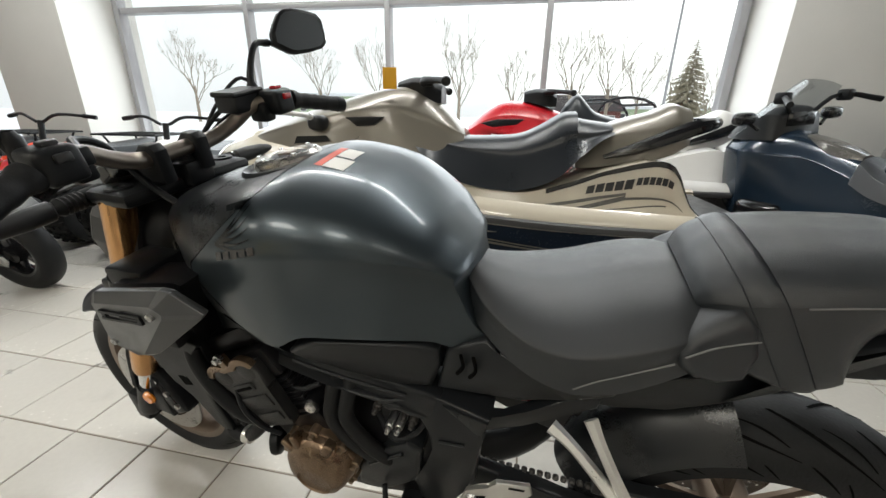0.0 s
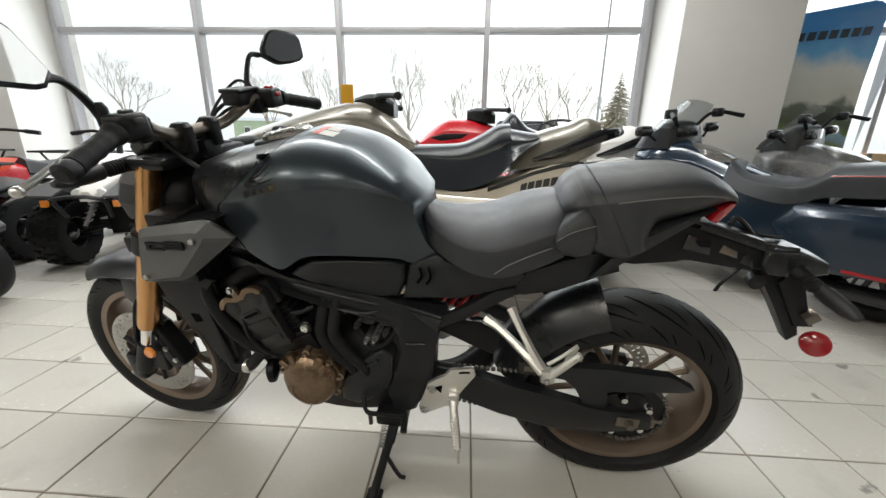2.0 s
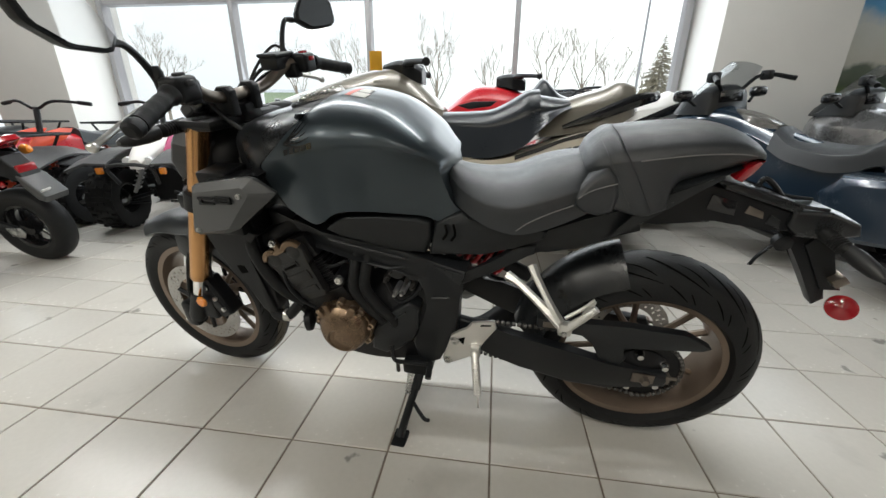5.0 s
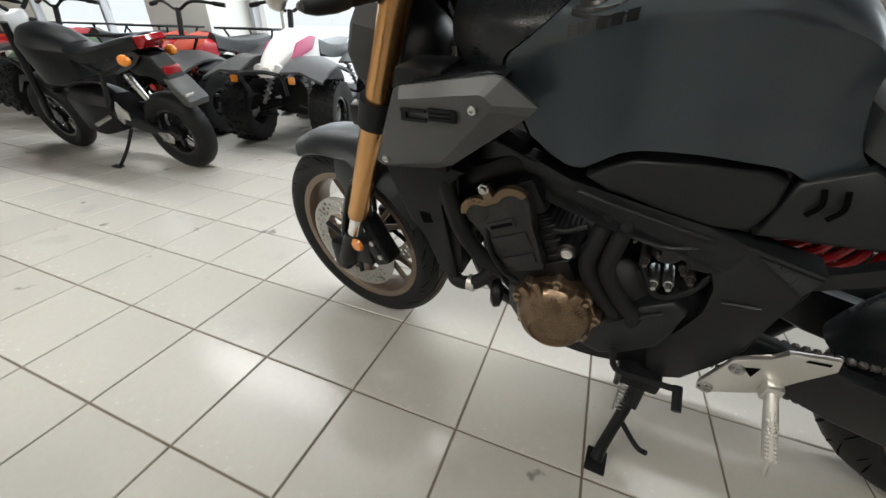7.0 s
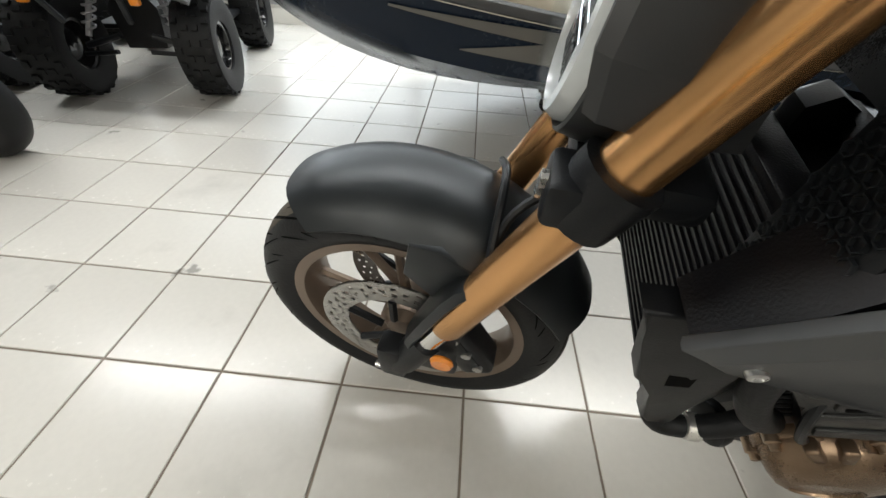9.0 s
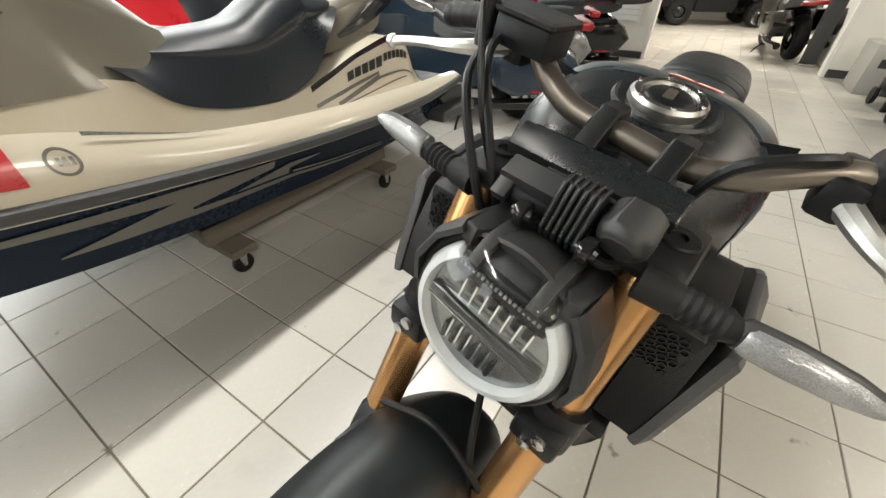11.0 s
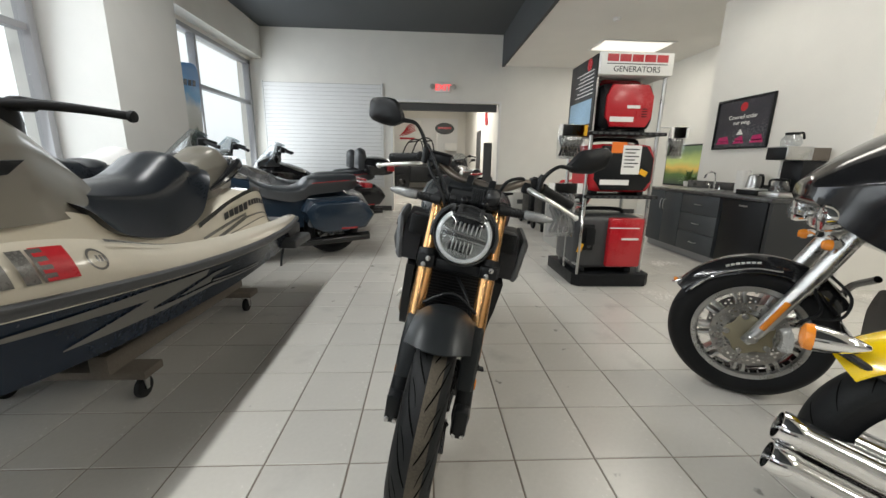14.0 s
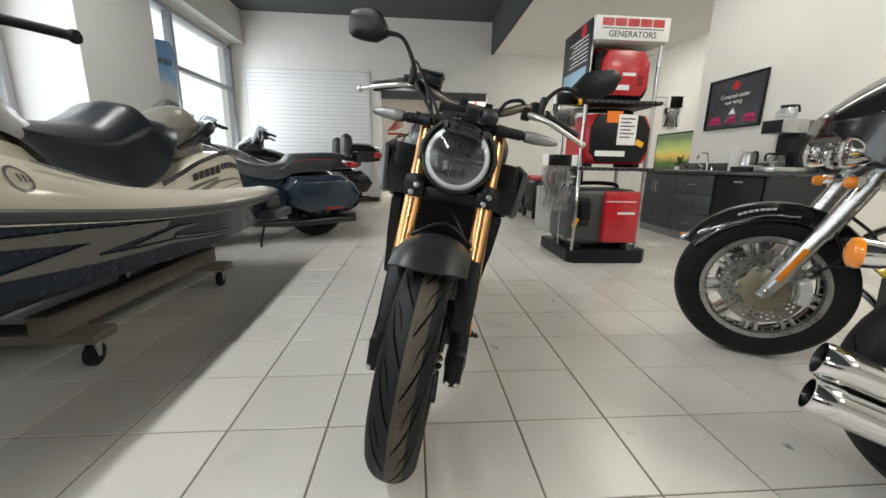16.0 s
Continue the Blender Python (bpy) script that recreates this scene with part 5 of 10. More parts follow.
def tank_label(name, material, x0, x1, y0, y1, label):
    """A thin label lying on the tank's skin."""
    b = bm_new()
    rows = []
    for k in range(5):
        x = x0 + (x1 - x0) * k / 4
        rows.append([b.verts.new(SKIN.ray_cast(Vector((x, y0 + (y1 - y0) * q / 6, 1.3)), Vector((0, 0, -1)))[0] + Vector((0, 0, 0.0012))) for q in range(7)])
    for p, r in zip(rows, rows[1:]):
        for q in range(6):
            b.faces.new((p[q], p[q + 1], r[q + 1], r[q]))
    return part(name, b, material, tank, label)


tank_label("warning_stripe", M_ORANGEP, 0.772, 0.785, -0.020, 0.067, "orange stripe of a warning label")
tank_label("warning_label", M_PAPER, 0.736, 0.771, 0.027, 0.067, "white paper warning label")
tank_label("warning_label", M_PAPER, 0.742, 0.771, -0.020, 0.021, "white paper warning label")


def flank(x, z, s):
    hit = SKIN.ray_cast(Vector((x, s * 0.5, z)), Vector((0, -s, 0)))[0]
    return hit + Vector((0, s * 0.0016, 0)) if hit is not None else Vector((x, s * 0.19, z))


for s in (-1, 1):
    # a swept fan of feathers over a row of small blocks stands for the maker's badge
    for k in range(6):
        bm = bm_new()
        rows = []
        for i in range(7):
            u = i / 6
            x, z = 0.888 - 0.004 * k - (0.072 - 0.009 * k) * u, 0.944 + 0.0035 * k + (0.004 + 0.0085 * k) * u - 0.006 * math.sin(math.pi * u)
            w = 0.0028 * (1 - 0.8 * u)
            rows.append([bm.verts.new(flank(x, z - w, s)), bm.verts.new(flank(x, z + w, s))])
        for p, r in zip(rows, rows[1:]):
            bm.faces.new((p[0], p[1], r[1], r[0]))
        part("badge_feather", bm, M_BLACKG, tank, "gloss black badge on the tank")
    for k in range(5):
        bm = bm_new()
        x0 = 0.888 - 0.0155 * k
        vs = [bm.verts.new(flank(x, z, s)) for x, z in ((x0, 0.919 + 0.0042 * k), (x0 - 0.012, 0.922 + 0.0042 * k), (x0 - 0.012, 0.934 + 0.0042 * k), (x0, 0.931 + 0.0042 * k))]
        bm.faces.new(vs)
        part("badge_block", bm, M_BLACKG, tank, "gloss black badge on the tank")
part("tank_front_cover", tank_shell(bm_new(), (1.085,) * 9, tuple(a + 0.007 for a in SEAM), 12, 0.0016), M_SATIN, bike, "satin black front tank cover", angle=40)
bm = bm_new()
box(bm, 1.085, 1.125, -0.03, 0.03, 0.955, 1.000, 0.008)
lathe(bm, [(0.0, 0.02), (0.016, 0.02), (0.018, 0.0)], 16, (1.115, 0.0, 0.995), "z")
part("ignition_lock", bm, M_BLACK, bike)
# hang tag behind the fork
bm = bm_new()
box(bm, -0.0008, 0.0008, -0.014, 0.014, -0.022, 0.022, 0.0004, m=Matrix.Translation((1.079, 0.112, 0.861)) @ Matrix.Rotation(radians(40), 4, "Z") @ Matrix.Rotation(radians(14), 4, "X"))
tag = part("paper_tag", bm, M_GRAPH, bike, "small printed paper tag")


# side covers
for s in (-1, 1):
    bm = bm_new()
    panel(bm, [(0.838, 0.728, 0.176), (0.815, 0.748, 0.180), (0.778, 0.767, 0.182), (0.700, 0.766, 0.166), (0.615, 0.754, 0.134), (0.583, 0.738, 0.122), (0.582, 0.700, 0.124), (0.598, 0.652, 0.126), (0.650, 0.664, 0.140), (0.730, 0.688, 0.158), (0.800, 0.705, 0.170)], s, 0.06, 0.010)
    part("airbox_cover", bm, M_COVER, bike, "black airbox side cover", angle=50)
    bm = bm_new()
    panel(bm, [(0.572, 0.737, 0.112), (0.505, 0.768, 0.100), (0.486, 0.755, 0.124), (0.440, 0.744, 0.140), (0.380, 0.738, 0.146), (0.300, 0.752, 0.140), (0.310, 0.722, 0.132), (0.375, 0.692, 0.128), (0.445, 0.662, 0.126), (0.590, 0.646, 0.120)], s, 0.05, 0.008)
    sc = part("side_cover", bm, M_COVER, bike, "black plastic side cover", angle=50)
    # vent openings: black strokes in place of the shade inside
    for k in range(2):
        bm = bm_new()
        tube(bm, [(0.546 - 0.022 * k, s * (0.1175 + 0.004 * k), 0.736 + 0.004 * k), (0.541 - 0.022 * k, s * (0.1225 + 0.004 * k), 0.716), (0.551 - 0.022 * k, s * (0.1235 + 0.003 * k), 0.698)], 0.0034, 6, 3)
        part("slot", bm, M_GROOVE, sc)

# black filler box, added to block light seen through under tank and seat
bm = bm_new()
box(bm, 0.36, 0.93, -0.088, 0.088, 0.655, 0.760, 0.02)
part("air_cleaner", bm, M_ENGINE, bike)

# seats
SEAT = [(0.552, 0.045, 0.866, 0.842, 0.060, 0.800), (0.512, 0.090, 0.846, 0.815, 0.098, 0.775), (0.450, 0.134, 0.834, 0.798, 0.142, 0.756), (0.385, 0.156, 0.842, 0.800, 0.160, 0.746),
        (0.325, 0.158, 0.868, 0.818, 0.158, 0.756), (0.265, 0.145, 0.884, 0.838, 0.140, 0.776), (0.205, 0.110, 0.890, 0.845, 0.115, 0.80)]
bm = bm_new()
loft_x(bm, SEAT, 6, 5)
st = part("rider_seat", bm, M_SEAT, bike, "grey-black grained vinyl seat", angle=60)
# along, top, edge (half width, height), foot (half width, height)
PSEAT = [(0.244, 0.892, 0.086, 0.876, 0.118, 0.812), (0.232, 0.918, 0.104, 0.892, 0.132, 0.804), (0.205, 0.941, 0.116, 0.902, 0.138, 0.796), (0.160, 0.951, 0.118, 0.913, 0.132, 0.806), (0.108, 0.957, 0.115, 0.922, 0.116, 0.832), (0.050, 0.961, 0.110, 0.929, 0.096, 0.860),
         (0.000, 0.962, 0.104, 0.932, 0.088, 0.875), (-0.050, 0.952, 0.092, 0.929, 0.078, 0.889), (-0.088, 0.934, 0.071, 0.918, 0.062, 0.898), (-0.106, 0.918, 0.052, 0.909, 0.046, 0.900), (-0.114, 0.907, 0.030, 0.905, 0.030, 0.900)]
PLINE = smooth_line(PSEAT, 5)


def pillion_ring(q, grow=0.0):
    x, zt, ye, ze, yb, zb = q
    zt, ze, ye, yb = zt + grow, ze + grow * 0.7, ye + grow * 0.7, yb + grow
    up = smooth_line([(0, zt), (ye * 0.50, zt - 0.14 * (zt - ze)), (ye * 0.86, zt - 0.55 * (zt - ze)), (ye, ze)], 4)
    low = smooth_line([(ye, ze), (ye + 0.002, ze - 0.008), (ye * 0.45 + yb * 0.55 + 0.003, (ze + zb) / 2), (yb, zb + 0.010), (yb - 0.012, zb)], 4)
    lean = 0.55 * min(1.0, max(0.0, (x - 0.05) / 0.10))
    half = [Vector((x - lean * (zt - b), a, b)) for a, b in up + low[1:]]
    return half + [Vector((p.x, -p.y, p.z)) for p in reversed(half[1:])]


ps = part("pillion_seat", ring_faces(bm_new(), [pillion_ring(q) for q in PLINE]), M_SEAT, bike, "grained vinyl pillion seat", angle=34)
band = [q for q in PLINE if 0.176 < q[0] < 0.217]
part("seat_band", ring_faces(bm_new(), [pillion_ring(q, 0.0004 if k in (0, len(band) - 1) else 0.0030) for k, q in enumerate(band)]), M_SEAT, ps, "raised vinyl band across the seat", angle=60)
for q in (band[0], band[-1]):
    loop = pillion_ring(q, 0.0010)
    n = len(loop) // 2 - 4
    part("seam", tube(bm_new(), loop[n:0:-1] + [loop[0]] + loop[:-n:-1], 0.0010, 5, 1), M_SEAT, ps)
for s in (-1, 1):
    bm = bm_new()
    tube(bm, [(q[0], s * (q[2] + 0.0022), q[3] - 0.0065) for q in PLINE[17:41:3]], 0.0014, 5, 4)
    part("stitching", bm, M_STITCH, ps)
    bm = bm_new()
    panel(bm, [(0.196, 0.896, 0.122), (0.222, 0.880, 0.128), (0.246, 0.858, 0.141), (0.258, 0.838, 0.149), (0.254, 0.816, 0.152), (0.236, 0.802, 0.152), (0.206, 0.796, 0.150), (0.176, 0.804, 0.144), (0.168, 0.840, 0.138), (0.176, 0.876, 0.128)], s, 0.045, 0.014, 5)
    lobe = part("seat_lobe", bm, M_SEAT, ps, angle=60)
    bm = bm_new()
    tube(bm, [(0.252, s * 0.1492, 0.836), (0.228, s * 0.1462, 0.853), (0.200, s * 0.1400, 0.862), (0.178, s * 0.1370, 0.868)], 0.0013, 5, 4)
    part("stitching", bm, M_STITCH, lobe)
    bm = bm_new()
    tube(bm, [(0.374, s * 0.1605, 0.756), (0.345, s * 0.1605, 0.780), (0.30, s * 0.1545, 0.803), (0.258, s * 0.1440, 0.818)], 0.0014, 5, 4)
    part("stitching", bm, M_STITCH, st)

# tail
for s in (-1, 1):
    bm = bm_new()
    panel(bm, [(-0.072, 0.893, 0.078), (-0.030, 0.876, 0.090), (0.012, 0.842, 0.096), (0.070, 0.794, 0.100), (0.122, 0.754, 0.104), (0.168, 0.720, 0.106), (0.232, 0.694, 0.110), (0.300, 0.676, 0.112), (0.368, 0.680, 0.114), (0.425, 0.690, 0.116), (0.360, 0.724, 0.120), (0.300, 0.745, 0.124), (0.230, 0.780, 0.126), (0.150, 0.800, 0.118), (0.075, 0.842, 0.104), (-0.010, 0.872, 0.094)], s, 0.05, 0.006)
    tc = part("tail_cowl", bm, M_COVER, bike, "black tail side cowl", angle=50)
    bm = bm_new()
    tube(bm, [(0.064, s * 0.1035, 0.832), (0.060, s * 0.1035, 0.820), (0.052, s * 0.102, 0.826)], 0.002, 5, 2)
    part("tail_catch", bm, M_SATIN, tc)
    bm = bm_new()
    panel(bm, [(-0.066, 0.892, 0.085), (-0.052, 0.868, 0.085), (-0.066, 0.862, 0.082), (-0.088, 0.876, 0.070), (-0.108, 0.900, 0.056), (-0.090, 0.902, 0.070)], s, 0.03, 0.004, 2)
    part("tail_light", bm, M_LENSR, bike, "red wraparound tail light")
bm = bm_new()
prism(bm, [(0.10, 0.772), (0.03, 0.792), (-0.030, 0.836), (-0.080, 0.828), (-0.215, 0.780), (-0.235, 0.734), (-0.169, 0.737), (-0.063, 0.758), (-0.040, 0.744), (0.05, 0.731), (0.11, 0.735)], -0.026, 0.032, 0.006)
tb = part("tail_bracket", bm, M_BLACK, bike, "long black tail bracket")
bm = bm_new()
prism(bm, [(-0.062, 0.842), (-0.090, 0.842), (-0.222, 0.796), (-0.218, 0.782), (-0.060, 0.832)], -0.034, 0.040, 0.003)
part("bracket_lid", bm, M_SATIN, tb)
bm = bm_new()
prism(bm, [(-0.205, 0.790), (-0.275, 0.789), (-0.338, 0.764), (-0.348, 0.738), (-0.285, 0.724), (-0.230, 0.728), (-0.205, 0.752)], -0.036, 0.042, 0.009, seg=3)
part("end_block", bm, M_SATIN, tb)
for x0, x1, z0, z1, mm_ in ((-0.10, -0.04, 0.768, 0.806, M_BLACKG), (-0.158, -0.118, 0.764, 0.784, M_BAR), (-0.196, -0.166, 0.742, 0.766, M_SATIN)):
    bm = bm_new()
    prism(bm, [(x0, z0), (x1, z0 + 0.012), (x1 - 0.004, z1 + 0.010), (x0 + 0.004, z1 - 0.004)], 0.030, 0.0345, 0.001)
    part("bracket_panel", bm, mm_, tb)
for y in (-0.026, 0.034):
    bm = bm_new()
    tube(bm, [(-0.05, y, 0.846), (-0.12, y, 0.830), (-0.215, y, 0.800), (-0.27, y, 0.793)], 0.004, 6, 3)
    part("bracket_rail", bm, M_SATIN, tb)
bm = bm_new()
tube(bm, [(-0.150, -0.02, 0.815), (-0.158, -0.02, 0.838), (-0.180, -0.02, 0.826), (-0.208, -0.02, 0.796)], 0.006, 8, 4)
part("cable_loop", bm, M_SATIN, bike)
bm = bm_new()
prism(bm, [(-0.204, 0.730), (-0.239, 0.711), (-0.290, 0.628), (-0.349, 0.535), (-0.368, 0.556), (-0.352, 0.592), (-0.318, 0.660), (-0.300, 0.730)], -0.022, 0.016, 0.006)
prism(bm, [(-0.290, 0.735), (-0.268, 0.700), (-0.342, 0.585), (-0.384, 0.588), (-0.352, 0.628), (-0.328, 0.690), (-0.312, 0.735)], -0.006, 0.024, 0.004)
lathe(bm, [(0.0, -0.010), (0.017, -0.010), (0.019, -0.004), (0.019, 0.010), (0.0, 0.013)], 18, (-0.226, 0.012, 0.700))
pl = part("plate_holder", bm, M_BLACK, bike)
bm = bm_new()
box(bm, -0.014, 0.014, -0.018, 0.018, -0.012, 0.012, 0.003, m=Matrix.Translation((-0.358, 0.026, 0.622)) @ Matrix.Rotation(radians(45), 4, "Y"))
part("plate_light", bm, M_BAR, pl, "small clear plate lamp")
bm = bm_new()
RM = Matrix.Translation((-0.398, 0.030, 0.545)) @ Matrix.Rotation(radians(28), 4, "X") @ Matrix.Rotation(radians(-22), 4, "Z")
lathe(bm, [(0.0, -0.010), (0.022, -0.010), (0.030, -0.004), (0.030, 0.004), (0.022, 0.009), (0, 0.011)], 28, m=RM)
part("rear_reflector", bm, M_LENSR, pl, "round red rear reflector")
indicator(-0.280, 0.030, 0.742, 1, M_COVER, bike, "rear_indicator", -0.085, -0.062, 0.66)
indicator(-0.280, -0.030, 0.742, -1, M_COVER, bike, "rear_indicator", -0.085, -0.02, 0.72)
bm = bm_new()
rings = []
for k in range(17):
    a = radians(10 + 64 * k / 16)
    rings.append([Vector((RA[0] + (0.356 - 0.075 * abs(b) ** 2.2 - e) * math.cos(a), 0.098 * b, RA[1] + (0.356 - 0.075 * abs(b) ** 2.2 - e) * math.sin(a))) for b, e in [(-1 + j / 6, 0) for j in range(13)] + [(1 - j / 6, 0.005) for j in range(13)]])
ring_faces(bm, rings)
part("hugger", bm, M_SATIN, bike, "satin black rear wheel hugger", angle=60)

# frame
for s in (-1, 1):
    bm = bm_new()
    panel(bm, [(1.030, 0.748, 0.128), (0.990, 0.756, 0.146), (0.941, 0.731, 0.156), (0.860, 0.711, 0.160), (0.721, 0.680, 0.152), (0.649, 0.660, 0.142), (0.580, 0.634, 0.134), (0.590, 0.560, 0.134), (0.620, 0.584, 0.138), (0.699, 0.612, 0.146), (0.790, 0.627, 0.150), (0.872, 0.650, 0.150), (0.956, 0.667, 0.146), (1.028, 0.698, 0.130)], s, 0.045, 0.010)
    fs = part("frame_spar", bm, M_FRAMEB, bike, "black pressed steel frame spar", angle=50)
    bm = bm_new()
    tube(bm, [(0.845, s * 0.161, 0.694), (0.800, s * 0.160, 0.682), (0.700, s * 0.152, 0.657), (0.640, s * 0.144, 0.641)], 0.0035, 6, 4)
    part("spar_edge", bm, M_FRAMEB, fs)
    bm = bm_new()
    panel(bm, [(0.640, 0.640, 0.132), (0.580, 0.633, 0.134), (0.488, 0.616, 0.140), (0.500, 0.583, 0.146), (0.508, 0.523, 0.142), (0.514, 0.420, 0.140), (0.540, 0.375, 0.138), (0.572, 0.276, 0.130), (0.600, 0.256, 0.126), (0.640, 0.262, 0.124), (0.655, 0.330, 0.126), (0.640, 0.385, 0.130), (0.610, 0.428, 0.134), (0.594, 0.485, 0.138), (0.598, 0.545, 0.138), (0.628, 0.580, 0.136)], s, 0.05, 0.007)
    pv = part("pivot_plate", bm, M_FRAMEB, bike, "black frame pivot plate", angle=50)
    bm = bm_new()
    panel(bm, [(0.576, 0.626, 0.139), (0.492, 0.611, 0.146), (0.506, 0.580, 0.152)], s, 0.012, 0.003, 2)
    part("gusset", bm, M_SATIN, pv, "satin black frame gusset")
    bm = bm_new()
    tube(bm, [(0.585, s * 0.139, 0.520), (0.535, s * 0.142, 0.530)], 0.003, 6, 1)
    part("pressed_line", bm, M_FRAMEB, pv)
    bm = bm_new()
    panel(bm, [(0.510, 0.612, 0.132), (0.470, 0.618, 0.132), (0.430, 0.646, 0.128), (0.368, 0.691, 0.122), (0.322, 0.699, 0.118), (0.326, 0.672, 0.118), (0.360, 0.662, 0.122), (0.436, 0.607, 0.128), (0.500, 0.572, 0.132)], s, 0.022, 0.005)
    part("seat_rail", bm, M_FRAMEB, bike, angle=50)
    bm = bm_new()
    tube(bm, [(0.36, s * 0.10, 0.672), (0.28, s * 0.09, 0.690), (0.10, s * 0.07, 0.745)], 0.012, 8, 3)
    part("rear_tube", bm, M_FRAMEB, bike)
    bm = bm_new()
    tube(bm, [(0.776, s * 0.128, 0.632), (0.822, s * 0.134, 0.545)], [0.008, 0.012], 8, 1)
    part("frame_strut", bm, M_FRAMEB, bike)

# engine
bm = bm_new()
CYL = Matrix.Translation((0.905, 0, 0.50)) @ Matrix.Rotation(radians(28), 4, "Y")
box(bm, -0.075, 0.075, -0.150, 0.150, -0.06, 0.11, 0.012, m=CYL)
for k in range(7):
    box(bm, -0.080, 0.080, -0.155, 0.155, 0.0 + 0.016 * k, 0.006 + 0.016 * k, 0.002, 1, m=CYL)
part("cylinder_block", bm, M_ENGINE, bike)
bm = bm_new()
box(bm, -0.082, 0.082, -0.160, 0.160, 0.110, 0.185, 0.014, m=CYL)
chead = part("cylinder_head", bm, M_ENGINE, bike)
bm = bm_new()
box(bm, -0.080, 0.080, -0.150, 0.150, 0.186, 0.235, 0.018, m=CYL)
vc = part("valve_cover", bm, M_ENGINE, bike)
for s in (-1, 1):
    bm = bm_new()
    prism(bm, [(0.066, 0.168), (0.066, 0.148), (0.056, 0.110), (0.046, 0.100), (0.044, 0.022), (0.036, 0.010), (-0.034, 0.006), (-0.044, 0.020), (-0.046, 0.100), (-0.060, 0.112), (-0.066, 0.150), (-0.066, 0.168)], s * 0.155, s * 0.180, 0.006, m=CYL)
    cc = part("cam_chain_cover", bm, M_CASTING, chead, "black cast cam chain cover")
    for x0, x1, q, h in ((-0.026, 0.030, 0.112, 0.020), (-0.038, 0.038, 0.066, 0.032), (-0.032, 0.034, 0.028, 0.022)):
        bm = bm_new()
        box(bm, x0, x1, s * 0.178, s * 0.184, q, q + h, 0.0025, m=CYL)
        part("cast_rib", bm, M_CASTING, cc)
    # black strip for the shade of a slot in the casting
    bm = bm_new()
    box(bm, -0.022, 0.024, s * 0.1835, s * 0.1855, 0.118, 0.125, 0.001, m=CYL)
    part("cast_slot", bm, M_GROOVE, cc)
    # bare machined crown: two arches and a post
    crown = [(0.036 + 0.034 * math.cos(a), 0.160 + 0.030 * math.sin(a)) for a in (radians(10 + 16 * k) for k in range(10))]
    left = [(-0.036 + 0.034 * math.cos(a), 0.160 + 0.030 * math.sin(a)) for a in (radians(26 + 16 * k) for k in range(10))]
    inner_l = [(-0.036 + 0.023 * math.cos(a), 0.158 + 0.019 * math.sin(a)) for a in (radians(170 - 16 * k) for k in range(10))]
    inner_r = [(0.036 + 0.023 * math.cos(a), 0.158 + 0.019 * math.sin(a)) for a in (radians(154 - 16 * k) for k in range(10))]
    bm = bm_new()
    prism(bm, crown + [(0.009, 0.184), (0.009, 0.204), (-0.009, 0.204), (-0.009, 0.184)] + left + inner_l + inner_r, s * 0.170, s * 0.184, 0.0015, m=CYL)
    part("crown", bm, M_BRONZE, cc, "bare bronze edge of the casting")
    for q in (-0.036, 0.036):
        bm = bm_new()
        lathe(bm, [(0.0, s * 0.183), (0.014, s * 0.183), (0.021, s * 0.180), (0.0215, s * 0.160)], 24, m=CYL @ Matrix.Translation((q, 0, 0.156)))
        part("cam_end_cap", bm, M_CASTING, cc)
    bm = bm_new()
    lathe(bm, [(0.0, s * 0.192), (0.006, s * 0.192), (0.007, s * 0.186), (0.010, s * 0.185), (0.010, s * 0.178)], 12, m=CYL @ Matrix.Translation((0, 0, 0.200)))
    part("bolt", bm, M_STEEL, cc)
bm = bm_new()
loft_x(bm, [(0.96, 0.12, 0.50, 0.42, 0.10, 0.31), (0.90, 0.135, 0.52, 0.42, 0.12, 0.26), (0.78, 0.140, 0.53, 0.42, 0.12, 0.24), (0.66, 0.13, 0.54, 0.42, 0.11, 0.25), (0.56, 0.11, 0.52, 0.42, 0.10, 0.28)], 4, 3)
part("crankcase", bm, M_ENGINE, bike)
for s, (cx, cz, r) in ((1, (0.845, 0.405, 0.079)), (-1, (0.75, 0.40, 0.100))):
    bm = bm_new()
    lathe(bm, [(r * 0.90, s * 0.168), (r * 1.02, s * 0.166), (r * 1.05, s * 0.160), (r * 1.05, s * 0.120)], 40, (cx, 0, cz))
    cov = part("alternator_cover" if s > 0 else "clutch_cover", bm, M_BRONZE, bike, "bronze painted engine side cover")
    bm = bm_new()
    n = 40
    rings = []
    for k, y, drop in ((0.98, 0.166, 0.0), (0.95, 0.180, 0.0), (0.88, 0.192, 0.004), (0.74, 0.203, 0.012), (0.50, 0.209, 0.024), (0.47, 0.205, 0.025), (0.10, 0.206, 0.026)):
        rings.append([Vector((cx + r * k * math.cos(2 * math.pi * j / n), s * y, cz - drop + r * k * math.sin(2 * math.pi * j / n))) for j in range(n)])
    ring_faces(bm, rings)
    part("cover_dome", bm, M_BRONZE, cov, angle=28)
    for a, w in ((118, 0.011), (62, 0.008), (40, 0.008)):
        bm = bm_new()
        box(bm, r * 0.50, r * 0.94, s * 0.176, s * 0.199, -w, w, 0.005, 3, m=Matrix.Translation((cx, 0, cz)) @ Matrix.Rotation(-radians(a), 4, "Y") @ Matrix.Rotation(radians(-6) * s, 4, "Z"))
        part("cover_rib", bm, M_BRONZE, cov)
    for a in (-35, 10, 42, 88, 135, 172, 215):
        bm = bm_new()
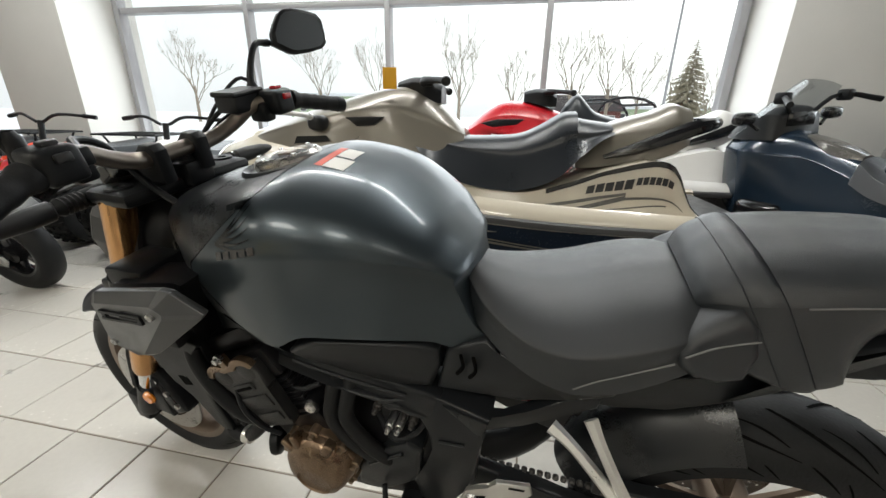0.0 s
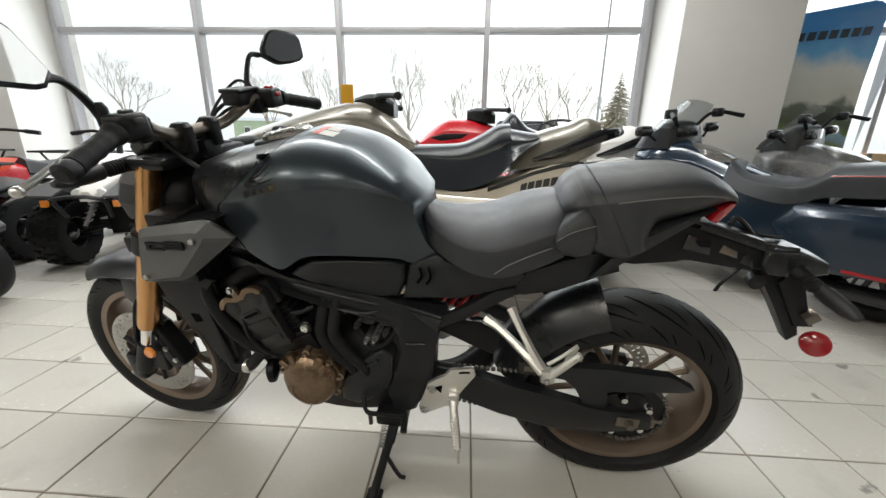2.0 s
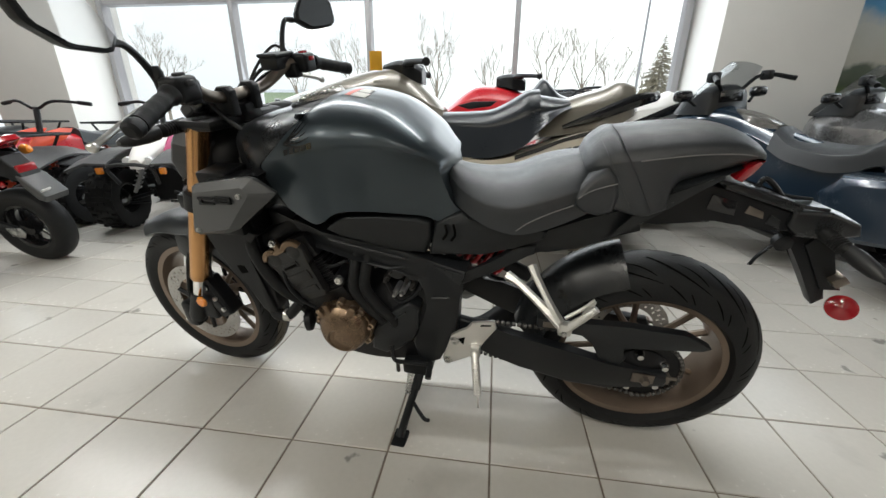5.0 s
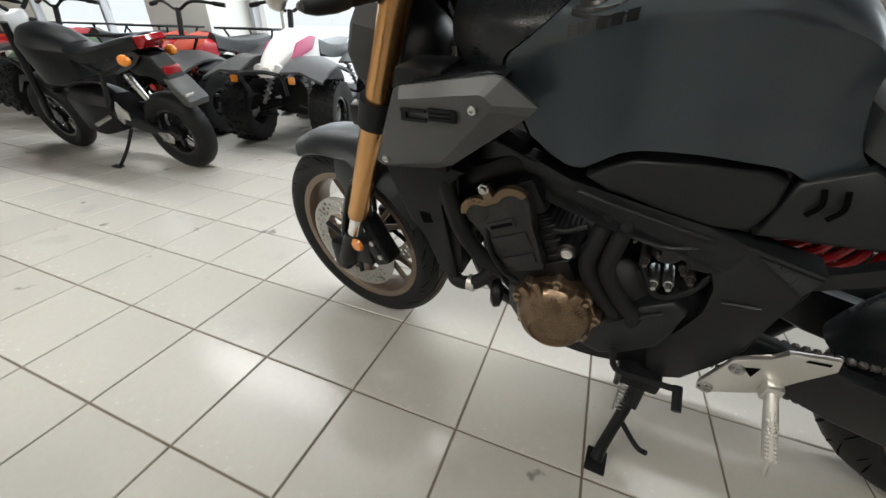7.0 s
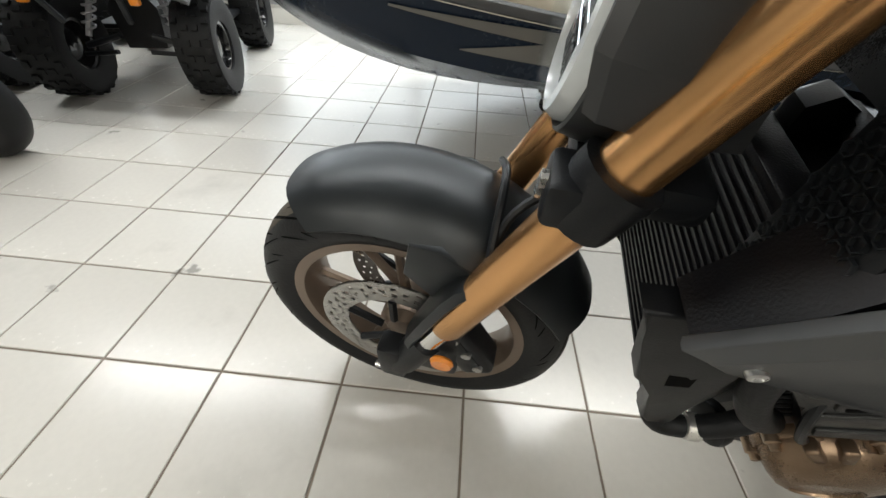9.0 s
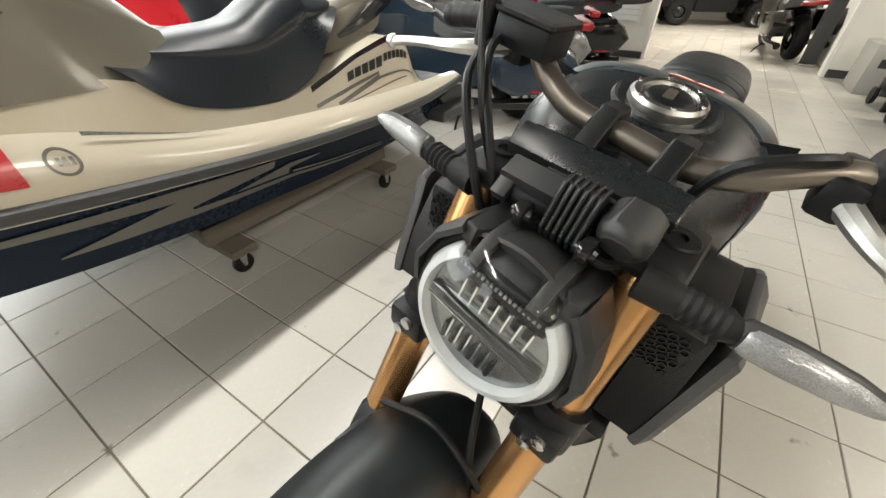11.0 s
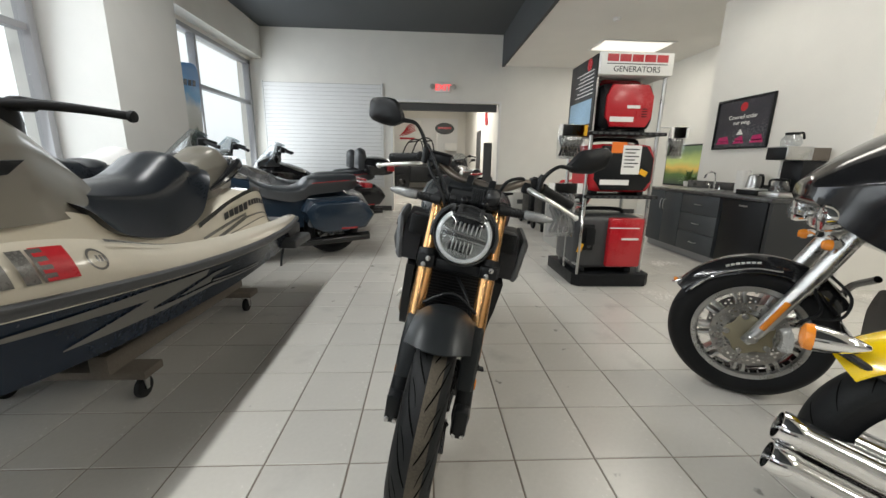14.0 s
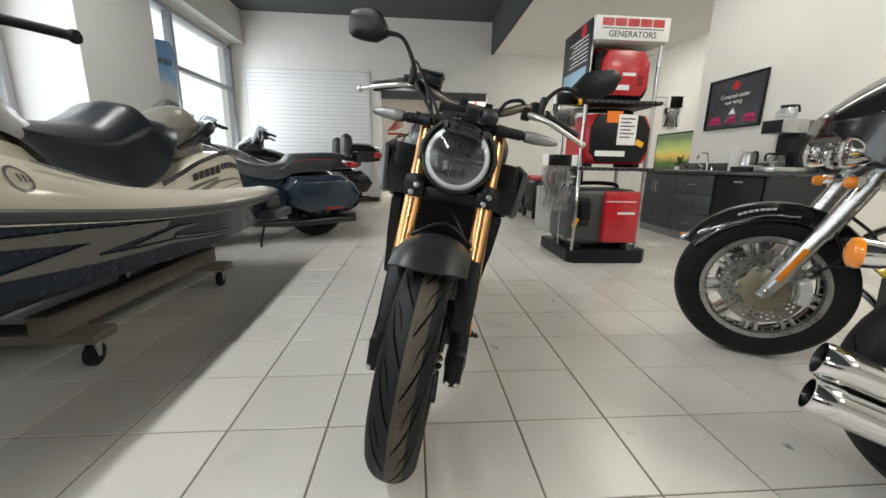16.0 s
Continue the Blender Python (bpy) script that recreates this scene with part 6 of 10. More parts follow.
        lathe(bm, [(0.0, s * 0.180), (0.0055, s * 0.180), (0.0065, s * 0.172), (0.0105, s * 0.170), (0.0115, s * 0.14)], 12, (cx + r * 1.02 * math.cos(radians(a)), 0, cz + r * 1.02 * math.sin(radians(a))))
        part("cover_bolt", bm, M_BOLTB, cov, "dull plated bolt")
bm = bm_new()
panel(bm, [(0.776, 0.375, 0.150), (0.740, 0.424, 0.152), (0.700, 0.462, 0.152), (0.650, 0.502, 0.150), (0.622, 0.480, 0.146), (0.630, 0.400, 0.146), (0.645, 0.360, 0.144), (0.700, 0.305, 0.142), (0.740, 0.284, 0.142), (0.785, 0.300, 0.144)], 1, 0.05, 0.010)
spc = part("sprocket_cover", bm, M_COVER, bike, "black front sprocket cover", angle=50)
bm = bm_new()
tube(bm, [(0.740, 0.1525, 0.405), (0.700, 0.1535, 0.438), (0.660, 0.1525, 0.470)], 0.004, 6, 3)
part("cover_rib", bm, M_COVER, spc)
for dx, dz in ((0.0, 0.0), (-0.034, 0.004)):
    bm = bm_new()
    tube(bm, [(0.790 + dx, 0.120, 0.640), (0.800 + dx, 0.140, 0.585 + dz), (0.804 + dx, 0.150, 0.532 + dz), (0.770 + dx, 0.152, 0.474 + dz), (0.738 + dx, 0.148, 0.438 + dz), (0.735 + dx, 0.130, 0.40)], 0.0155, 12, 5)
    part("breather_hose", bm, M_RUBBER, bike)
for x, y, z, r, m_ in ((0.668, 0.147, 0.527, 0.0042, M_STEEL), (0.690, 0.145, 0.520, 0.0040, M_STEEL), (0.640, 0.140, 0.545, 0.0042, M_CHAIN), (0.655, 0.138, 0.560, 0.0034, M_CHAIN), (0.715, 0.138, 0.560, 0.0040, M_CHAIN), (0.628, 0.140, 0.470, 0.0040, M_CHAIN), (0.700, 0.135, 0.585, 0.0034, M_CHAIN), (0.740, 0.130, 0.600, 0.0034, M_CHAIN)):
    bm = bm_new()
    lathe(bm, [(0.0, y + 0.004), (r, y + 0.004), (r * 1.15, y), (r * 1.5, y - 0.002), (r * 1.5, y - 0.012)], 10, (x, 0, z))
    lathe(bm, [(r * 1.9, y - 0.010), (r * 2.2, y - 0.012), (r * 2.2, y - 0.06)], 10, (x, 0, z))
    part("engine_bolt", bm, m_, bike)
# starter, wiring and castings between the spar and the crankcase
bm = bm_new()
lathe(bm, [(0.0, 0.128), (0.020, 0.128), (0.026, 0.120), (0.026, 0.04)], 20, (0.685, 0, 0.585))
part("throttle_body", bm, M_CASTING, bike)
bm = bm_new()
box(bm, 0.615, 0.655, 0.09, 0.132, 0.565, 0.600, 0.006)
part("wiring_plug", bm, M_CASTING, bike)
for line in ([(0.760, 0.12, 0.62), (0.70, 0.138, 0.605), (0.640, 0.130, 0.615), (0.60, 0.11, 0.61)], [(0.72, 0.12, 0.55), (0.68, 0.142, 0.50), (0.635, 0.135, 0.52), (0.61, 0.12, 0.56)], [(0.90, 0.14, 0.60), (0.86, 0.15, 0.60), (0.82, 0.14, 0.615)], [(1.00, 0.165, 0.62), (0.985, 0.186, 0.55), (0.955, 0.186, 0.50), (0.925, 0.175, 0.47)]):
    part("harness", tube(bm_new(), line, 0.0055, 8, 5), M_BLACK, bike)
bm = bm_new()
lathe(bm, [(0, 0.160), (0.0050, 0.160), (0.0056, 0.164), (0.010, 0.164), (0.0115, 0.160), (0.0115, 0.15)], 16, (0.843, 0, 0.560))
part("mount_bolt", bm, M_ALU, bike, "bright hollow engine mount bolt")
bm = bm_new()
lathe(bm, [(0.0, 0.1585), (0.015, 0.1585), (0.018, 0.155), (0.021, 0.10)], 18, (0.843, 0, 0.560))
part("mount_boss", bm, M_ENGINE, bike)
bm = bm_new()
lathe(bm, [(0.0, 0.012), (0.020, 0.012), (0.033, 0.006), (0.035, 0.0), (0.033, -0.010), (0.018, -0.016), (0.0, -0.020)], 24, (0, 0, 0), "x", m=Matrix.Translation((0.982, 0.145, 0.385)) @ Matrix.Rotation(radians(20), 4, "Z"))
part("horn", bm, M_BLACK, bike, "small black horn")
for q in (-0.12, -0.04, 0.04, 0.12):
    bm = bm_new()
    tube(bm, [(1.00, q, 0.60), (1.050, q * 0.95, 0.52), (1.03, q * 0.8 - 0.02, 0.36), (0.96, q * 0.5 - 0.04, 0.23), (0.80, -0.05 + q * 0.2, 0.18)], 0.017, 10, 5)
    part("exhaust_header", bm, M_BLACK, bike)
bm = bm_new()
tube(bm, [(0.82, -0.06, 0.18), (0.62, -0.08, 0.18), (0.46, -0.12, 0.20), (0.34, -0.18, 0.30)], [0.035, 0.05, 0.05, 0.045], 14, 4)
tube(bm, [(0.36, -0.175, 0.27), (0.26, -0.20, 0.34), (0.16, -0.205, 0.37)], [0.045, 0.055, 0.048], 16, 3)
part("exhaust", bm, M_BLACK, bike, "black exhaust collector and short silencer")

# swingarm, chain and sprocket
for s in (-1, 1):
    bm = bm_new()
    prism(bm, [(0.56, 0.455), (0.47, 0.440), (0.415, 0.418), (0.36, 0.410), (0.206, 0.378), (0.105, 0.352), (0.04, 0.345), (-0.045, 0.340), (-0.060, 0.318), (-0.050, 0.292), (0.02, 0.280), (0.10, 0.262), (0.194, 0.255), (0.34, 0.288), (0.42, 0.325), (0.56, 0.385)], s * 0.098, s * 0.126, 0.010, seg=3)
    sa = part("swingarm", bm, M_FRAMEB, bike, "black steel swingarm")
    bm = bm_new()
    lathe(bm, [(0.0, s * 0.146), (0.010, s * 0.146), (0.013, s * 0.140), (0.013, s * 0.126)], 6, (RA[0] - 0.006, 0, RA[1]))
    box(bm, RA[0] - 0.030, RA[0] + 0.026, s * 0.126, s * 0.131, RA[1] - 0.016, RA[1] + 0.016, 0.003)
    part("axle_nut", bm, M_BAR, sa, "plated axle nut on its washer")
    bm = bm_new()
    box(bm, RA[0] - 0.070, RA[0] - 0.058, s * 0.104, s * 0.126, RA[1] - 0.014, RA[1] + 0.014, 0.003)
    tube(bm, [(RA[0] - 0.058, s * 0.115, RA[1]), (RA[0] - 0.088, s * 0.115, RA[1])], 0.005, 8, 1)
    part("chain_adjuster", bm, M_BAR, sa, "plated chain adjuster")
bm = bm_new()
panel(bm, [(0.300, 0.478, 0.120), (0.214, 0.475, 0.120), (0.072, 0.480, 0.118), (-0.066, 0.472, 0.116), (-0.128, 0.436, 0.114), (-0.110, 0.424, 0.114), (-0.008, 0.416, 0.116), (0.080, 0.412, 0.118), (0.062, 0.372, 0.120), (0.080, 0.330, 0.120), (0.130, 0.360, 0.120), (0.150, 0.415, 0.120), (0.180, 0.440, 0.120), (0.300, 0.445, 0.120)], 1, 0.024, 0.004)
part("chain_guard", bm, M_COVER, bike, "black plastic chain guard", angle=50)
bm = bm_new()
box(bm, 0.215, 0.285, 0.1205, 0.1225, 0.452, 0.470, 0.0008)
part("warning_plate", bm, M_BAR, bike, "small bare metal sticker plate")
bm = bm_new()
n = 120
ring = []
for k in range(n):
    a = 2 * math.pi * k / n
    rr = 0.104 if k % 3 else 0.098
    ring.append((rr * math.cos(a), rr * math.sin(a)))
prism(bm, [(RA[0] + a, RA[1] + b) for a, b in ring], 0.086, 0.092)
lathe(bm, [(0.0, 0.112), (0.03, 0.112), (0.05, 0.104), (0.072, 0.096), (0.075, 0.085)], 28, (RA[0], 0, RA[1]))
sp = part("rear_sprocket", bm, M_ENGINE, bike, "dark rear sprocket")
for k in range(5):
    a = radians(72 * k + 78)
    bm = bm_new()
    lathe(bm, [(0.0, 0.116), (0.008, 0.116), (0.010, 0.110), (0.014, 0.104), (0.014, 0.09)], 10, (RA[0] + 0.062 * math.cos(a), 0, RA[1] + 0.062 * math.sin(a)))
    part("sprocket_nut", bm, M_CHROME, sp)
bm = bm_new()
for k in range(44):
    for z0, z1, x0, x1 in ((RA[1] + 0.104, 0.425, -0.01, 0.66), (RA[1] - 0.104, 0.335, -0.01, 0.66)):
        t = k / 44
        x, z = x0 + (x1 - x0) * t, z0 + (z1 - z0) * t
        box(bm, x, x + 0.012, 0.088, 0.100, z - 0.0055, z + 0.0055, 0.003, 1)
for k in range(24):
    a = radians(92 + 176 * k / 23)
    x, z = RA[0] + 0.106 * math.cos(a), RA[1] + 0.106 * math.sin(a)
    box(bm, -0.006, 0.006, 0.088, 0.100, -0.0055, 0.0055, 0.003, 1, m=Matrix.Translation((x, 0, z)) @ Matrix.Rotation(-a + math.pi / 2, 4, "Y"))
tagged(part("drive_chain", bm, M_CHAIN, bike, "oiled dark drive chain"), kind="stuff")
bm = bm_new()
polar_plate(bm, 0.075, 0.118, RA, -0.085, 0.004, 5, 70)
part("rear_brake_disc", bm, M_DISC, bike, "drilled rear brake disc", angle=0)

# shock
bm = bm_new()
pts = []
for k in range(73):
    t = k / 72
    a = 2 * math.pi * 6 * t
    c = Vector((0.405, 0.005, 0.570)).lerp(Vector((0.530, 0.005, 0.630)), t)
    pts.append(c + Vector((-0.43 * 0.036 * math.cos(a), 0.036 * math.sin(a), 0.90 * 0.036 * math.cos(a))))
tube(bm, pts, 0.0075, 7, 1)
part("shock_spring", bm, M_RED, bike, "red coil spring")
bm = bm_new()
tube(bm, [(0.33, 0.005, 0.535), (0.58, 0.005, 0.655)], 0.021, 12, 1)
part("shock_body", bm, M_BLACK, bike)

# foot pegs and brackets
for s in (-1, 1):
    bm = bm_new()
    prism(bm, [(0.552, 0.300), (0.556, 0.322), (0.540, 0.372), (0.530, 0.412), (0.508, 0.428), (0.484, 0.440), (0.472, 0.466), (0.411, 0.480), (0.405, 0.455), (0.436, 0.405), (0.455, 0.374), (0.466, 0.346), (0.480, 0.338), (0.520, 0.312), (0.535, 0.300)], s * 0.148, s * 0.158, 0.003)
    pb = part("peg_bracket", bm, M_ALU, bike, "cast aluminium foot peg bracket")
    # bracket openings are not cut, black plates give their shade
    for q in ([(0.512, 0.402), (0.490, 0.412), (0.494, 0.384)], [(0.448, 0.4585), (0.420, 0.463), (0.419, 0.4685), (0.447, 0.464)]):
        bm = bm_new()
        prism(bm, q, s * 0.1575, s * 0.1592)
        part("bracket_slot", bm, M_GROOVE, pb)
    for bx, bz in ((0.518, 0.394), (0.541, 0.316)):
        bm = bm_new()
        lathe(bm, [(0, s * 0.161), (0.004, s * 0.161), (0.005, s * 0.165), (0.010, s * 0.165), (0.013, s * 0.158)], 14, (bx, 0, bz))
        part("bracket_bolt", bm, M_STEEL, pb)
    bm = bm_new()
    box(bm, 0.446, 0.474, s * 0.165 - 0.012, s * 0.165 + 0.012, 0.352, 0.392, 0.006)
    tube(bm, [(0.461, s * 0.170, 0.375), (0.452, s * 0.205, 0.340), (0.440, s * 0.248, 0.295)], [0.010, 0.0115, 0.0105], 12, 3)
    tube(bm, [(0.440, s * 0.248, 0.295), (0.436, s * 0.262, 0.262)], 0.0038, 6, 1)
    fp = part("foot_peg", bm, M_ALU, pb, "knurled aluminium foot peg")
    for k in range(10):
        t = k / 9
        for e in (-1, 1):
            bm = bm_new()
            bmesh.ops.create_icosphere(bm, subdivisions=1, radius=0.0042, matrix=Matrix.Translation((0.4535 - 0.012 * t + e * 0.006, s * (0.205 + 0.042 * t + 0.007), 0.344 - 0.044 * t + 0.004)))
            part("knurl", bm, M_ALU, fp)
    bm = bm_new()
    tube(bm, [(0.388, s * 0.112, 0.602), (0.350, s * 0.135, 0.590), (0.285, s * 0.182, 0.556), (0.252, s * 0.202, 0.535)], [0.0135, 0.010, 0.011, 0.014], 6, 4)
    tube(bm, [(0.329, s * 0.110, 0.636), (0.312, s * 0.135, 0.612), (0.278, s * 0.178, 0.570), (0.250, s * 0.204, 0.535)], [0.0125, 0.010, 0.010, 0.013], 6, 4)
    box(bm, 0.226, 0.258, s * 0.206 - 0.011, s * 0.206 + 0.011, 0.512, 0.548, 0.006)
    pp = part("pillion_peg_bracket", bm, M_ALU, bike, "forked bare aluminium pillion peg bracket", angle=40)
    bm = bm_new()
    tube(bm, [(0.238, s * 0.208, 0.532), (0.210, s * 0.210, 0.566), (0.182, s * 0.210, 0.600)], [0.011, 0.0095, 0.0085], 10, 3)
    ppeg = part("pillion_peg", bm, M_ALU, pp, "knurled aluminium pillion peg")
    for k in range(8):
        bm = bm_new()
        bmesh.ops.create_icosphere(bm, subdivisions=1, radius=0.0042, matrix=Matrix.Translation((0.222 - 0.0055 * k, s * 0.2165, 0.554 + 0.0066 * k)))
        part("knurl", bm, M_ALU, ppeg)
    bm = bm_new()
    tube(bm, [(0.244, s * 0.200, 0.556), (0.205, s * 0.198, 0.592), (0.188, s * 0.198, 0.614), (0.192, s * 0.198, 0.596), (0.206, s * 0.198, 0.572)], 0.0045, 8, 3)
    part("heel_stop", bm, M_ALU, pp)
    bm = bm_new()
    lathe(bm, [(0, s * 0.222), (0.006, s * 0.222), (0.008, s * 0.216)], 12, (0.244, 0, 0.522))
    part("bracket_bolt", bm, M_STEEL, pp)

# gear lever and side stand
bm = bm_new()
tube(bm, [(0.715, 0.150, 0.330), (0.700, 0.176, 0.300), (0.650, 0.184, 0.308), (0.590, 0.188, 0.316)], 0.0065, 8, 4)
tube(bm, [(0.588, 0.180, 0.316), (0.585, 0.225, 0.300)], 0.009, 10, 1)
part("gear_lever", bm, M_BLACK, bike)
bm = bm_new()
tube(bm, [(0.690, 0.178, 0.300), (0.690, 0.182, 0.262)], 0.006, 8, 1)
part("lever_link", bm, M_CHAIN, bike)
bm = bm_new()
box(bm, 0.600, 0.690, 0.080, 0.150, 0.215, 0.262, 0.008)
tube(bm, [(0.635, 0.115, 0.235), (0.650, 0.170, 0.170), (0.672, 0.235, 0.085), (0.678, 0.262, 0.058)], [0.016, 0.013, 0.0125, 0.014], 12, 4)
box(bm, 0.655, 0.700, 0.235, 0.295, 0.046, 0.0585, 0.004, m=None)
tube(bm, [(0.655, 0.19, 0.145), (0.61, 0.225, 0.118), (0.59, 0.235, 0.125)], 0.006, 8, 3)
tube(bm, [(0.63, 0.13, 0.23), (0.64, 0.175, 0.18)], 0.010, 8, 1)
part("side_stand", bm, M_BLACK, bike, "black side stand, folded out")
bm = bm_new()
pts = []
for k in range(61):
    t = k / 60
    a = 2 * math.pi * 10 * t
    c = Vector((0.665, 0.13, 0.235)).lerp(Vector((0.668, 0.185, 0.165)), t)
    pts.append(c + Vector((0.009 * math.cos(a), 0.009 * math.sin(a) * 0.6, 0.009 * math.sin(a) * 0.6)))
tube(bm, pts, 0.0022, 5, 1)
part("stand_spring", bm, M_STEEL, bike)

# ---- personal watercraft on wheeled dollies ----
# along, half width, keel, chine, rail, gunwale top, footwell, tunnel top, tunnel half width
SKI = [(-1.62, 0.50, 0.36, 0.41, 0.600, 0.630, 0.575, 0.575, 0.36), (-1.45, 0.53, 0.31, 0.395, 0.590, 0.642, 0.56, 0.575, 0.38), (-1.29, 0.553, 0.282, 0.389, 0.586, 0.648, 0.53, 0.66, 0.39), (-1.15, 0.57, 0.26, 0.385, 0.582, 0.652, 0.50, 0.86, 0.40),
       (-0.90, 0.585, 0.245, 0.381, 0.583, 0.660, 0.49, 0.82, 0.345), (-0.70, 0.595, 0.235, 0.378, 0.587, 0.668, 0.49, 0.745, 0.30), (-0.44, 0.60, 0.228, 0.379, 0.598, 0.680, 0.49, 0.675, 0.275), (-0.14, 0.60, 0.225, 0.391, 0.618, 0.705, 0.52, 0.735, 0.275),
       (0.10, 0.60, 0.225, 0.405, 0.640, 0.742, 0.56, 0.86, 0.29), (0.45, 0.592, 0.235, 0.435, 0.680, 0.838, 0.72, 0.92, 0.29), (0.80, 0.555, 0.275, 0.485, 0.722, 0.866, 0.87, 0.98, 0.26), (1.15, 0.44, 0.37, 0.57, 0.752, 0.850, 0.90, 0.97, 0.20), (1.42, 0.24, 0.51, 0.65, 0.762, 0.805, 0.84, 0.87, 0.11), (1.58, 0.05, 0.66, 0.70, 0.752, 0.765, 0.775, 0.785, 0.02)]
SKI_LINE = [tuple(q) for q in smooth_line(SKI, 6)]


def ski_row(x):
    for a, b in zip(SKI_LINE, SKI_LINE[1:]):
        if a[0] <= x <= b[0]:
            u = (x - a[0]) / max(1e-6, b[0] - a[0])
            return tuple(p + (q - p) * u for p, q in zip(a, b))
    return SKI_LINE[-1] if x > 0 else SKI_LINE[0]


def ski_side(x, t, zone, off=0.0015, s=1):
    """A place on the hull side (t: chine to rail) or on the gunwale (t: rail to its top)."""
    r = ski_row(x)
    if zone == "tunnel":
        return Vector((x, s * (r[8] + 0.02 * (1 - t) + off), (r[6] + r[7]) / 2 + 0.02 + ((r[7] - r[6]) / 2 - 0.02) * t))
    if zone == "hull":
        w = r[1] * (0.84 + 0.16 * t - 0.02 * math.sin(math.pi * t))
        return Vector((x, s * (w + off), r[3] + (r[4] - 0.022 - r[3]) * t))
    w = r[1] * (0.99 - 0.10 * t * t)
    return Vector((x, s * (w + off * 1.5), r[4] + 0.010 + (r[5] - r[4] - 0.010) * t + off * 0.6))


def ski_decal(bm, zone, xs, lo, hi, s=1, skew=0.0, off=0.007):
    """A strip between two lines of t over x."""
    n = 14
    rows = []
    for k in range(n + 1):
        u = k / n
        x = xs[0] + (xs[1] - xs[0]) * u
        t0, t1 = lo[0] + (lo[1] - lo[0]) * u, hi[0] + (hi[1] - hi[0]) * u
        rows.append([bm.verts.new(ski_side(x + skew * (t0 + (t1 - t0) * q / 4), t0 + (t1 - t0) * q / 4, zone, off, s)) for q in range(5)])
    for a, b in zip(rows, rows[1:]):
        for q in range(4):
            bm.faces.new((a[q], a[q + 1], b[q + 1], b[q]))


def watercraft(m, hullm, deckm, hoodm, label, full):
    w = thing("personal_watercraft", m, label, "jet ski")
    bm = bm_new()
    rings = []
    for r in SKI_LINE:
        half = [(0.0, r[2]), (r[1] * 0.45, r[2] * 0.45 + r[3] * 0.55)] + [(ski_side(r[0], t, "hull", 0).y, ski_side(r[0], t, "hull", 0).z) for t in (0.0, 0.33, 0.66, 1.0)]
        rings.append([Vector((r[0], y, z)) for y, z in half] + [Vector((r[0], -y, z)) for y, z in reversed(half[1:])])
    ring_faces(bm, rings)
    hull = part("hull", bm, hullm, w, "glossy dark slate hull" if full else "", angle=50)
    bm = bm_new()
    rings = []
    for r in SKI_LINE:
        gun = [(ski_side(r[0], t, "gun", 0).y, ski_side(r[0], t, "gun", 0).z) for t in (0.0, 0.35, 0.7, 1.0)]
        top = [(r[1] * 0.80, r[5] * 0.75 + r[6] * 0.25), (max(r[1] * 0.72, r[8] + 0.08), r[6]), (r[8] + 0.05, r[6] + 0.03), (r[8] + 0.02, (r[6] + r[7]) / 2 + 0.02), (r[8], r[7]), (r[8] * 0.55, r[7] + 0.012), (0, r[7] + 0.02)]
        half = [(r[1] * 0.90, r[4] - 0.03)] + gun + top
        rings.append([Vector((r[0], y, z)) for y, z in half] + [Vector((r[0], -y, z)) for y, z in reversed(half[:-1])])
    ring_faces(bm, rings)
    deck = part("deck", bm, deckm, w, "glossy cream deck" if full else "", angle=50)
    bm = bm_new()
    for s in (-1, 1):
        rings = []
        for r in SKI_LINE[:-2]:
            c = Vector((r[0], s * r[1] * 1.0, r[4] - 0.008))
            rings.append([c + Vector((0, s * (0.020 * math.cos(a) if math.cos(a) > 0 else 0.03 * math.cos(a)), 0.021 * math.sin(a))) for a in (2 * math.pi * j / 10 for j in range(10))])
        ring_faces(bm, rings)
    part("rub_rail", bm, M_DKGREY, w, "dark grey rubber rub rail")
    # hood and console
    bm = bm_new()
    if full:
        loft_x(bm, [(1.36, 0.10, 0.90, 0.86, 0.16, 0.80), (1.10, 0.28, 1.00, 0.93, 0.34, 0.86), (0.80, 0.34, 1.10, 1.00, 0.385, 0.875), (0.50, 0.32, 1.19, 1.06, 0.355, 0.865), (0.28, 0.27, 1.235, 1.08, 0.325, 0.855), (0.14, 0.225, 1.215, 1.05, 0.290, 0.85), (0.0, 0.18, 1.110, 1.00, 0.25, 0.84), (-0.12, 0.13, 0.985, 0.965, 0.18, 0.90)], 4, 4)
    else:
        loft_x(bm, [(1.30, 0.10, 0.84, 0.81, 0.16, 0.78), (1.10, 0.26, 0.88, 0.85, 0.36, 0.80), (0.95, 0.32, 0.90, 0.87, 0.40, 0.80), (0.80, 0.32, 0.98, 0.92, 0.38, 0.76), (0.62, 0.27, 1.13, 1.02, 0.35, 0.74), (0.46, 0.235, 1.205, 1.05, 0.325, 0.74), (0.20, 0.20, 1.18, 1.02, 0.31, 0.76), (-0.05, 0.15, 1.10, 0.98, 0.27, 0.80)], 4, 4)
    part("hood", bm, hoodm, w, "taupe metallic hood" if full else "glossy red hood", angle=50)
    bm = bm_new()
    for s in (-1, 1):
        prism(bm, [(0.66, 1.02), (0.52, 1.055), (0.30, 1.06), (0.36, 1.015), (0.55, 0.99)], s * 0.300, s * 0.325, 0.006)
    part("vent_trim", bm, M_BLACK, w)
    # seat: saddle, raised back, rear cowl
    bm = bm_new()
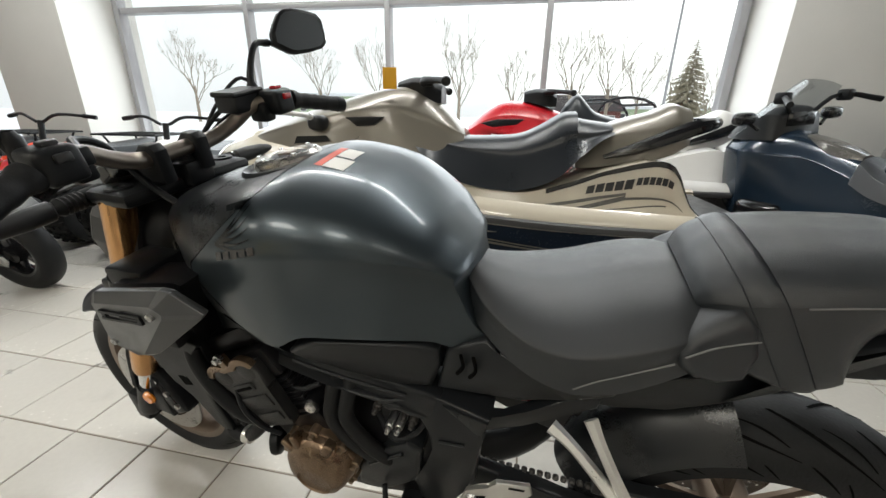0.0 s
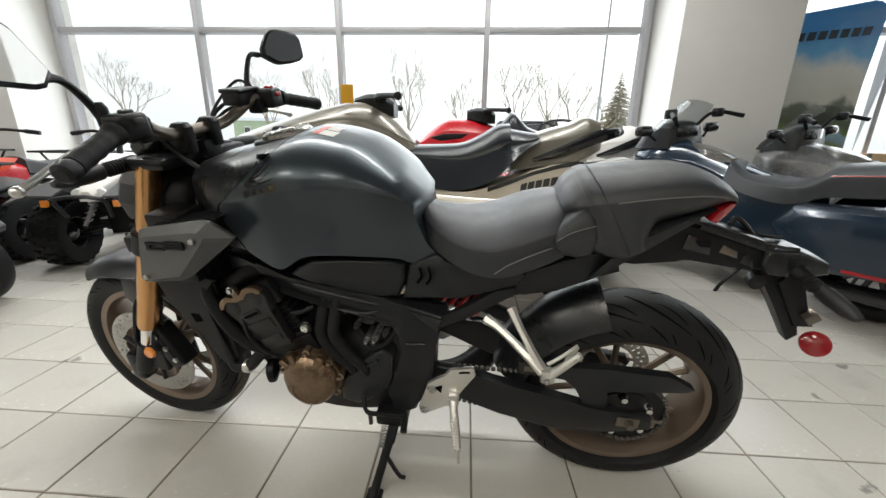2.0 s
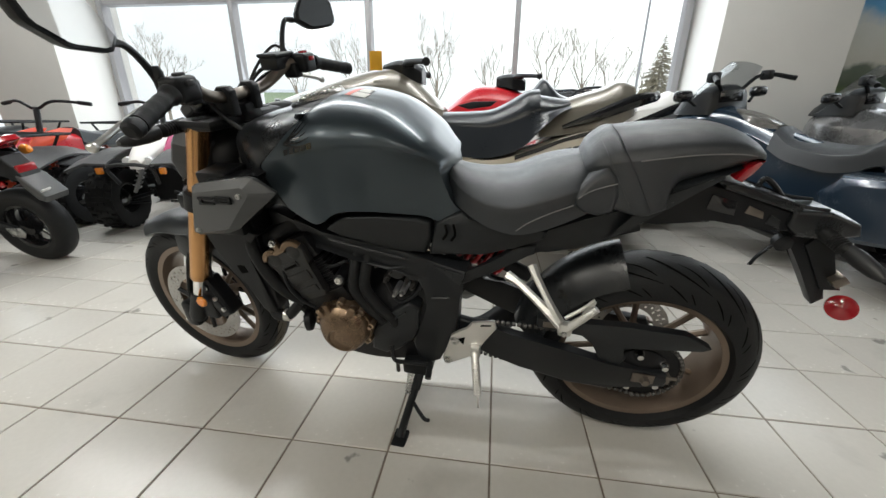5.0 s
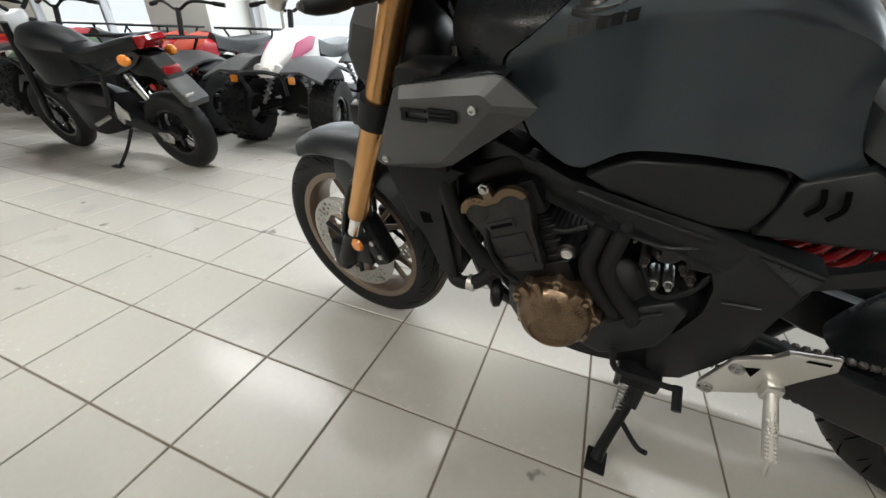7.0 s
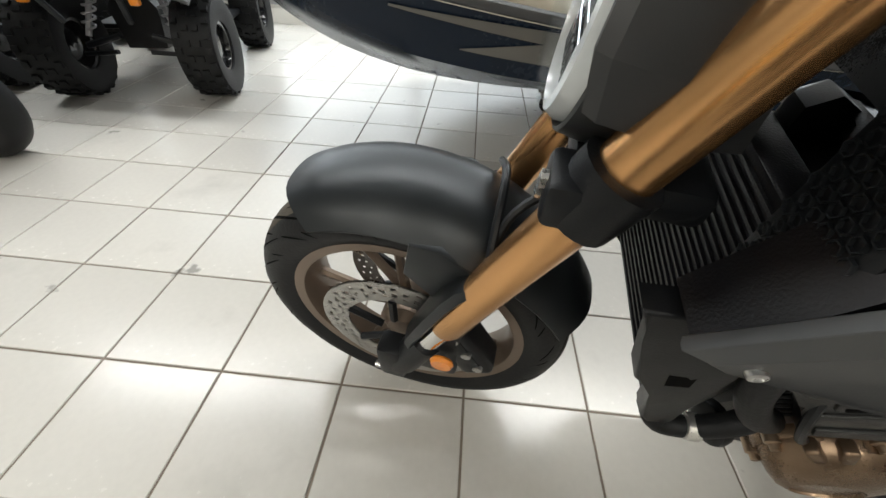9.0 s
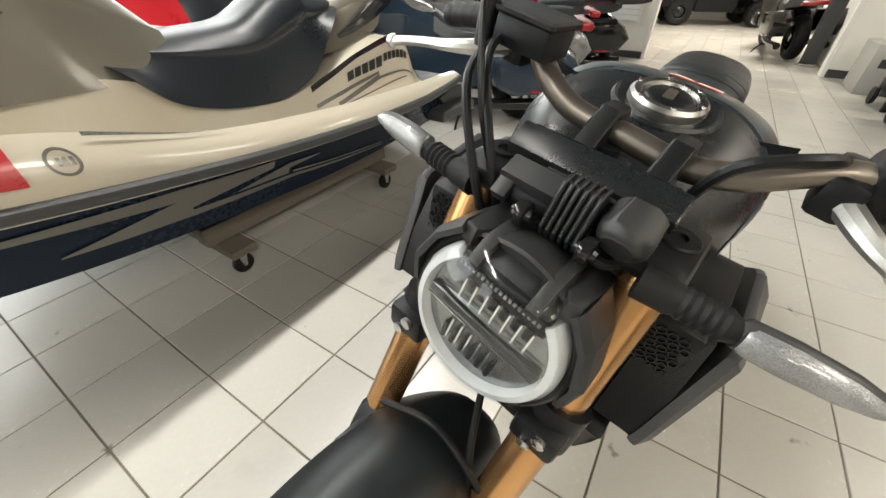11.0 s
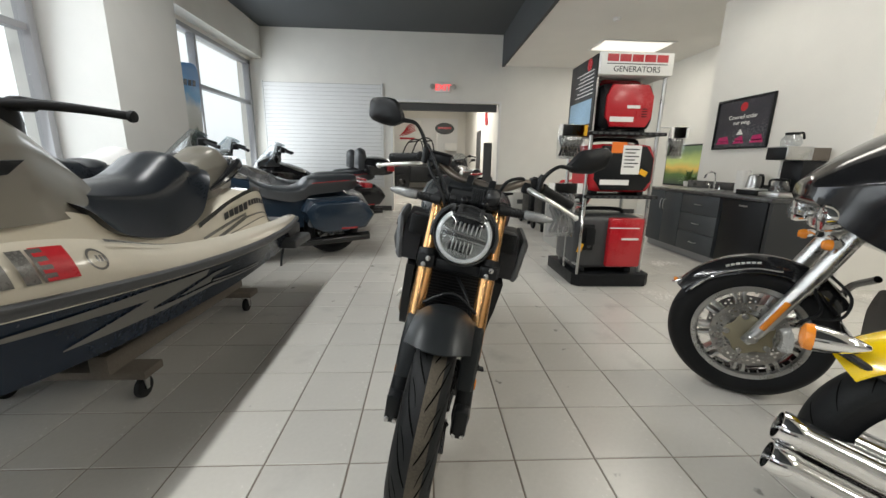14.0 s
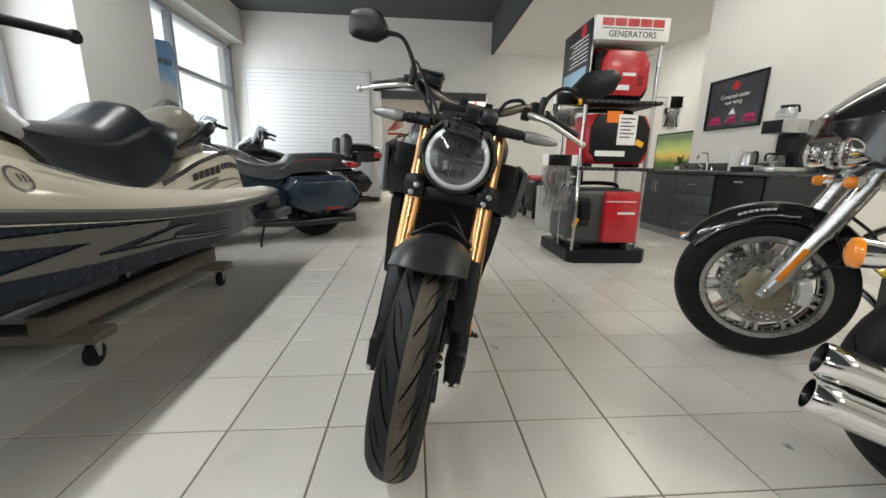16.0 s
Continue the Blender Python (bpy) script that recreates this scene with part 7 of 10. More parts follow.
    if full:
        loft_x(bm, [(0.16, 0.08, 0.950, 0.935, 0.24, 0.925), (0.10, 0.19, 0.960, 0.93, 0.312, 0.875), (0.00, 0.21, 0.965, 0.91, 0.326, 0.775), (-0.14, 0.21, 0.965, 0.885, 0.320, 0.722), (-0.30, 0.205, 0.970, 0.87, 0.306, 0.692), (-0.44, 0.205, 0.985, 0.87, 0.300, 0.692), (-0.56, 0.205, 1.04, 0.90, 0.300, 0.722), (-0.66, 0.21, 1.10, 0.94, 0.298, 0.775), (-0.74, 0.20, 1.11, 0.97, 0.288, 0.86)], 4, 4)
    else:
        loft_x(bm, [(0.02, 0.14, 1.10, 0.95, 0.25, 0.84), (-0.05, 0.16, 1.21, 1.00, 0.27, 0.80), (-0.12, 0.165, 1.27, 1.02, 0.28, 0.76), (-0.20, 0.17, 1.20, 1.00, 0.29, 0.72), (-0.28, 0.18, 1.13, 0.95, 0.295, 0.70), (-0.46, 0.20, 1.08, 0.90, 0.298, 0.69), (-0.72, 0.20, 1.05, 0.90, 0.285, 0.78)], 4, 4)
    part("front_seat", bm, M_SEATSKI, w, "smooth charcoal vinyl saddle", angle=60)
    bm = bm_new()
    loft_x(bm, [(-0.70, 0.195, 1.085 if full else 1.04, 0.97, 0.288, 0.82), (-0.78, 0.195, 1.070 if full else 1.04, 0.97, 0.278, 0.90), (-0.86, 0.185, 1.058, 0.985, 0.245, 0.965), (-0.93, 0.15, 1.050, 1.01, 0.19, 0.995)], 4, 4)
    part("rear_seat", bm, M_SEATSKI, w, "smooth charcoal vinyl passenger seat", angle=60)
    bm = bm_new()
    loft_x(bm, [(-0.74, 0.17, 0.96, 0.91, 0.255, 0.82), (-0.84, 0.18, 1.02, 0.95, 0.258, 0.83), (-0.98, 0.185, 1.075, 0.98, 0.235, 0.85), (-1.12, 0.185, 1.115, 1.00, 0.215, 0.87), (-1.22, 0.18, 1.160, 1.03, 0.19, 0.90), (-1.32, 0.12, 1.135, 1.04, 0.13, 0.95)], 4, 4)
    part("rear_cowl", bm, hoodm if full else M_WHITEP, w, "taupe rear seat cowl" if full else "", angle=60)
    bm = bm_new()
    tube(bm, [(-0.88, 0.225, 0.88), (-1.05, 0.235, 0.94), (-1.28, 0.21, 1.03), (-1.42, 0.12, 1.06), (-1.46, 0.0, 1.065), (-1.42, -0.12, 1.06), (-1.28, -0.21, 1.03), (-1.05, -0.235, 0.94), (-0.88, -0.225, 0.88)], [0.012, 0.03, 0.04, 0.03, 0.028, 0.03, 0.04, 0.03, 0.012], 10, 5)
    part("grab_handle", bm, M_BLACKG, w, "black grab handle")
    # handlebar
    hx = pose(0.0 if full else 0.02, 0.0, 0.0 if full else 0.02)
    bm = bm_new()
    loft_x(bm, [(0.30, 0.06, 1.26, 1.23, 0.07, 1.18), (0.20, 0.12, 1.285, 1.24, 0.12, 1.16), (0.10, 0.13, 1.275, 1.23, 0.12, 1.14), (0.03, 0.08, 1.24, 1.20, 0.08, 1.14)], 4, 3)
    part("handlebar_pad", bm, M_BLACK, w, m=hx)
    for s in (-1, 1):
        bm = bm_new()
        fw = 0.0 if s > 0 else 0.13
        tube(bm, [(0.14, s * 0.10, 1.245), (0.10 + fw * 0.4, s * 0.20, 1.250), (0.02 + fw * 0.75, s * 0.30, 1.245), (-0.055 + fw, s * 0.405, 1.232)], [0.020, 0.019, 0.0165, 0.0165], 12, 4)
        lathe(bm, [(0.0, -0.01), (0.022, -0.01), (0.024, 0.0), (0.022, 0.010), (0.0, 0.012)], 14, (-0.058 + fw, s * 0.412, 1.231))
        box(bm, 0.06, 0.13, s * 0.15 - 0.03, s * 0.15 + 0.03, 1.225, 1.275, 0.014)
        part("handle_grip", bm, M_RUBBER, w, m=hx)
        bm = bm_new()
        box(bm, 0.62, 0.72, s * 0.36 - 0.05, s * 0.36 + 0.05, 0.98, 1.06, 0.03, 3)
        if full:
            part("mirror", bm, M_BLACK, w)
        else:
            bm.free()
    # dark mat on the boarding deck, stern bumpers
    bm = bm_new()
    prism(bm, [(-1.60, -0.38), (-1.60, 0.38), (-1.44, 0.40), (-1.36, 0.36), (-1.34, 0.0), (-1.36, -0.36), (-1.44, -0.40)], 0.592, 0.606, 0.005, "xy")
    part("deck_mat", bm, M_DKGREY, w, "dark ribbed boarding mat")
    for s in (-1, 1):
        bm = bm_new()
        prism(bm, [(-1.66, 0.470), (-1.66, 0.555), (-1.44, 0.555), (-1.36, 0.535), (-1.42, 0.470)], s * 0.40, s * 0.512, 0.012)
        part("stern_bumper", bm, M_DKGREY, w)
    if not full:
        return w
    # hull graphics
    for s in (1,):
        for x0, x1, l0, l1, h0, h1 in ((-0.68, -0.11, 0.634, 0.556, 0.642, 0.604), (-0.416, -0.11, 0.508, 0.481, 0.512, 0.557), (-0.11, -0.068, 0.481, 0.477, 0.604, 0.600), (-0.068, 0.235, 0.512, 0.547, 0.600, 0.578),
                                       (-0.068, 0.34, 0.477, 0.463, 0.502, 0.478), (0.34, 0.90, 0.463, 0.414, 0.478, 0.418), (0.09, 0.31, 0.500, 0.490, 0.503, 0.540), (0.31, 0.46, 0.515, 0.527, 0.540, 0.531), (0.33, 0.90, 0.486, 0.428, 0.496, 0.432)):
            a, b = ski_row(0.10 - x0), ski_row(0.10 - x1)
            ta, tb = (lambda z, r=a: (z - r[3]) / (r[4] - 0.022 - r[3])), (lambda z, r=b: (z - r[3]) / (r[4] - 0.022 - r[3]))
            bm = bm_new()
            ski_decal(bm, "hull", (0.10 - x0, 0.10 - x1), (ta(l0), tb(l1)), (ta(h0), tb(h1)), s)
            part("hull_graphic", bm, M_ZIGZAG, hull, "taupe zigzag graphic")
        bm = bm_new()
        ski_decal(bm, "hull", (0.95, -1.50), (0.955, 0.955), (0.995, 0.995), s, 0, 0.009)
        part("pin_stripe", bm, M_CREAM, hull, "cream pin stripe")
        # craft number as plain bars
        for x0, x1 in ((0.955, 0.905), (0.890, 0.852), (0.822, 0.785), (0.778, 0.741), (0.734, 0.697), (0.690, 0.653), (0.628, 0.592), (0.584, 0.546)):
            bm = bm_new()
            ski_decal(bm, "gun", (x0, x1), (0.24, 0.24), (0.84, 0.84), s)
            part("number_bar", bm, M_GRAPH, deck, "plain grey bar")
        bm = bm_new()
        ski_decal(bm, "gun", (0.575, 0.487), (0.25, 0.25), (0.86, 0.86), s)
        stk = part("year_sticker", bm, M_REDP, deck, "red year sticker")
        c0, c1, c2 = ski_side(0.56, 0.55, "gun", 0.004), ski_side(0.50, 0.55, "gun", 0.004), ski_side(0.53, 0.72, "gun", 0.004)
        ex = (c1 - c0).normalized()
        ez = (c2 - (c0 + c1) / 2)
        ez = (ez - ex * ez.dot(ex)).normalized()
        en = ex.cross(ez)
        text_on("year", "2024", 0.034, M_INK, stk, Matrix(((ex.x, ez.x, en.x, c0.lerp(c1, 0.5).x), (ex.y, ez.y, en.y, c0.lerp(c1, 0.5).y), (ex.z, ez.z, en.z, c0.lerp(c1, 0.5).z), (0, 0, 0, 1))), "dark printed year", 0.0006)
        bm = bm_new()
        rows = []
        for k in range(29):
            a = 2 * math.pi * k / 28
            rows.append([bm.verts.new(ski_side(0.405 + r * math.cos(a), 0.55 + r * 7.2 * math.sin(a), "gun", 0.002)) for r in (0.026, 0.033)])
        for a, b in zip(rows, rows[1:]):
            bm.faces.new((a[0], a[1], b[1], b[0]))
        for k in range(3):
            ski_decal(bm, "gun", (0.418 - 0.012 * k, 0.410 - 0.012 * k), (0.48, 0.48), (0.62, 0.62))
        part("safety_seal", bm, M_GRAPH, deck, "round grey safety seal")
        # model name as slanted blocks and the swoosh below it
        bm = bm_new()
        for k in range(5):
            x = -0.79 - 0.043 * k
            ski_decal(bm, "tunnel", (x, x - 0.036), (0.34, 0.34), (0.64, 0.64), s, -0.02)
        for k in range(6):
            x = -1.01 - 0.027 * k
            ski_decal(bm, "tunnel", (x, x - 0.022), (0.44, 0.44), (0.66, 0.66), s, -0.02)
        part("name_block", bm, M_INK, deck, "dark slanted name block")
        bm = bm_new()
        ski_decal(bm, "gun", (0.34, -0.10), (1.0, 1.0), (0.93, 1.0), s)
        part("deck_swoosh", bm, M_GRAPH, deck)
        bm = bm_new()
        ski_decal(bm, "tunnel", (-0.60, -0.98), (-0.10, 0.16), (0.10, 0.24), s)
        ski_decal(bm, "tunnel", (-0.72, -0.98), (-0.40, 0.0), (-0.22, 0.16), s)
        ski_decal(bm, "tunnel", (-0.98, -1.24), (0.0, 0.02), (0.08, 0.06), s)
        ski_decal(bm, "tunnel", (-0.66, -1.16), (-0.50, -0.16), (-0.46, -0.12), s)
        part("tail_graphic", bm, M_GRAPH, deck)
        bm = bm_new()
        ski_decal(bm, "tunnel", (-0.60, -0.88), (0.70, 0.90), (1.0, 1.06), s, 0, 0.006)
        ski_decal(bm, "tunnel", (-0.88, -1.34), (0.90, 0.98), (1.06, 1.16), s, 0, 0.006)
        part("side_trim", bm, M_BLACKG, deck, "dark side trim below the seat")
        bm = bm_new()
        rows = []
        for k in range(25):
            r = ski_row(-1.50 + 1.60 * k / 24)
            rows.append([bm.verts.new((r[0], y, z)) for y, z in ((max(r[1] * 0.72, r[8] + 0.08) + 0.01, r[6] + 0.006), (r[8] + 0.055, r[6] + 0.030))])
        for a, b in zip(rows, rows[1:]):
            bm.faces.new((a[0], a[1], b[1], b[0]))
        part("foot_mat", bm, M_DKGREY, deck, "dark ribbed foot mat")
        bm = bm_new()
        prism(bm, [(0.82, 0.905), (0.60, 0.925), (0.62, 0.955), (0.80, 0.945)], 0.372, 0.378)
        part("maker_bar", bm, M_BLACK, deck)
    bm = bm_new()
    box(bm, -1.66, -1.28, 0.42, 0.60, 0.405, 0.470, 0.018)
    part("sponson_step", bm, M_DKGREY, w, "grey ribbed boarding step")
    bm2 = bm_new()
    box(bm2, 0.255, 0.335, 0.222, 0.2235, 1.205, 1.315, 0.0005)
    part("price_tag", bm2, M_YELLOW, w, "bright yellow card tag", m=pose(0.0, 0.0, 0.0))
    return w


M_SEATSKI = mat("charcoal_marine_vinyl", (0.009, 0.0115, 0.0150), 0.34, vary=0.08, scale=20, bump=0.05, coat=0.0, spec=0.45)
SKI_POSE = pose(0.10, 1.925, 0, 0, 0, 180)
watercraft(SKI_POSE, M_HULL, M_CREAM, M_TAUPE, "cream and slate personal watercraft with zigzag graphics on a dolly", True)
watercraft(pose(0.87, 3.10, 0.0, 0, 0, 180), M_BLACKG, M_WHITEP, M_REDP, "red and white personal watercraft beside the window", False)


def dolly(ox, oy, label):
    d = thing("dolly", pose(ox, oy, 0), label, "dolly", "watercraft dollies")
    for s in (-1, 1):
        bm = bm_new()
        box(bm, -0.07, 1.13, s * 0.20 - 0.040, s * 0.20 + 0.040, 0.156, 0.245, 0.005)
        part("runner", bm, M_WOOD, d)
    for x in (0.02, 1.04):
        bm = bm_new()
        box(bm, x - 0.06, x + 0.06, -0.36, 0.36, 0.117, 0.155, 0.004)
        part("cross_board", bm, M_WOOD, d)
        for s in (-0.30, 0.30):
            bm = bm_new()
            box(bm, x - 0.035, x + 0.035, s - 0.028, s + 0.028, 0.104, 0.1165, 0.002)
            prism(bm, [(x - 0.02, 0.105), (x + 0.02, 0.105), (x + 0.008, 0.04), (x - 0.008, 0.04)], s - 0.022, s - 0.018)
            prism(bm, [(x - 0.02, 0.105), (x + 0.02, 0.105), (x + 0.008, 0.04), (x - 0.008, 0.04)], s + 0.018, s + 0.022)
            c = part("caster", bm, M_STEEL, d)
            bm = bm_new()
            lathe(bm, [(0.012, -0.014), (0.040, -0.014), (0.048, -0.010), (0.048, 0.010), (0.040, 0.014), (0.012, 0.014), (0.012, -0.014)], 24, (x, s, 0.0485))
            part("caster_wheel", bm, M_RUBBER, c)
    return d


dolly(0.10, 1.925, "rough wooden watercraft dolly on small casters")
dolly(0.87, 3.10, "rough wooden watercraft dolly on small casters")

# ---- other machines ----
def simple_wheel(parent, c, r, w, rim, rimm, knob=False, name="wheel", m=None, spokes=0, white=None):
    bm = bm_new()
    n = 40
    if knob:
        lathe(bm, [(rim, -w * 0.40), (r * 0.80, -w * 0.50), (r * 0.93, -w * 0.48), (r * 0.96, -w * 0.2), (r * 0.97, 0), (r * 0.96, w * 0.2), (r * 0.93, w * 0.48), (r * 0.80, w * 0.5), (rim, w * 0.40), (rim, -w * 0.40)], n, c, m=m)
        blocks = bm_new()
        for k in range(22):
            a = 2 * math.pi * k / 22
            for q in (-0.36, -0.12, 0.12, 0.36):
                aa = a + (0.14 if abs(q) > 0.2 else 0)
                mm = Matrix.Translation(c) @ (m or Matrix()) @ Matrix.Rotation(-aa, 4, "Y")
                box(blocks, r * 0.93, r, w * q - w * 0.075, w * q + w * 0.075, -r * 0.055, r * 0.055, m=mm)
    else:
        lathe(bm, tyre_prof(r, w, rim), n + 8, c, m=m)
    t = part(name, bm, M_RUBBER, parent, "knobbly black tyre" if knob else "")
    if knob:
        tagged(part("tread_block", blocks, M_RUBBER, t), kind="stuff")
    bm = bm_new()
    lathe(bm, [(rim + 0.004, -w * 0.36), (rim - 0.015, -w * 0.33), (rim - 0.03, -w * 0.1), (rim - 0.03, w * 0.1), (rim - 0.015, w * 0.33), (rim + 0.004, w * 0.36), (rim + 0.006, w * 0.30), (rim - 0.022, w * 0.08), (rim - 0.022, -w * 0.08), (rim + 0.006, -w * 0.30), (rim + 0.004, -w * 0.36)], n, c, m=m)
    if spokes:
        for k in range(spokes):
            mm = Matrix.Translation(c) @ (m or Matrix()) @ Matrix.Rotation(2 * math.pi * k / spokes, 4, "Y")
            box(bm, 0.03, rim - 0.02, -0.016, 0.016, -0.014, 0.014, 0.004, 1, m=mm)
        lathe(bm, [(0.0, -w * 0.40), (0.05, -w * 0.38), (0.06, 0), (0.05, w * 0.38), (0.0, w * 0.40)], 20, c, m=m)
    else:
        lathe(bm, [(rim - 0.02, -w * 0.12), (rim * 0.55, -w * 0.22), (0.04, -w * 0.26), (0.0, -w * 0.26)], n, c, m=m)
        lathe(bm, [(rim - 0.02, w * 0.12), (rim * 0.55, w * 0.22), (0.04, w * 0.26), (0.0, w * 0.26)], n, c, m=m)
    part("rim", bm, rimm, t)
    return t


def tourer(m, paint, label, trunk, screen=True):
    t = thing("touring_motorcycle", m, label, "motorcycle", "touring motorcycles by the window")
    simple_wheel(t, (1.69, 0, 0.33), 0.33, 0.13, 0.235, M_BLACKG, spokes=10)
    simple_wheel(t, (0.0, 0, 0.32), 0.32, 0.20, 0.21, M_BLACKG, spokes=10)
    bm = bm_new()
    loft_x(bm, [(1.62, 0.10, 0.95, 0.85, 0.10, 0.68), (1.52, 0.24, 1.03, 0.90, 0.20, 0.60), (1.36, 0.31, 1.06, 0.88, 0.27, 0.44), (1.22, 0.25, 1.03, 0.86, 0.27, 0.36), (1.06, 0.165, 0.965, 0.84, 0.24, 0.32), (0.85, 0.150, 0.885, 0.76, 0.22, 0.30), (0.60, 0.17, 0.80, 0.68, 0.21, 0.32), (0.35, 0.16, 0.74, 0.64, 0.19, 0.38)], 4, 4)
    part("fairing", bm, paint, t, angle=55)
    bm = bm_new()
    loft_x(bm, [(0.84, 0.12, 0.90, 0.86, 0.16, 0.76), (0.70, 0.17, 0.82, 0.78, 0.20, 0.70), (0.48, 0.20, 0.795, 0.75, 0.22, 0.66), (0.34, 0.20, 0.83, 0.77, 0.21, 0.68), (0.26, 0.19, 0.90, 0.82, 0.20, 0.72), (0.05, 0.18, 0.92, 0.84, 0.19, 0.74), (-0.18, 0.15, 0.93, 0.85, 0.15, 0.76), (-0.28, 0.10, 0.92, 0.86, 0.10, 0.80)], 4, 4)
    s = part("seat", bm, M_SEAT, t, "black stepped seat with a red seam", angle=60)
    for q in (-1, 1):
        bm = bm_new()
        tube(bm, [(0.25, q * 0.198, 0.845), (0.05, q * 0.188, 0.860), (-0.18, q * 0.150, 0.870)], 0.003, 5, 4)
        part("seam", bm, M_RED, s)
        bm = bm_new()
        bagline = [(0.40, 0.585), (0.31, 0.690), (-0.20, 0.715), (-0.30, 0.650), (-0.385, 0.520), (-0.28, 0.375), (0.18, 0.335), (0.33, 0.410)]
        rings = []
        for y, k in ((0.20, 0.94), (0.23, 1.0), (0.38, 1.0), (0.445, 0.93), (0.470, 0.80), (0.474, 0.74)):
            rings.append([Vector((0.01 + (a - 0.01) * k, q * y, 0.53 + (b - 0.53) * k)) for a, b in bagline])
        ring_faces(bm, rings)
        bmesh.ops.bevel(bm, geom=[e for e in bm.edges if e.calc_face_angle(0) > radians(25)], offset=0.014, segments=3, affect="EDGES", profile=0.5)
        bag = part("saddlebag", bm, paint, t, "hard painted saddlebag", angle=30)
        bm = bm_new()
        tube(bm, [(0.36, q * 0.385, 0.600), (0.25, q * 0.462, 0.600), (-0.22, q * 0.466, 0.610), (-0.33, q * 0.385, 0.605)], 0.005, 5, 1)
        part("lid_seam", bm, M_BLACK, bag)
        bm = bm_new()
        box(bm, -0.16, 0.02, q * 0.462, q * 0.4775, 0.385, 0.405, 0.004)
        part("side_marker", bm, M_LENSR, bag, "red side reflector")
        bm = bm_new()
        tube(bm, [(1.45, q * 0.10, 0.98), (1.69, q * 0.10, 0.34)], 0.028, 10, 1)
        part("fork_leg", bm, M_BLACKG, t)
        bm = bm_new()
        tube(bm, [(0.9, q * 0.22, 0.26), (0.4, q * 0.26, 0.22), (-0.35, q * 0.30, 0.25)], [0.03, 0.045, 0.05], 12, 3)
        part("silencer", bm, M_BLACKG, t)
        bm = bm_new()
        tube(bm, [(1.26, q * 0.08, 1.12), (1.22, q * 0.26, 1.24), (1.08, q * 0.42, 1.20)], [0.014, 0.014, 0.018], 10, 4)
        box(bm, 1.17, 1.24, q * 0.29 - 0.035, q * 0.29 + 0.035, 1.20, 1.27, 0.015)
        part("handlebar", bm, M_BLACK, t)
        bm = bm_new()
        tube(bm, [(1.30, q * 0.30, 1.05), (1.32, q * 0.38, 1.10)], 0.012, 8, 1)
        box(bm, 1.28, 1.36, q * 0.42 - 0.07, q * 0.42 + 0.07, 1.08, 1.16, 0.03, 3)
        part("mirror", bm, M_BLACKG, t)
        bm = bm_new()
        box(bm, 1.00, 1.28, q * 0.34, q * 0.42, 0.42, 0.62, 0.05, 3)
        part("cylinder_cover", bm, M_BLACKG, t)
    bm = bm_new()
    prism(bm, [(1.95, 0.52), (1.88, 0.62), (1.70, 0.68), (1.50, 0.63), (1.45, 0.55), (1.52, 0.56), (1.70, 0.62), (1.86, 0.56)], -0.08, 0.08, 0.01)
    part("front_mudguard", bm, paint, t)
    bm = bm_new()
    box(bm, 1.56, 1.66, -0.16, 0.16, 0.72, 0.84, 0.04, 3)
    part("headlight", bm, M_LRING, t, "wide clear headlight")
    bm = bm_new()
    loft_x(bm, [(1.56, 0.15, 1.05, 1.03, 0.20, 0.98), (1.46, 0.22, 1.13, 1.08, 0.25, 0.98), (1.34, 0.23, 1.185, 1.12, 0.25, 0.98), (1.27, 0.20, 1.18, 1.12, 0.23, 0.98), (1.25, 0.18, 1.15, 1.10, 0.22, 0.98)], 4, 4)
    dash = part("dash", bm, M_COVER, t, "dark instrument hood", angle=50)
    bm = bm_new()
    box(bm, 1.242, 1.252, -0.13, 0.13, 1.06, 1.145, 0.004)
    part("display", bm, M_BLACKG, dash)
    bm = bm_new()
    loft_x(bm, [(1.16, 0.05, 1.010, 1.000, 0.06, 0.97), (1.06, 0.085, 0.985, 0.972, 0.10, 0.93), (0.94, 0.080, 0.945, 0.930, 0.095, 0.89), (0.86, 0.05, 0.905, 0.895, 0.06, 0.87)], 4, 3)
    part("tank_panel", bm, M_GRAPH, t, "pale glossy console panel", angle=50)
    if screen:
        bm = bm_new()
        rows = []
        for k in range(9):
            u = k / 8
            ring = []
            for j in range(11):
                v = -1 + j / 5
                ring.append(Vector((1.60 - 0.26 * u - 0.05 * u * u - 0.14 * v * v, v * (0.27 - 0.05 * u - 0.10 * u ** 4), 1.00 + (0.34 - 0.05 * v ** 4) * u)))
            rows.append(ring + [q - Vector((0.004, 0, 0)) for q in reversed(ring)])
        ring_faces(bm, rows)
        g = part("windscreen", bm, M_SCREEN, t, "clear curved windscreen")
        g.visible_shadow = False
    if trunk:
        bm = bm_new()
        loft_x(bm, [(-0.08, 0.22, 1.12, 1.0, 0.20, 0.90), (-0.16, 0.27, 1.15, 1.0, 0.26, 0.86), (-0.42, 0.28, 1.15, 1.0, 0.26, 0.86), (-0.58, 0.22, 1.10, 0.98, 0.20, 0.88)], 4, 3)
        tr = part("top_case", bm, paint, t, "glossy black top case", angle=45)
        bm = bm_new()
        loft_x(bm, [(0.02, 0.13, 1.26, 1.15, 0.15, 0.95), (-0.05, 0.17, 1.30, 1.18, 0.18, 0.94), (-0.12, 0.14, 1.27, 1.15, 0.16, 0.98)], 4, 3)
        part("backrest", bm, M_SEAT, t, "padded passenger backrest", angle=60)
        for q in (-1, 1):
            bm = bm_new()
            box(bm, -0.58, -0.44, q * 0.24 - 0.05, q * 0.24 + 0.05, 0.92, 1.02, 0.02)
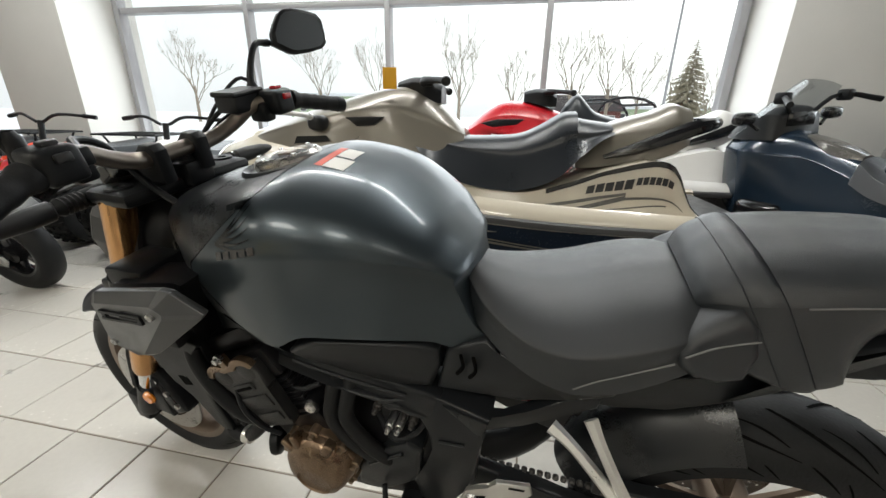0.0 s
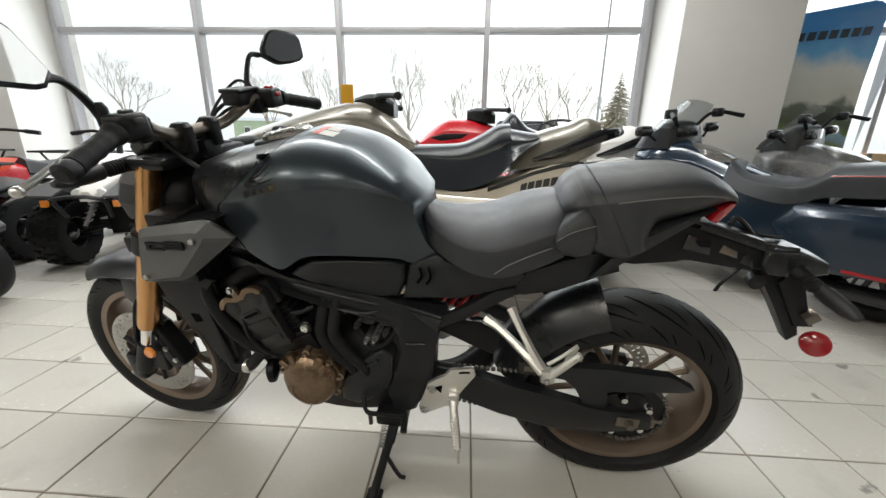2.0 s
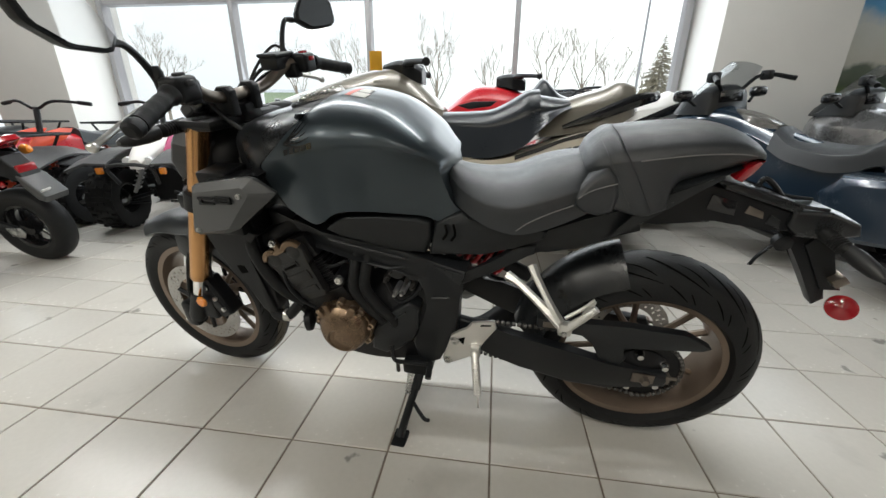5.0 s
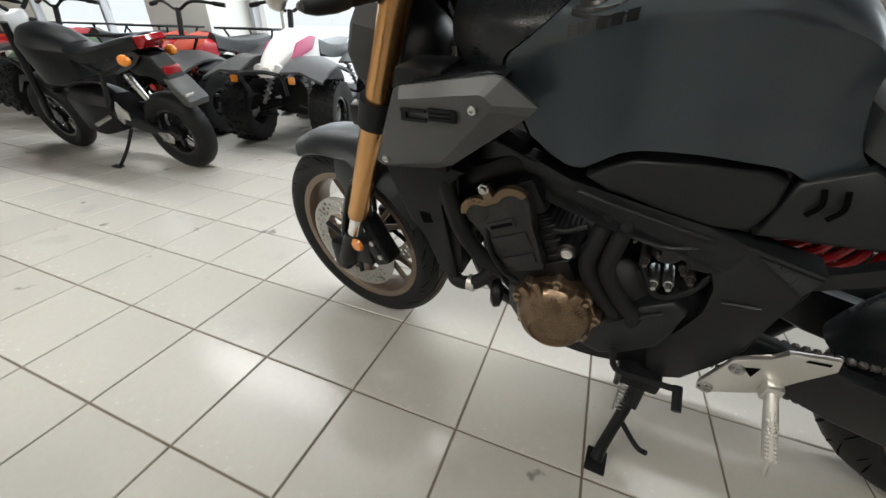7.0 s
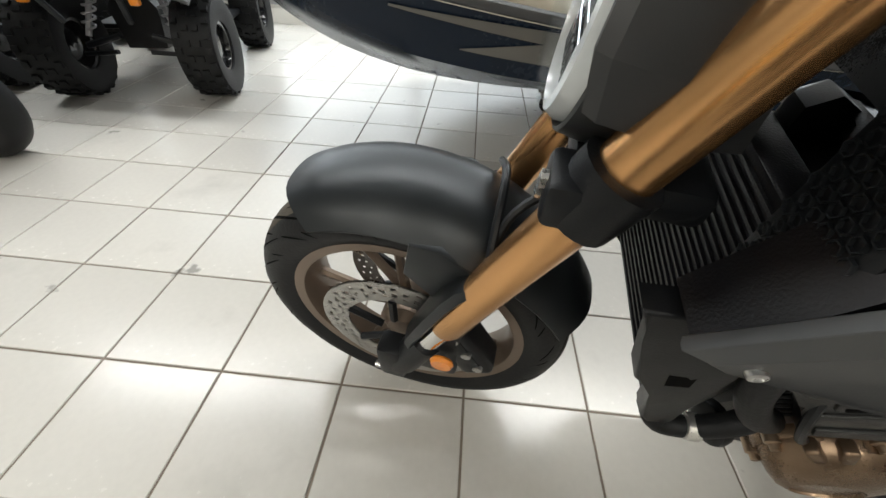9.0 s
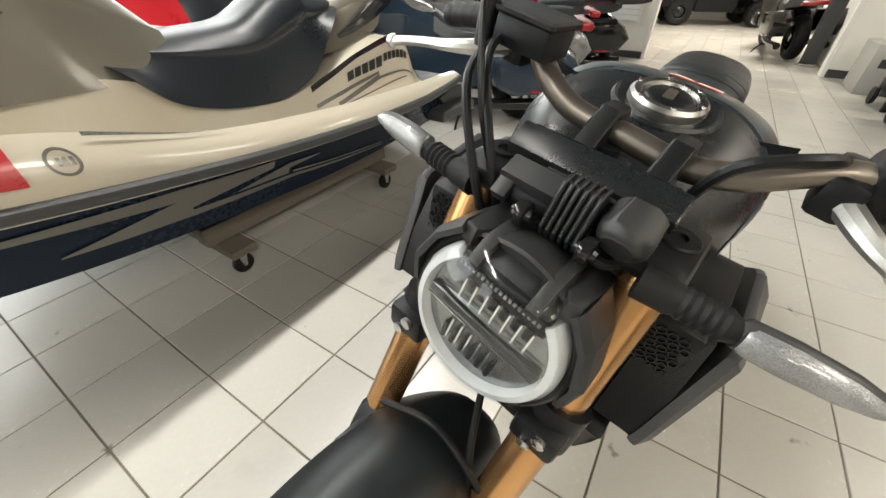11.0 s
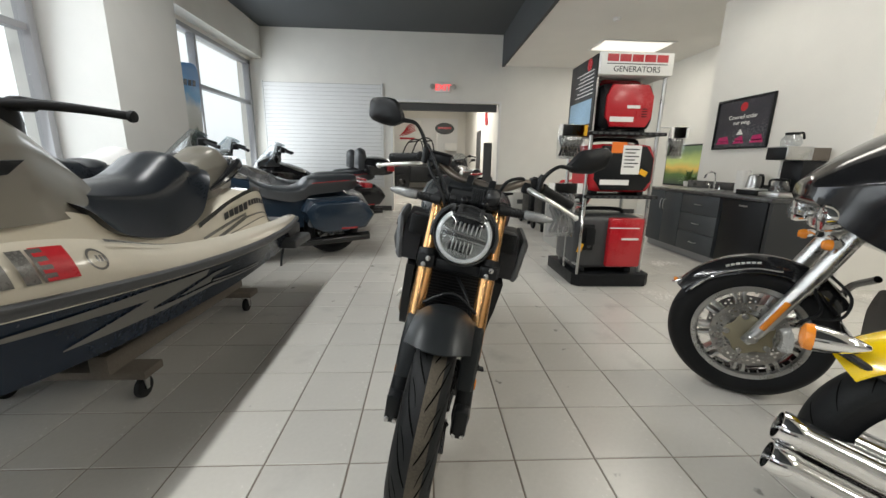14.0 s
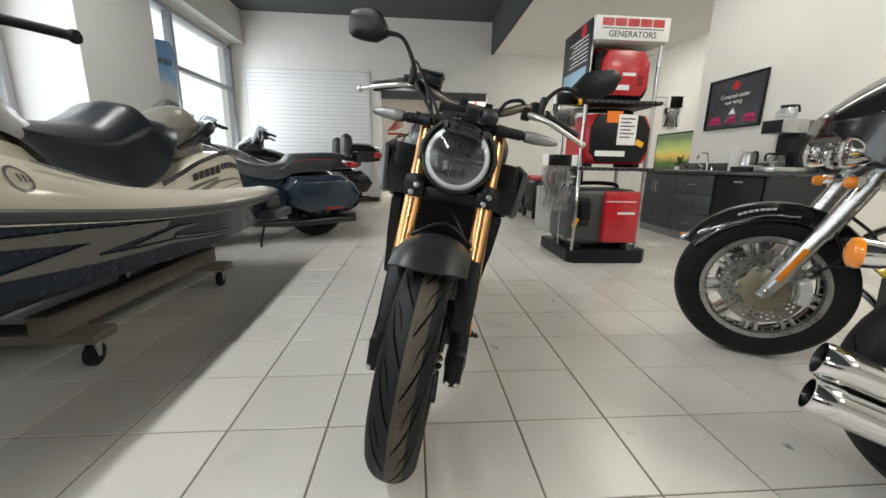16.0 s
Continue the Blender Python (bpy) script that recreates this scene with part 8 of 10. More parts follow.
            part("tail_light", bm, M_LENSR, tr)
    else:
        bm = bm_new()
        box(bm, -0.44, -0.34, -0.20, 0.20, 0.78, 0.84, 0.02)
        part("tail_light", bm, M_LENSR, t)
    bm = bm_new()
    tube(bm, [(0.55, 0.18, 0.25), (0.62, 0.34, 0.10), (0.64, 0.40, 0.012)], 0.012, 8, 3)
    box(bm, 0.60, 0.68, 0.38, 0.43, 0.001, 0.012, 0.003)
    part("side_stand", bm, M_BLACK, t)
    return t


M_SCREEN = thin("tinted_screen", (0.86, 0.88, 0.89), 0.14, 0.05)
tourer(pose(3.0, 1.46, 0, -4, 0, 119), M_NAVY, "dark navy touring motorcycle with hard saddlebags and a clear screen", False)
tourer(pose(4.15, 1.70, 0, -4, 0, 117), M_SILVER, "silver and black touring motorcycle parked in a row", False)
tourer(pose(5.30, 1.55, 0, -4, 0, 115), M_BLACKG, "glossy black touring motorcycle with a top case and backrest", True)
tourer(pose(6.35, 1.9, 0, -4, 0, 112), M_BLACKG, "glossy black touring motorcycle with a top case and backrest", True, False)


def minibike(m, label, paint):
    t = thing("small_motorcycle", m, label, "motorcycle", "small motorcycles")
    simple_wheel(t, (1.20, 0, 0.25), 0.25, 0.11, 0.155, M_BLACKG, spokes=5)
    simple_wheel(t, (0.0, 0, 0.25), 0.25, 0.135, 0.150, M_BLACKG, spokes=5)
    bm = bm_new()
    loft_x(bm, [(1.02, 0.07, 0.82, 0.72, 0.06, 0.56), (0.90, 0.15, 0.86, 0.74, 0.12, 0.52), (0.72, 0.16, 0.83, 0.72, 0.12, 0.52), (0.55, 0.10, 0.76, 0.70, 0.10, 0.56)], 4, 3)
    part("tank_cover", bm, paint, t, angle=45)
    bm = bm_new()
    loft_x(bm, [(0.62, 0.09, 0.76, 0.73, 0.09, 0.68), (0.40, 0.12, 0.745, 0.71, 0.11, 0.66), (0.15, 0.11, 0.79, 0.75, 0.10, 0.70), (-0.06, 0.08, 0.82, 0.79, 0.07, 0.75)], 4, 3)
    part("seat", bm, M_BLACK, t, angle=60)
    bm = bm_new()
    loft_x(bm, [(0.78, 0.12, 0.50, 0.42, 0.10, 0.22), (0.60, 0.14, 0.50, 0.40, 0.11, 0.20), (0.42, 0.11, 0.46, 0.38, 0.09, 0.24)], 4, 3)
    part("engine", bm, M_ENGINE, t)
    for s in (-1, 1):
        bm = bm_new()
        tube(bm, [(1.02, s * 0.08, 0.86), (1.20, s * 0.08, 0.25)], 0.020, 10, 1)
        part("fork_leg", bm, M_FRAMEB, t)
        bm = bm_new()
        tube(bm, [(0.98, s * 0.04, 0.92), (0.95, s * 0.16, 1.02), (0.86, s * 0.33, 0.99)], 0.012, 8, 4)
        part("handlebar", bm, M_BLACK, t)
        bm = bm_new()
        tube(bm, [(0.90, s * 0.24, 1.0), (0.93, s * 0.27, 1.10)], 0.006, 6, 1)
        box(bm, 0.91, 0.93, s * 0.30 - 0.06, s * 0.30 + 0.06, 1.09, 1.15, 0.02)
        part("mirror", bm, M_BLACK, t)
        bm = bm_new()
        prism(bm, [(0.45, 0.38), (0.40, 0.30), (0.0, 0.225), (-0.04, 0.25), (0.0, 0.275), (0.30, 0.37)], s * 0.085, s * 0.105, 0.004)
        part("swingarm", bm, M_FRAMEB, t)
        bm = bm_new()
        lathe(bm, [(0.0, -0.034), (0.020, -0.030), (0.030, -0.012), (0.032, 0.004), (0.024, 0.020), (0.0, 0.026)], 16, (-0.02, s * 0.150, 0.705), "x")
        ind = part("indicator", bm, M_AMBER, t, "amber indicator")
        bm = bm_new()
        tube(bm, [(0.02, s * 0.06, 0.70), (0.0, s * 0.125, 0.705)], 0.010, 8, 1)
        part("indicator_stem", bm, M_BLACK, ind)
        bm = bm_new()
        prism(bm, [(0.07, 0.27), (-0.03, 0.275), (-0.055, 0.24), (-0.03, 0.205), (0.05, 0.215)], s * 0.104, s * 0.112, 0.003)
        lathe(bm, [(0.0, s * 0.020), (0.018, s * 0.018), (0.020, 0.0)], 12, (0.0, s * 0.110, 0.25))
        part("axle_plate", bm, M_STEEL, t, "bright axle adjuster plate")
        bm = bm_new()
        prism(bm, [(0.36, 0.62), (0.20, 0.70), (-0.02, 0.735), (-0.06, 0.715), (0.02, 0.66), (0.22, 0.60)], s * 0.070, s * 0.082, 0.005)
        part("tail_panel", bm, M_DKB, t)
        bm = bm_new()
        tube(bm, [(0.44, s * 0.12, 0.34), (0.44, s * 0.22, 0.32)], 0.012, 8, 1)
        prism(bm, [(0.345, 0.40), (0.310, 0.445), (0.285, 0.40), (0.245, 0.385), (0.255, 0.33), (0.30, 0.345), (0.335, 0.30), (0.365, 0.34)], s * 0.112, s * 0.124, 0.004)
        part("foot_peg", bm, M_ALU, t, "bare aluminium foot peg")
    bm = bm_new()
    tube(bm, [(0.085, 0.06, 0.46), (0.125, 0.06, 0.53), (0.165, 0.06, 0.60)], [0.016, 0.020, 0.020], 10, 1)
    for k in range(4):
        lathe(bm, [(0.018, -0.005), (0.026, 0.0), (0.018, 0.005)], 12, (0.120 + 0.010 * k, 0.06, 0.520 + 0.018 * k), "z")
    part("shock", bm, M_STEEL, t, "short bright shock absorber")
    bm = bm_new()
    prism(bm, [(0.16, 0.66), (0.02, 0.72), (-0.10, 0.71), (-0.16, 0.63), (-0.20, 0.555), (-0.175, 0.545), (-0.12, 0.585), (-0.03, 0.60), (0.08, 0.60)], -0.060, 0.060, 0.012, seg=3)
    mg = part("rear_mudguard", bm, M_BLACK, t)
    bm = bm_new()
    prism(bm, [(-0.150, 0.600), (-0.185, 0.590), (-0.285, 0.475), (-0.270, 0.440), (-0.225, 0.455), (-0.165, 0.540)], -0.075, 0.075, 0.012, seg=3)
    part("mud_flap", bm, M_DKGREY, mg, "grey lower mudguard flap")
    bm = bm_new()
    box(bm, -0.003, 0.003, 0.010, 0.062, -0.016, 0.016, 0.001, m=Matrix.Translation((-0.262, 0, 0.505)) @ Matrix.Rotation(radians(-42), 4, "Y"))
    part("sticker", bm, M_WHITEP, mg, "small white sticker")
    bm = bm_new()
    prism(bm, [(0.02, 0.765), (-0.05, 0.812), (-0.130, 0.818), (-0.150, 0.795), (-0.10, 0.752), (-0.02, 0.738)], -0.070, 0.070, 0.014, seg=3)
    part("tail_light", bm, M_LENSR, mg, "wide red tail light")
    bm = bm_new()
    box(bm, -0.172, -0.150, -0.052, 0.052, 0.612, 0.656, 0.006)
    part("plate_reflector", bm, M_LENSR, mg)
    bm = bm_new()
    lathe(bm, [(0.0, 0.010), (0.018, 0.008), (0.020, 0.0)], 14, (-0.045, 0.075, 0.548))
    part("side_reflector", bm, M_LENSR, mg)
    bm = bm_new()
    tube(bm, [(0.50, 0.08, 0.66), (0.36, 0.085, 0.60), (0.24, 0.080, 0.62), (0.10, 0.075, 0.68)], 0.014, 8, 4)
    tube(bm, [(0.48, 0.09, 0.34), (0.40, 0.09, 0.48), (0.34, 0.085, 0.62)], 0.014, 8, 4)
    part("frame_tube", bm, M_FRAMEB, t)
    bm = bm_new()
    prism(bm, [(1.42, 0.42), (1.30, 0.53), (1.12, 0.53), (1.0, 0.46), (1.02, 0.44), (1.14, 0.50), (1.28, 0.50), (1.40, 0.40)], -0.06, 0.06, 0.006)
    part("front_mudguard", bm, paint, t)
    bm = bm_new()
    box(bm, 1.03, 1.11, -0.08, 0.08, 0.76, 0.92, 0.03, 3)
    part("headlight", bm, M_LRING, t)
    bm = bm_new()
    tube(bm, [(0.72, -0.12, 0.30), (0.45, -0.13, 0.22), (0.20, -0.14, 0.40), (-0.05, -0.15, 0.50)], [0.02, 0.025, 0.045, 0.045], 12, 4)
    part("exhaust", bm, M_BLACK, t)
    bm = bm_new()
    tube(bm, [(0.31, 0.11, 0.27), (0.35, 0.18, 0.15), (0.42, 0.235, 0.047)], 0.010, 8, 3)
    box(bm, 0.40, 0.48, 0.22, 0.26, 0.039, 0.049, 0.003)
    part("side_stand", bm, M_BLACK, t)
    return t


minibike(pose(-2.37, 1.19, 0, -9, 0, 182), "small black motorcycle with fat tyres and amber indicators", M_BLACK)
minibike(pose(-3.40, 0.35, 0, -9, 0, 182), "small black motorcycle with fat tyres and amber indicators", M_DKGREY)


def quad(m, label, hood, fender, accent, rack):
    t = thing("quad_bike", m, label, "quad bike", "quad bikes")
    for x, s in ((0.0, -1), (0.0, 1), (1.08, -1), (1.08, 1)):
        simple_wheel(t, (x, s * 0.36, 0.255), 0.255, 0.20, 0.125, M_BLACKG, True)
        bm = bm_new()
        tube(bm, [(x, s * 0.26, 0.25), (x, s * 0.08, 0.30)], 0.016, 8, 1)
        tube(bm, [(x + 0.05, s * 0.26, 0.22), (x + 0.08, s * 0.08, 0.24)], 0.012, 8, 1)
        part("suspension_arm", bm, M_FRAMEB, t)
        bm = bm_new()
        p0, p1 = Vector((x + 0.02, s * 0.22, 0.30)), Vector((x + (0.1 if x > 0.5 else 0.12) - (0.2 if x > 0.5 else 0), s * 0.12, 0.62))
        tube(bm, [p0, p1], 0.014, 8, 1)
        pts = []
        for k in range(57):
            u = k / 56
            a = 2 * math.pi * 7 * u
            pts.append(p0.lerp(p1, 0.1 + 0.8 * u) + Vector((0.030 * math.cos(a), 0.030 * math.sin(a), 0)))
        tube(bm, pts, 0.006, 5, 1)
        part("spring", bm, accent, t)
    bm = bm_new()
    low = 0.72 if rack else 1.0
    loft_x(bm, [(x, w, 0.53 + (z - 0.53) * low, 0.53 + (ze - 0.53) * low, wb, 0.53 + (zb - 0.53) * low) for x, w, z, ze, wb, zb in ((1.36, 0.045, 0.60, 0.57, 0.04, 0.53), (1.25, 0.085, 0.69, 0.63, 0.075, 0.55), (1.05, 0.120, 0.80, 0.71, 0.105, 0.57), (0.82, 0.118, 0.86, 0.76, 0.11, 0.60), (0.62, 0.10, 0.82, 0.75, 0.10, 0.62))], 4, 3)
    hd = part("hood", bm, hood, t, angle=45)
    for s in (-1, 1):
        bm = bm_new()
        prism(bm, [(1.20, 0.615), (1.06, 0.750), (0.82, 0.800), (0.70, 0.790), (0.80, 0.700), (1.00, 0.660)], s * 0.112, s * 0.124, 0.003)
        part("side_decal", bm, M_PINK if rack is False else accent, hd)
        for x0, x1 in ((0.78, 1.44), (-0.36, 0.34)):
            bm = bm_new()
            rings = []
            for k in range(9):
                u = k / 8
                x = x0 + (x1 - x0) * u
                z = 0.56 + 0.085 * math.sin(math.pi * u)
                rings.append([Vector((x, s * 0.15, z + 0.02)), Vector((x, s * 0.30, z + 0.025)), Vector((x, s * 0.45, z - 0.035)), Vector((x, s * 0.45, z - 0.050)), Vector((x, s * 0.30, z + 0.010)), Vector((x, s * 0.15, z + 0.005))])
            ring_faces(bm, rings)
            part("mudguard", bm, fender, t)
        bm = bm_new()
        tube(bm, [(0.86, s * 0.03, 0.96), (0.84, s * 0.16, 1.02), (0.74, s * 0.38, 1.00)], 0.012, 8, 4)
        tube(bm, [(0.77, s * 0.30, 1.01), (0.74, s * 0.39, 0.998)], 0.018, 10, 1)
        part("handlebar", bm, M_BLACK, t)
        bm = bm_new()
        box(bm, 0.24, 0.80, s * 0.17, s * 0.34, 0.27, 0.30, 0.01)
        part("foot_well", bm, M_BLACK, t)
        bm = bm_new()
        lathe(bm, [(0.0, 0.03), (0.035, 0.025), (0.04, 0.0), (0.03, -0.02)], 14, (1.30, s * 0.075, 0.58), "x")
        part("headlight", bm, M_LRING, t)
        bm = bm_new()
        box(bm, 1.40, 1.43, s * 0.22 - 0.022, s * 0.22 + 0.022, 0.50, 0.55, 0.008)
        part("reflector", bm, M_AMBER, t, "amber reflector")
    bm = bm_new()
    tube(bm, [(0.90, 0, 0.70), (0.85, 0, 0.97)], 0.022, 8, 1)
    part("steering_stem", bm, M_BLACK, t)
    bm = bm_new()
    loft_x(bm, [(0.62, 0.10, 0.80, 0.76, 0.11, 0.66), (0.40, 0.13, 0.75, 0.72, 0.13, 0.62), (0.10, 0.15, 0.76, 0.72, 0.15, 0.62), (-0.18, 0.13, 0.78, 0.75, 0.12, 0.66)], 4, 3)
    part("seat", bm, M_SEAT, t, angle=60)
    bm = bm_new()
    loft_x(bm, [(1.0, 0.12, 0.50, 0.40, 0.10, 0.22), (0.55, 0.15, 0.60, 0.42, 0.12, 0.20), (0.15, 0.12, 0.56, 0.40, 0.10, 0.24)], 4, 3)
    part("engine", bm, M_ENGINE, t)
    bm = bm_new()
    tube(bm, [(1.36, -0.14, 0.42), (1.44, -0.14, 0.56), (1.44, 0.14, 0.56), (1.36, 0.14, 0.42)], 0.014, 8, 3)
    part("bumper", bm, M_FRAMEB, t)
    if rack:
        for x0, x1, z in ((0.98, 1.48, 0.76), (-0.45, 0.10, 0.82)):
            bm = bm_new()
            for s in (-1, 1):
                tube(bm, [(x0, s * 0.34, z), (x1, s * 0.34, z)], 0.011, 8, 1)
                tube(bm, [(x0 + 0.06, s * 0.30, z), (x0 + 0.10, s * 0.22, z - 0.17)], 0.011, 8, 1)
                tube(bm, [(x1 - 0.08, s * 0.30, z), (x1 - 0.12, s * 0.22, z - 0.17)], 0.011, 8, 1)
            for k in range(6):
                x = x0 + (x1 - x0) * k / 5
                tube(bm, [(x, -0.34, z), (x, 0.34, z)], 0.010, 8, 1)
            part("cargo_rack", bm, M_BLACK, t, "black tube cargo rack")
    return t


quad(pose(-2.46, 3.05, 0, 0, 0, -76), "white sport quad bike with magenta graphics and knobbly tyres", M_WHITEP, M_DKGREY, M_FRAME, False)
quad(pose(-3.50, 2.98, 0, 0, 0, -82), "red quad bike with grey mudguards and black cargo racks", M_REDP, M_DKGREY, M_ORANGEP, True)
quad(pose(-4.75, 2.75, 0, 0, 0, -84), "olive green quad bike with black cargo racks", M_GREENP, M_DKGREY, M_REDP, True)
quad(pose(-6.1, 2.8, 0, 0, 0, -84), "red quad bike with black cargo racks", M_REDP, M_REDP, M_ORANGEP, True)

# black cruiser with chrome, facing the naked motorcycle: x ahead, front axle over the origin
cr = thing("cruiser_motorcycle", pose(0.118, -1.20, 0, 0, 0, 58), "glossy black cruiser motorcycle with chrome forks and lamps", "motorcycle")
CW = 0.324
bm = bm_new()
lathe(bm, tyre_prof(CW, 0.125, 0.222), 64, (0, 0, CW))
ct = part("front_tyre", bm, M_RUBBER, cr, "black front tyre")
bm = bm_new()
for k in range(16):
    a = 22.5 * k
    sipe(bm, CW, 0.125, (0, CW), a, a + 14, -0.1, -0.6, 0.002)
    sipe(bm, CW, 0.125, (0, CW), a + 11, a + 25, 0.1, 0.6, 0.002)
tagged(part("tread_groove", bm, M_GROOVE, ct, angle=0), kind="stuff")
bm = bm_new()
lathe(bm, [(0.226, -0.050), (0.208, -0.046), (0.200, -0.030), (0.197, 0.0), (0.200, 0.030), (0.208, 0.046), (0.226, 0.050), (0.222, 0.045), (0.212, 0.0), (0.222, -0.045), (0.226, -0.050)], 56, (0, 0, CW))
crim = part("rim", bm, M_BLACKG, cr, "gloss black rim barrel")
for s in (-1, 1):
    bm = bm_new()
    lathe(bm, [(0.2275, s * 0.0505), (0.210, s * 0.0500), (0.202, s * 0.040), (0.200, s * 0.041), (0.207, s * 0.052), (0.2275, s * 0.0535), (0.2275, s * 0.0505)], 64, (0, 0, CW))
    part("rim_lip", bm, M_STEEL, crim, "bright machined rim lip")
for k in range(9):
    for d in (-5.2, 5.2):
        bm = bm_new()
        mm = Matrix.Translation((0, 0, CW)) @ Matrix.Rotation(radians(40 * k + d + 8), 4, "Y")
        prism(bm, [(0.050, -0.008), (0.204, -0.0075), (0.204, 0.0075), (0.050, 0.008)], -0.040, 0.040, 0.003, m=mm)
        part("spoke", bm, M_STEEL, crim, "bright machined spoke")
for k in range(36):
    bm = bm_new()
    a = radians(10 * k)
    mm = Matrix.Translation((0, 0, CW)) @ Matrix.Rotation(a, 4, "Y")
    box(bm, 0.192, 0.203, 0.030, 0.0445, -0.0025, 0.0025, m=mm)
    part("rim_slot", bm, M_STEEL, crim)
bm = bm_new()
lathe(bm, [(0.0, -0.060), (0.050, -0.058), (0.060, -0.040), (0.060, 0.040), (0.050, 0.058), (0.0, 0.060)], 32, (0, 0, CW))
part("hub", bm, M_STEEL, crim)
for s in (-1, 1):
    bm = bm_new()
    polar_plate(bm, 0.096, 0.152, (0, CW), s * 0.062, 0.005, 6, 80)
    cd = part("brake_disc", bm, M_DISC, cr, "drilled steel brake disc", angle=0)
    bm = bm_new()
    star = []
    for k in range(40):
        a = 2 * math.pi * k / 40
        r = 0.080 + 0.022 * (0.5 + 0.5 * math.cos(5 * a)) ** 0.6
        star.append((r * math.cos(a), CW + r * math.sin(a)))
    prism(bm, star, s * 0.058, s * 0.067, 0.002)
    carrier = part("disc_carrier", bm, M_BRASS, cd, "dull brass-grey disc carrier")
    for k in range(5):
        a = 2 * math.pi * k / 5
        bm = bm_new()
        lathe(bm, [(0.0, s * 0.074), (0.010, s * 0.074), (0.014, s * 0.067)], 14, (0.088 * math.cos(a), 0, CW + 0.088 * math.sin(a)))
        part("carrier_bolt", bm, M_STEEL, carrier)
    bm = bm_new()
    pts = xz_arc((0, CW), 0.150, 152, 200, 8) + list(reversed(xz_arc((0, CW), 0.112, 152, 200, 8)))
    prism(bm, pts, s * 0.055, s * 0.100, 0.012, seg=3)
    part("brake_caliper", bm, M_PEARL, cr, "pale silver brake caliper")
    bm = bm_new()
    tube(bm, [(0.020, s * 0.106, CW - 0.022), (-0.015, s * 0.106, CW + 0.030), (-0.135, s * 0.106, 0.590), (-0.140, s * 0.106, 0.600)], [0.022, 0.028, 0.030, 0.026], 18, 1)
    lathe(bm, [(0.0, s * 0.136), (0.012, s * 0.136), (0.018, s * 0.131), (0.024, s * 0.118), (0.024, s * 0.09)], 18, (0.0, 0, CW))
    fl = part("fork_lower", bm, M_STEEL, cr, "satin metal fork lower")
    bm = bm_new()
    box(bm, -0.078, 0.078, -0.004, 0.004, -0.012, 0.012, 0.004, m=Matrix.Translation((-0.056, s * 0.136, 0.452)) @ Matrix.Rotation(radians(64), 4, "Y"))
    part("fork_reflector", bm, M_AMBER, fl, "orange strip reflector")
    bm = bm_new()
    tube(bm, [(-0.130, s * 0.106, 0.575), (-0.19, s * 0.106, 0.70), (-0.27, s * 0.106, 0.87)], [0.034, 0.034, 0.032], 18, 1)
    part("fork_shroud", bm, M_STEEL, cr, "satin metal fork shroud")
    bm = bm_new()
    lathe(bm, [(0.0, 0.020), (0.030, 0.020), (0.052, 0.016), (0.056, 0.0), (0.050, -0.04), (0.020, -0.075), (0.0, -0.08)], 28, (-0.13, s * 0.175, 0.895), "x")
    pl = part("passing_lamp", bm, M_CHROME, cr, "chrome passing lamp")
    bm = bm_new()
    lathe(bm, [(0.0, 0.044), (0.028, 0.038), (0.044, 0.028), (0.051, 0.018)], 28, (-0.13, s * 0.175, 0.895), "x")
    part("lamp_lens", bm, M_CLEAR, pl, "clear lamp lens")
    bm = bm_new()
    lathe(bm, [(0.0, 0.026), (0.016, 0.022), (0.022, 0.008), (0.022, -0.006), (0.0, -0.008)], 20, (-0.165, s * 0.150, 0.785), "x")
    part("indicator", bm, M_AMBER, cr, "amber indicator")
    bm = bm_new()
    tube(bm, [(-0.19, s * 0.06, 0.800), (-0.185, s * 0.12, 0.800), (-0.18, s * 0.155, 0.790)], [0.016, 0.014, 0.019], 12, 3)
    part("lamp_bar", bm, M_CHROME, cr)
bm = bm_new()
rings = []
for k in range(25):
    a = radians(30 + 118 * k / 24)
    deep = 0.040 + 0.030 * min(1, k / 8)
    rings.append([Vector(((0.362 + 0.010 * math.sin(a) - deep * abs(b) ** 2.6 - e) * math.cos(a) - 0.008, 0.080 * b, CW + (0.362 + 0.010 * math.sin(a) - deep * abs(b) ** 2.6 - e) * math.sin(a))) for b, e in [(-1 + j / 6, 0) for j in range(13)] + [(1 - j / 6, 0.006) for j in range(13)]])
ring_faces(bm, rings)
fg = part("front_mudguard", bm, M_BLACKG, cr, "deep glossy black mudguard", angle=60)
for s in (-1, 1):
    bm = bm_new()
    tube(bm, [Vector((0.318 * math.cos(radians(a)) - 0.008, s * 0.082, CW + 0.322 * math.sin(radians(a)))) for a in (34, 55, 80, 100)], 0.004, 6, 5)
    part("trim_strip", bm, M_CHROME, fg, "thin chrome edge strip")
    for k in range(7):
        a = radians(66 + 3.2 * k)
        bm = bm_new()
        box(bm, -0.0075, 0.0075, -0.001, 0.001, -0.005, 0.005, m=Matrix.Translation((0.340 * math.cos(a) - 0.008, s * 0.0745, CW + 0.345 * math.sin(a))) @ Matrix.Rotation(radians(90) - a, 4, "Y") @ Matrix.Rotation(radians(-14 * s), 4, "X"))
        part("name_bar", bm, M_PEARL, fg, "small pale plain bar")
bm = bm_new()
prism(bm, [(0.300, 0.512), (0.322, 0.500), (0.330, 0.512), (0.312, 0.528), (0.285, 0.540)], -0.022, 0.022, 0.006)
tip = part("fender_tip", bm, M_CHROME, fg, "chrome mudguard tip")
bm = bm_new()
box(bm, 0.308, 0.326, -0.014, 0.014, 0.520, 0.532, 0.004)
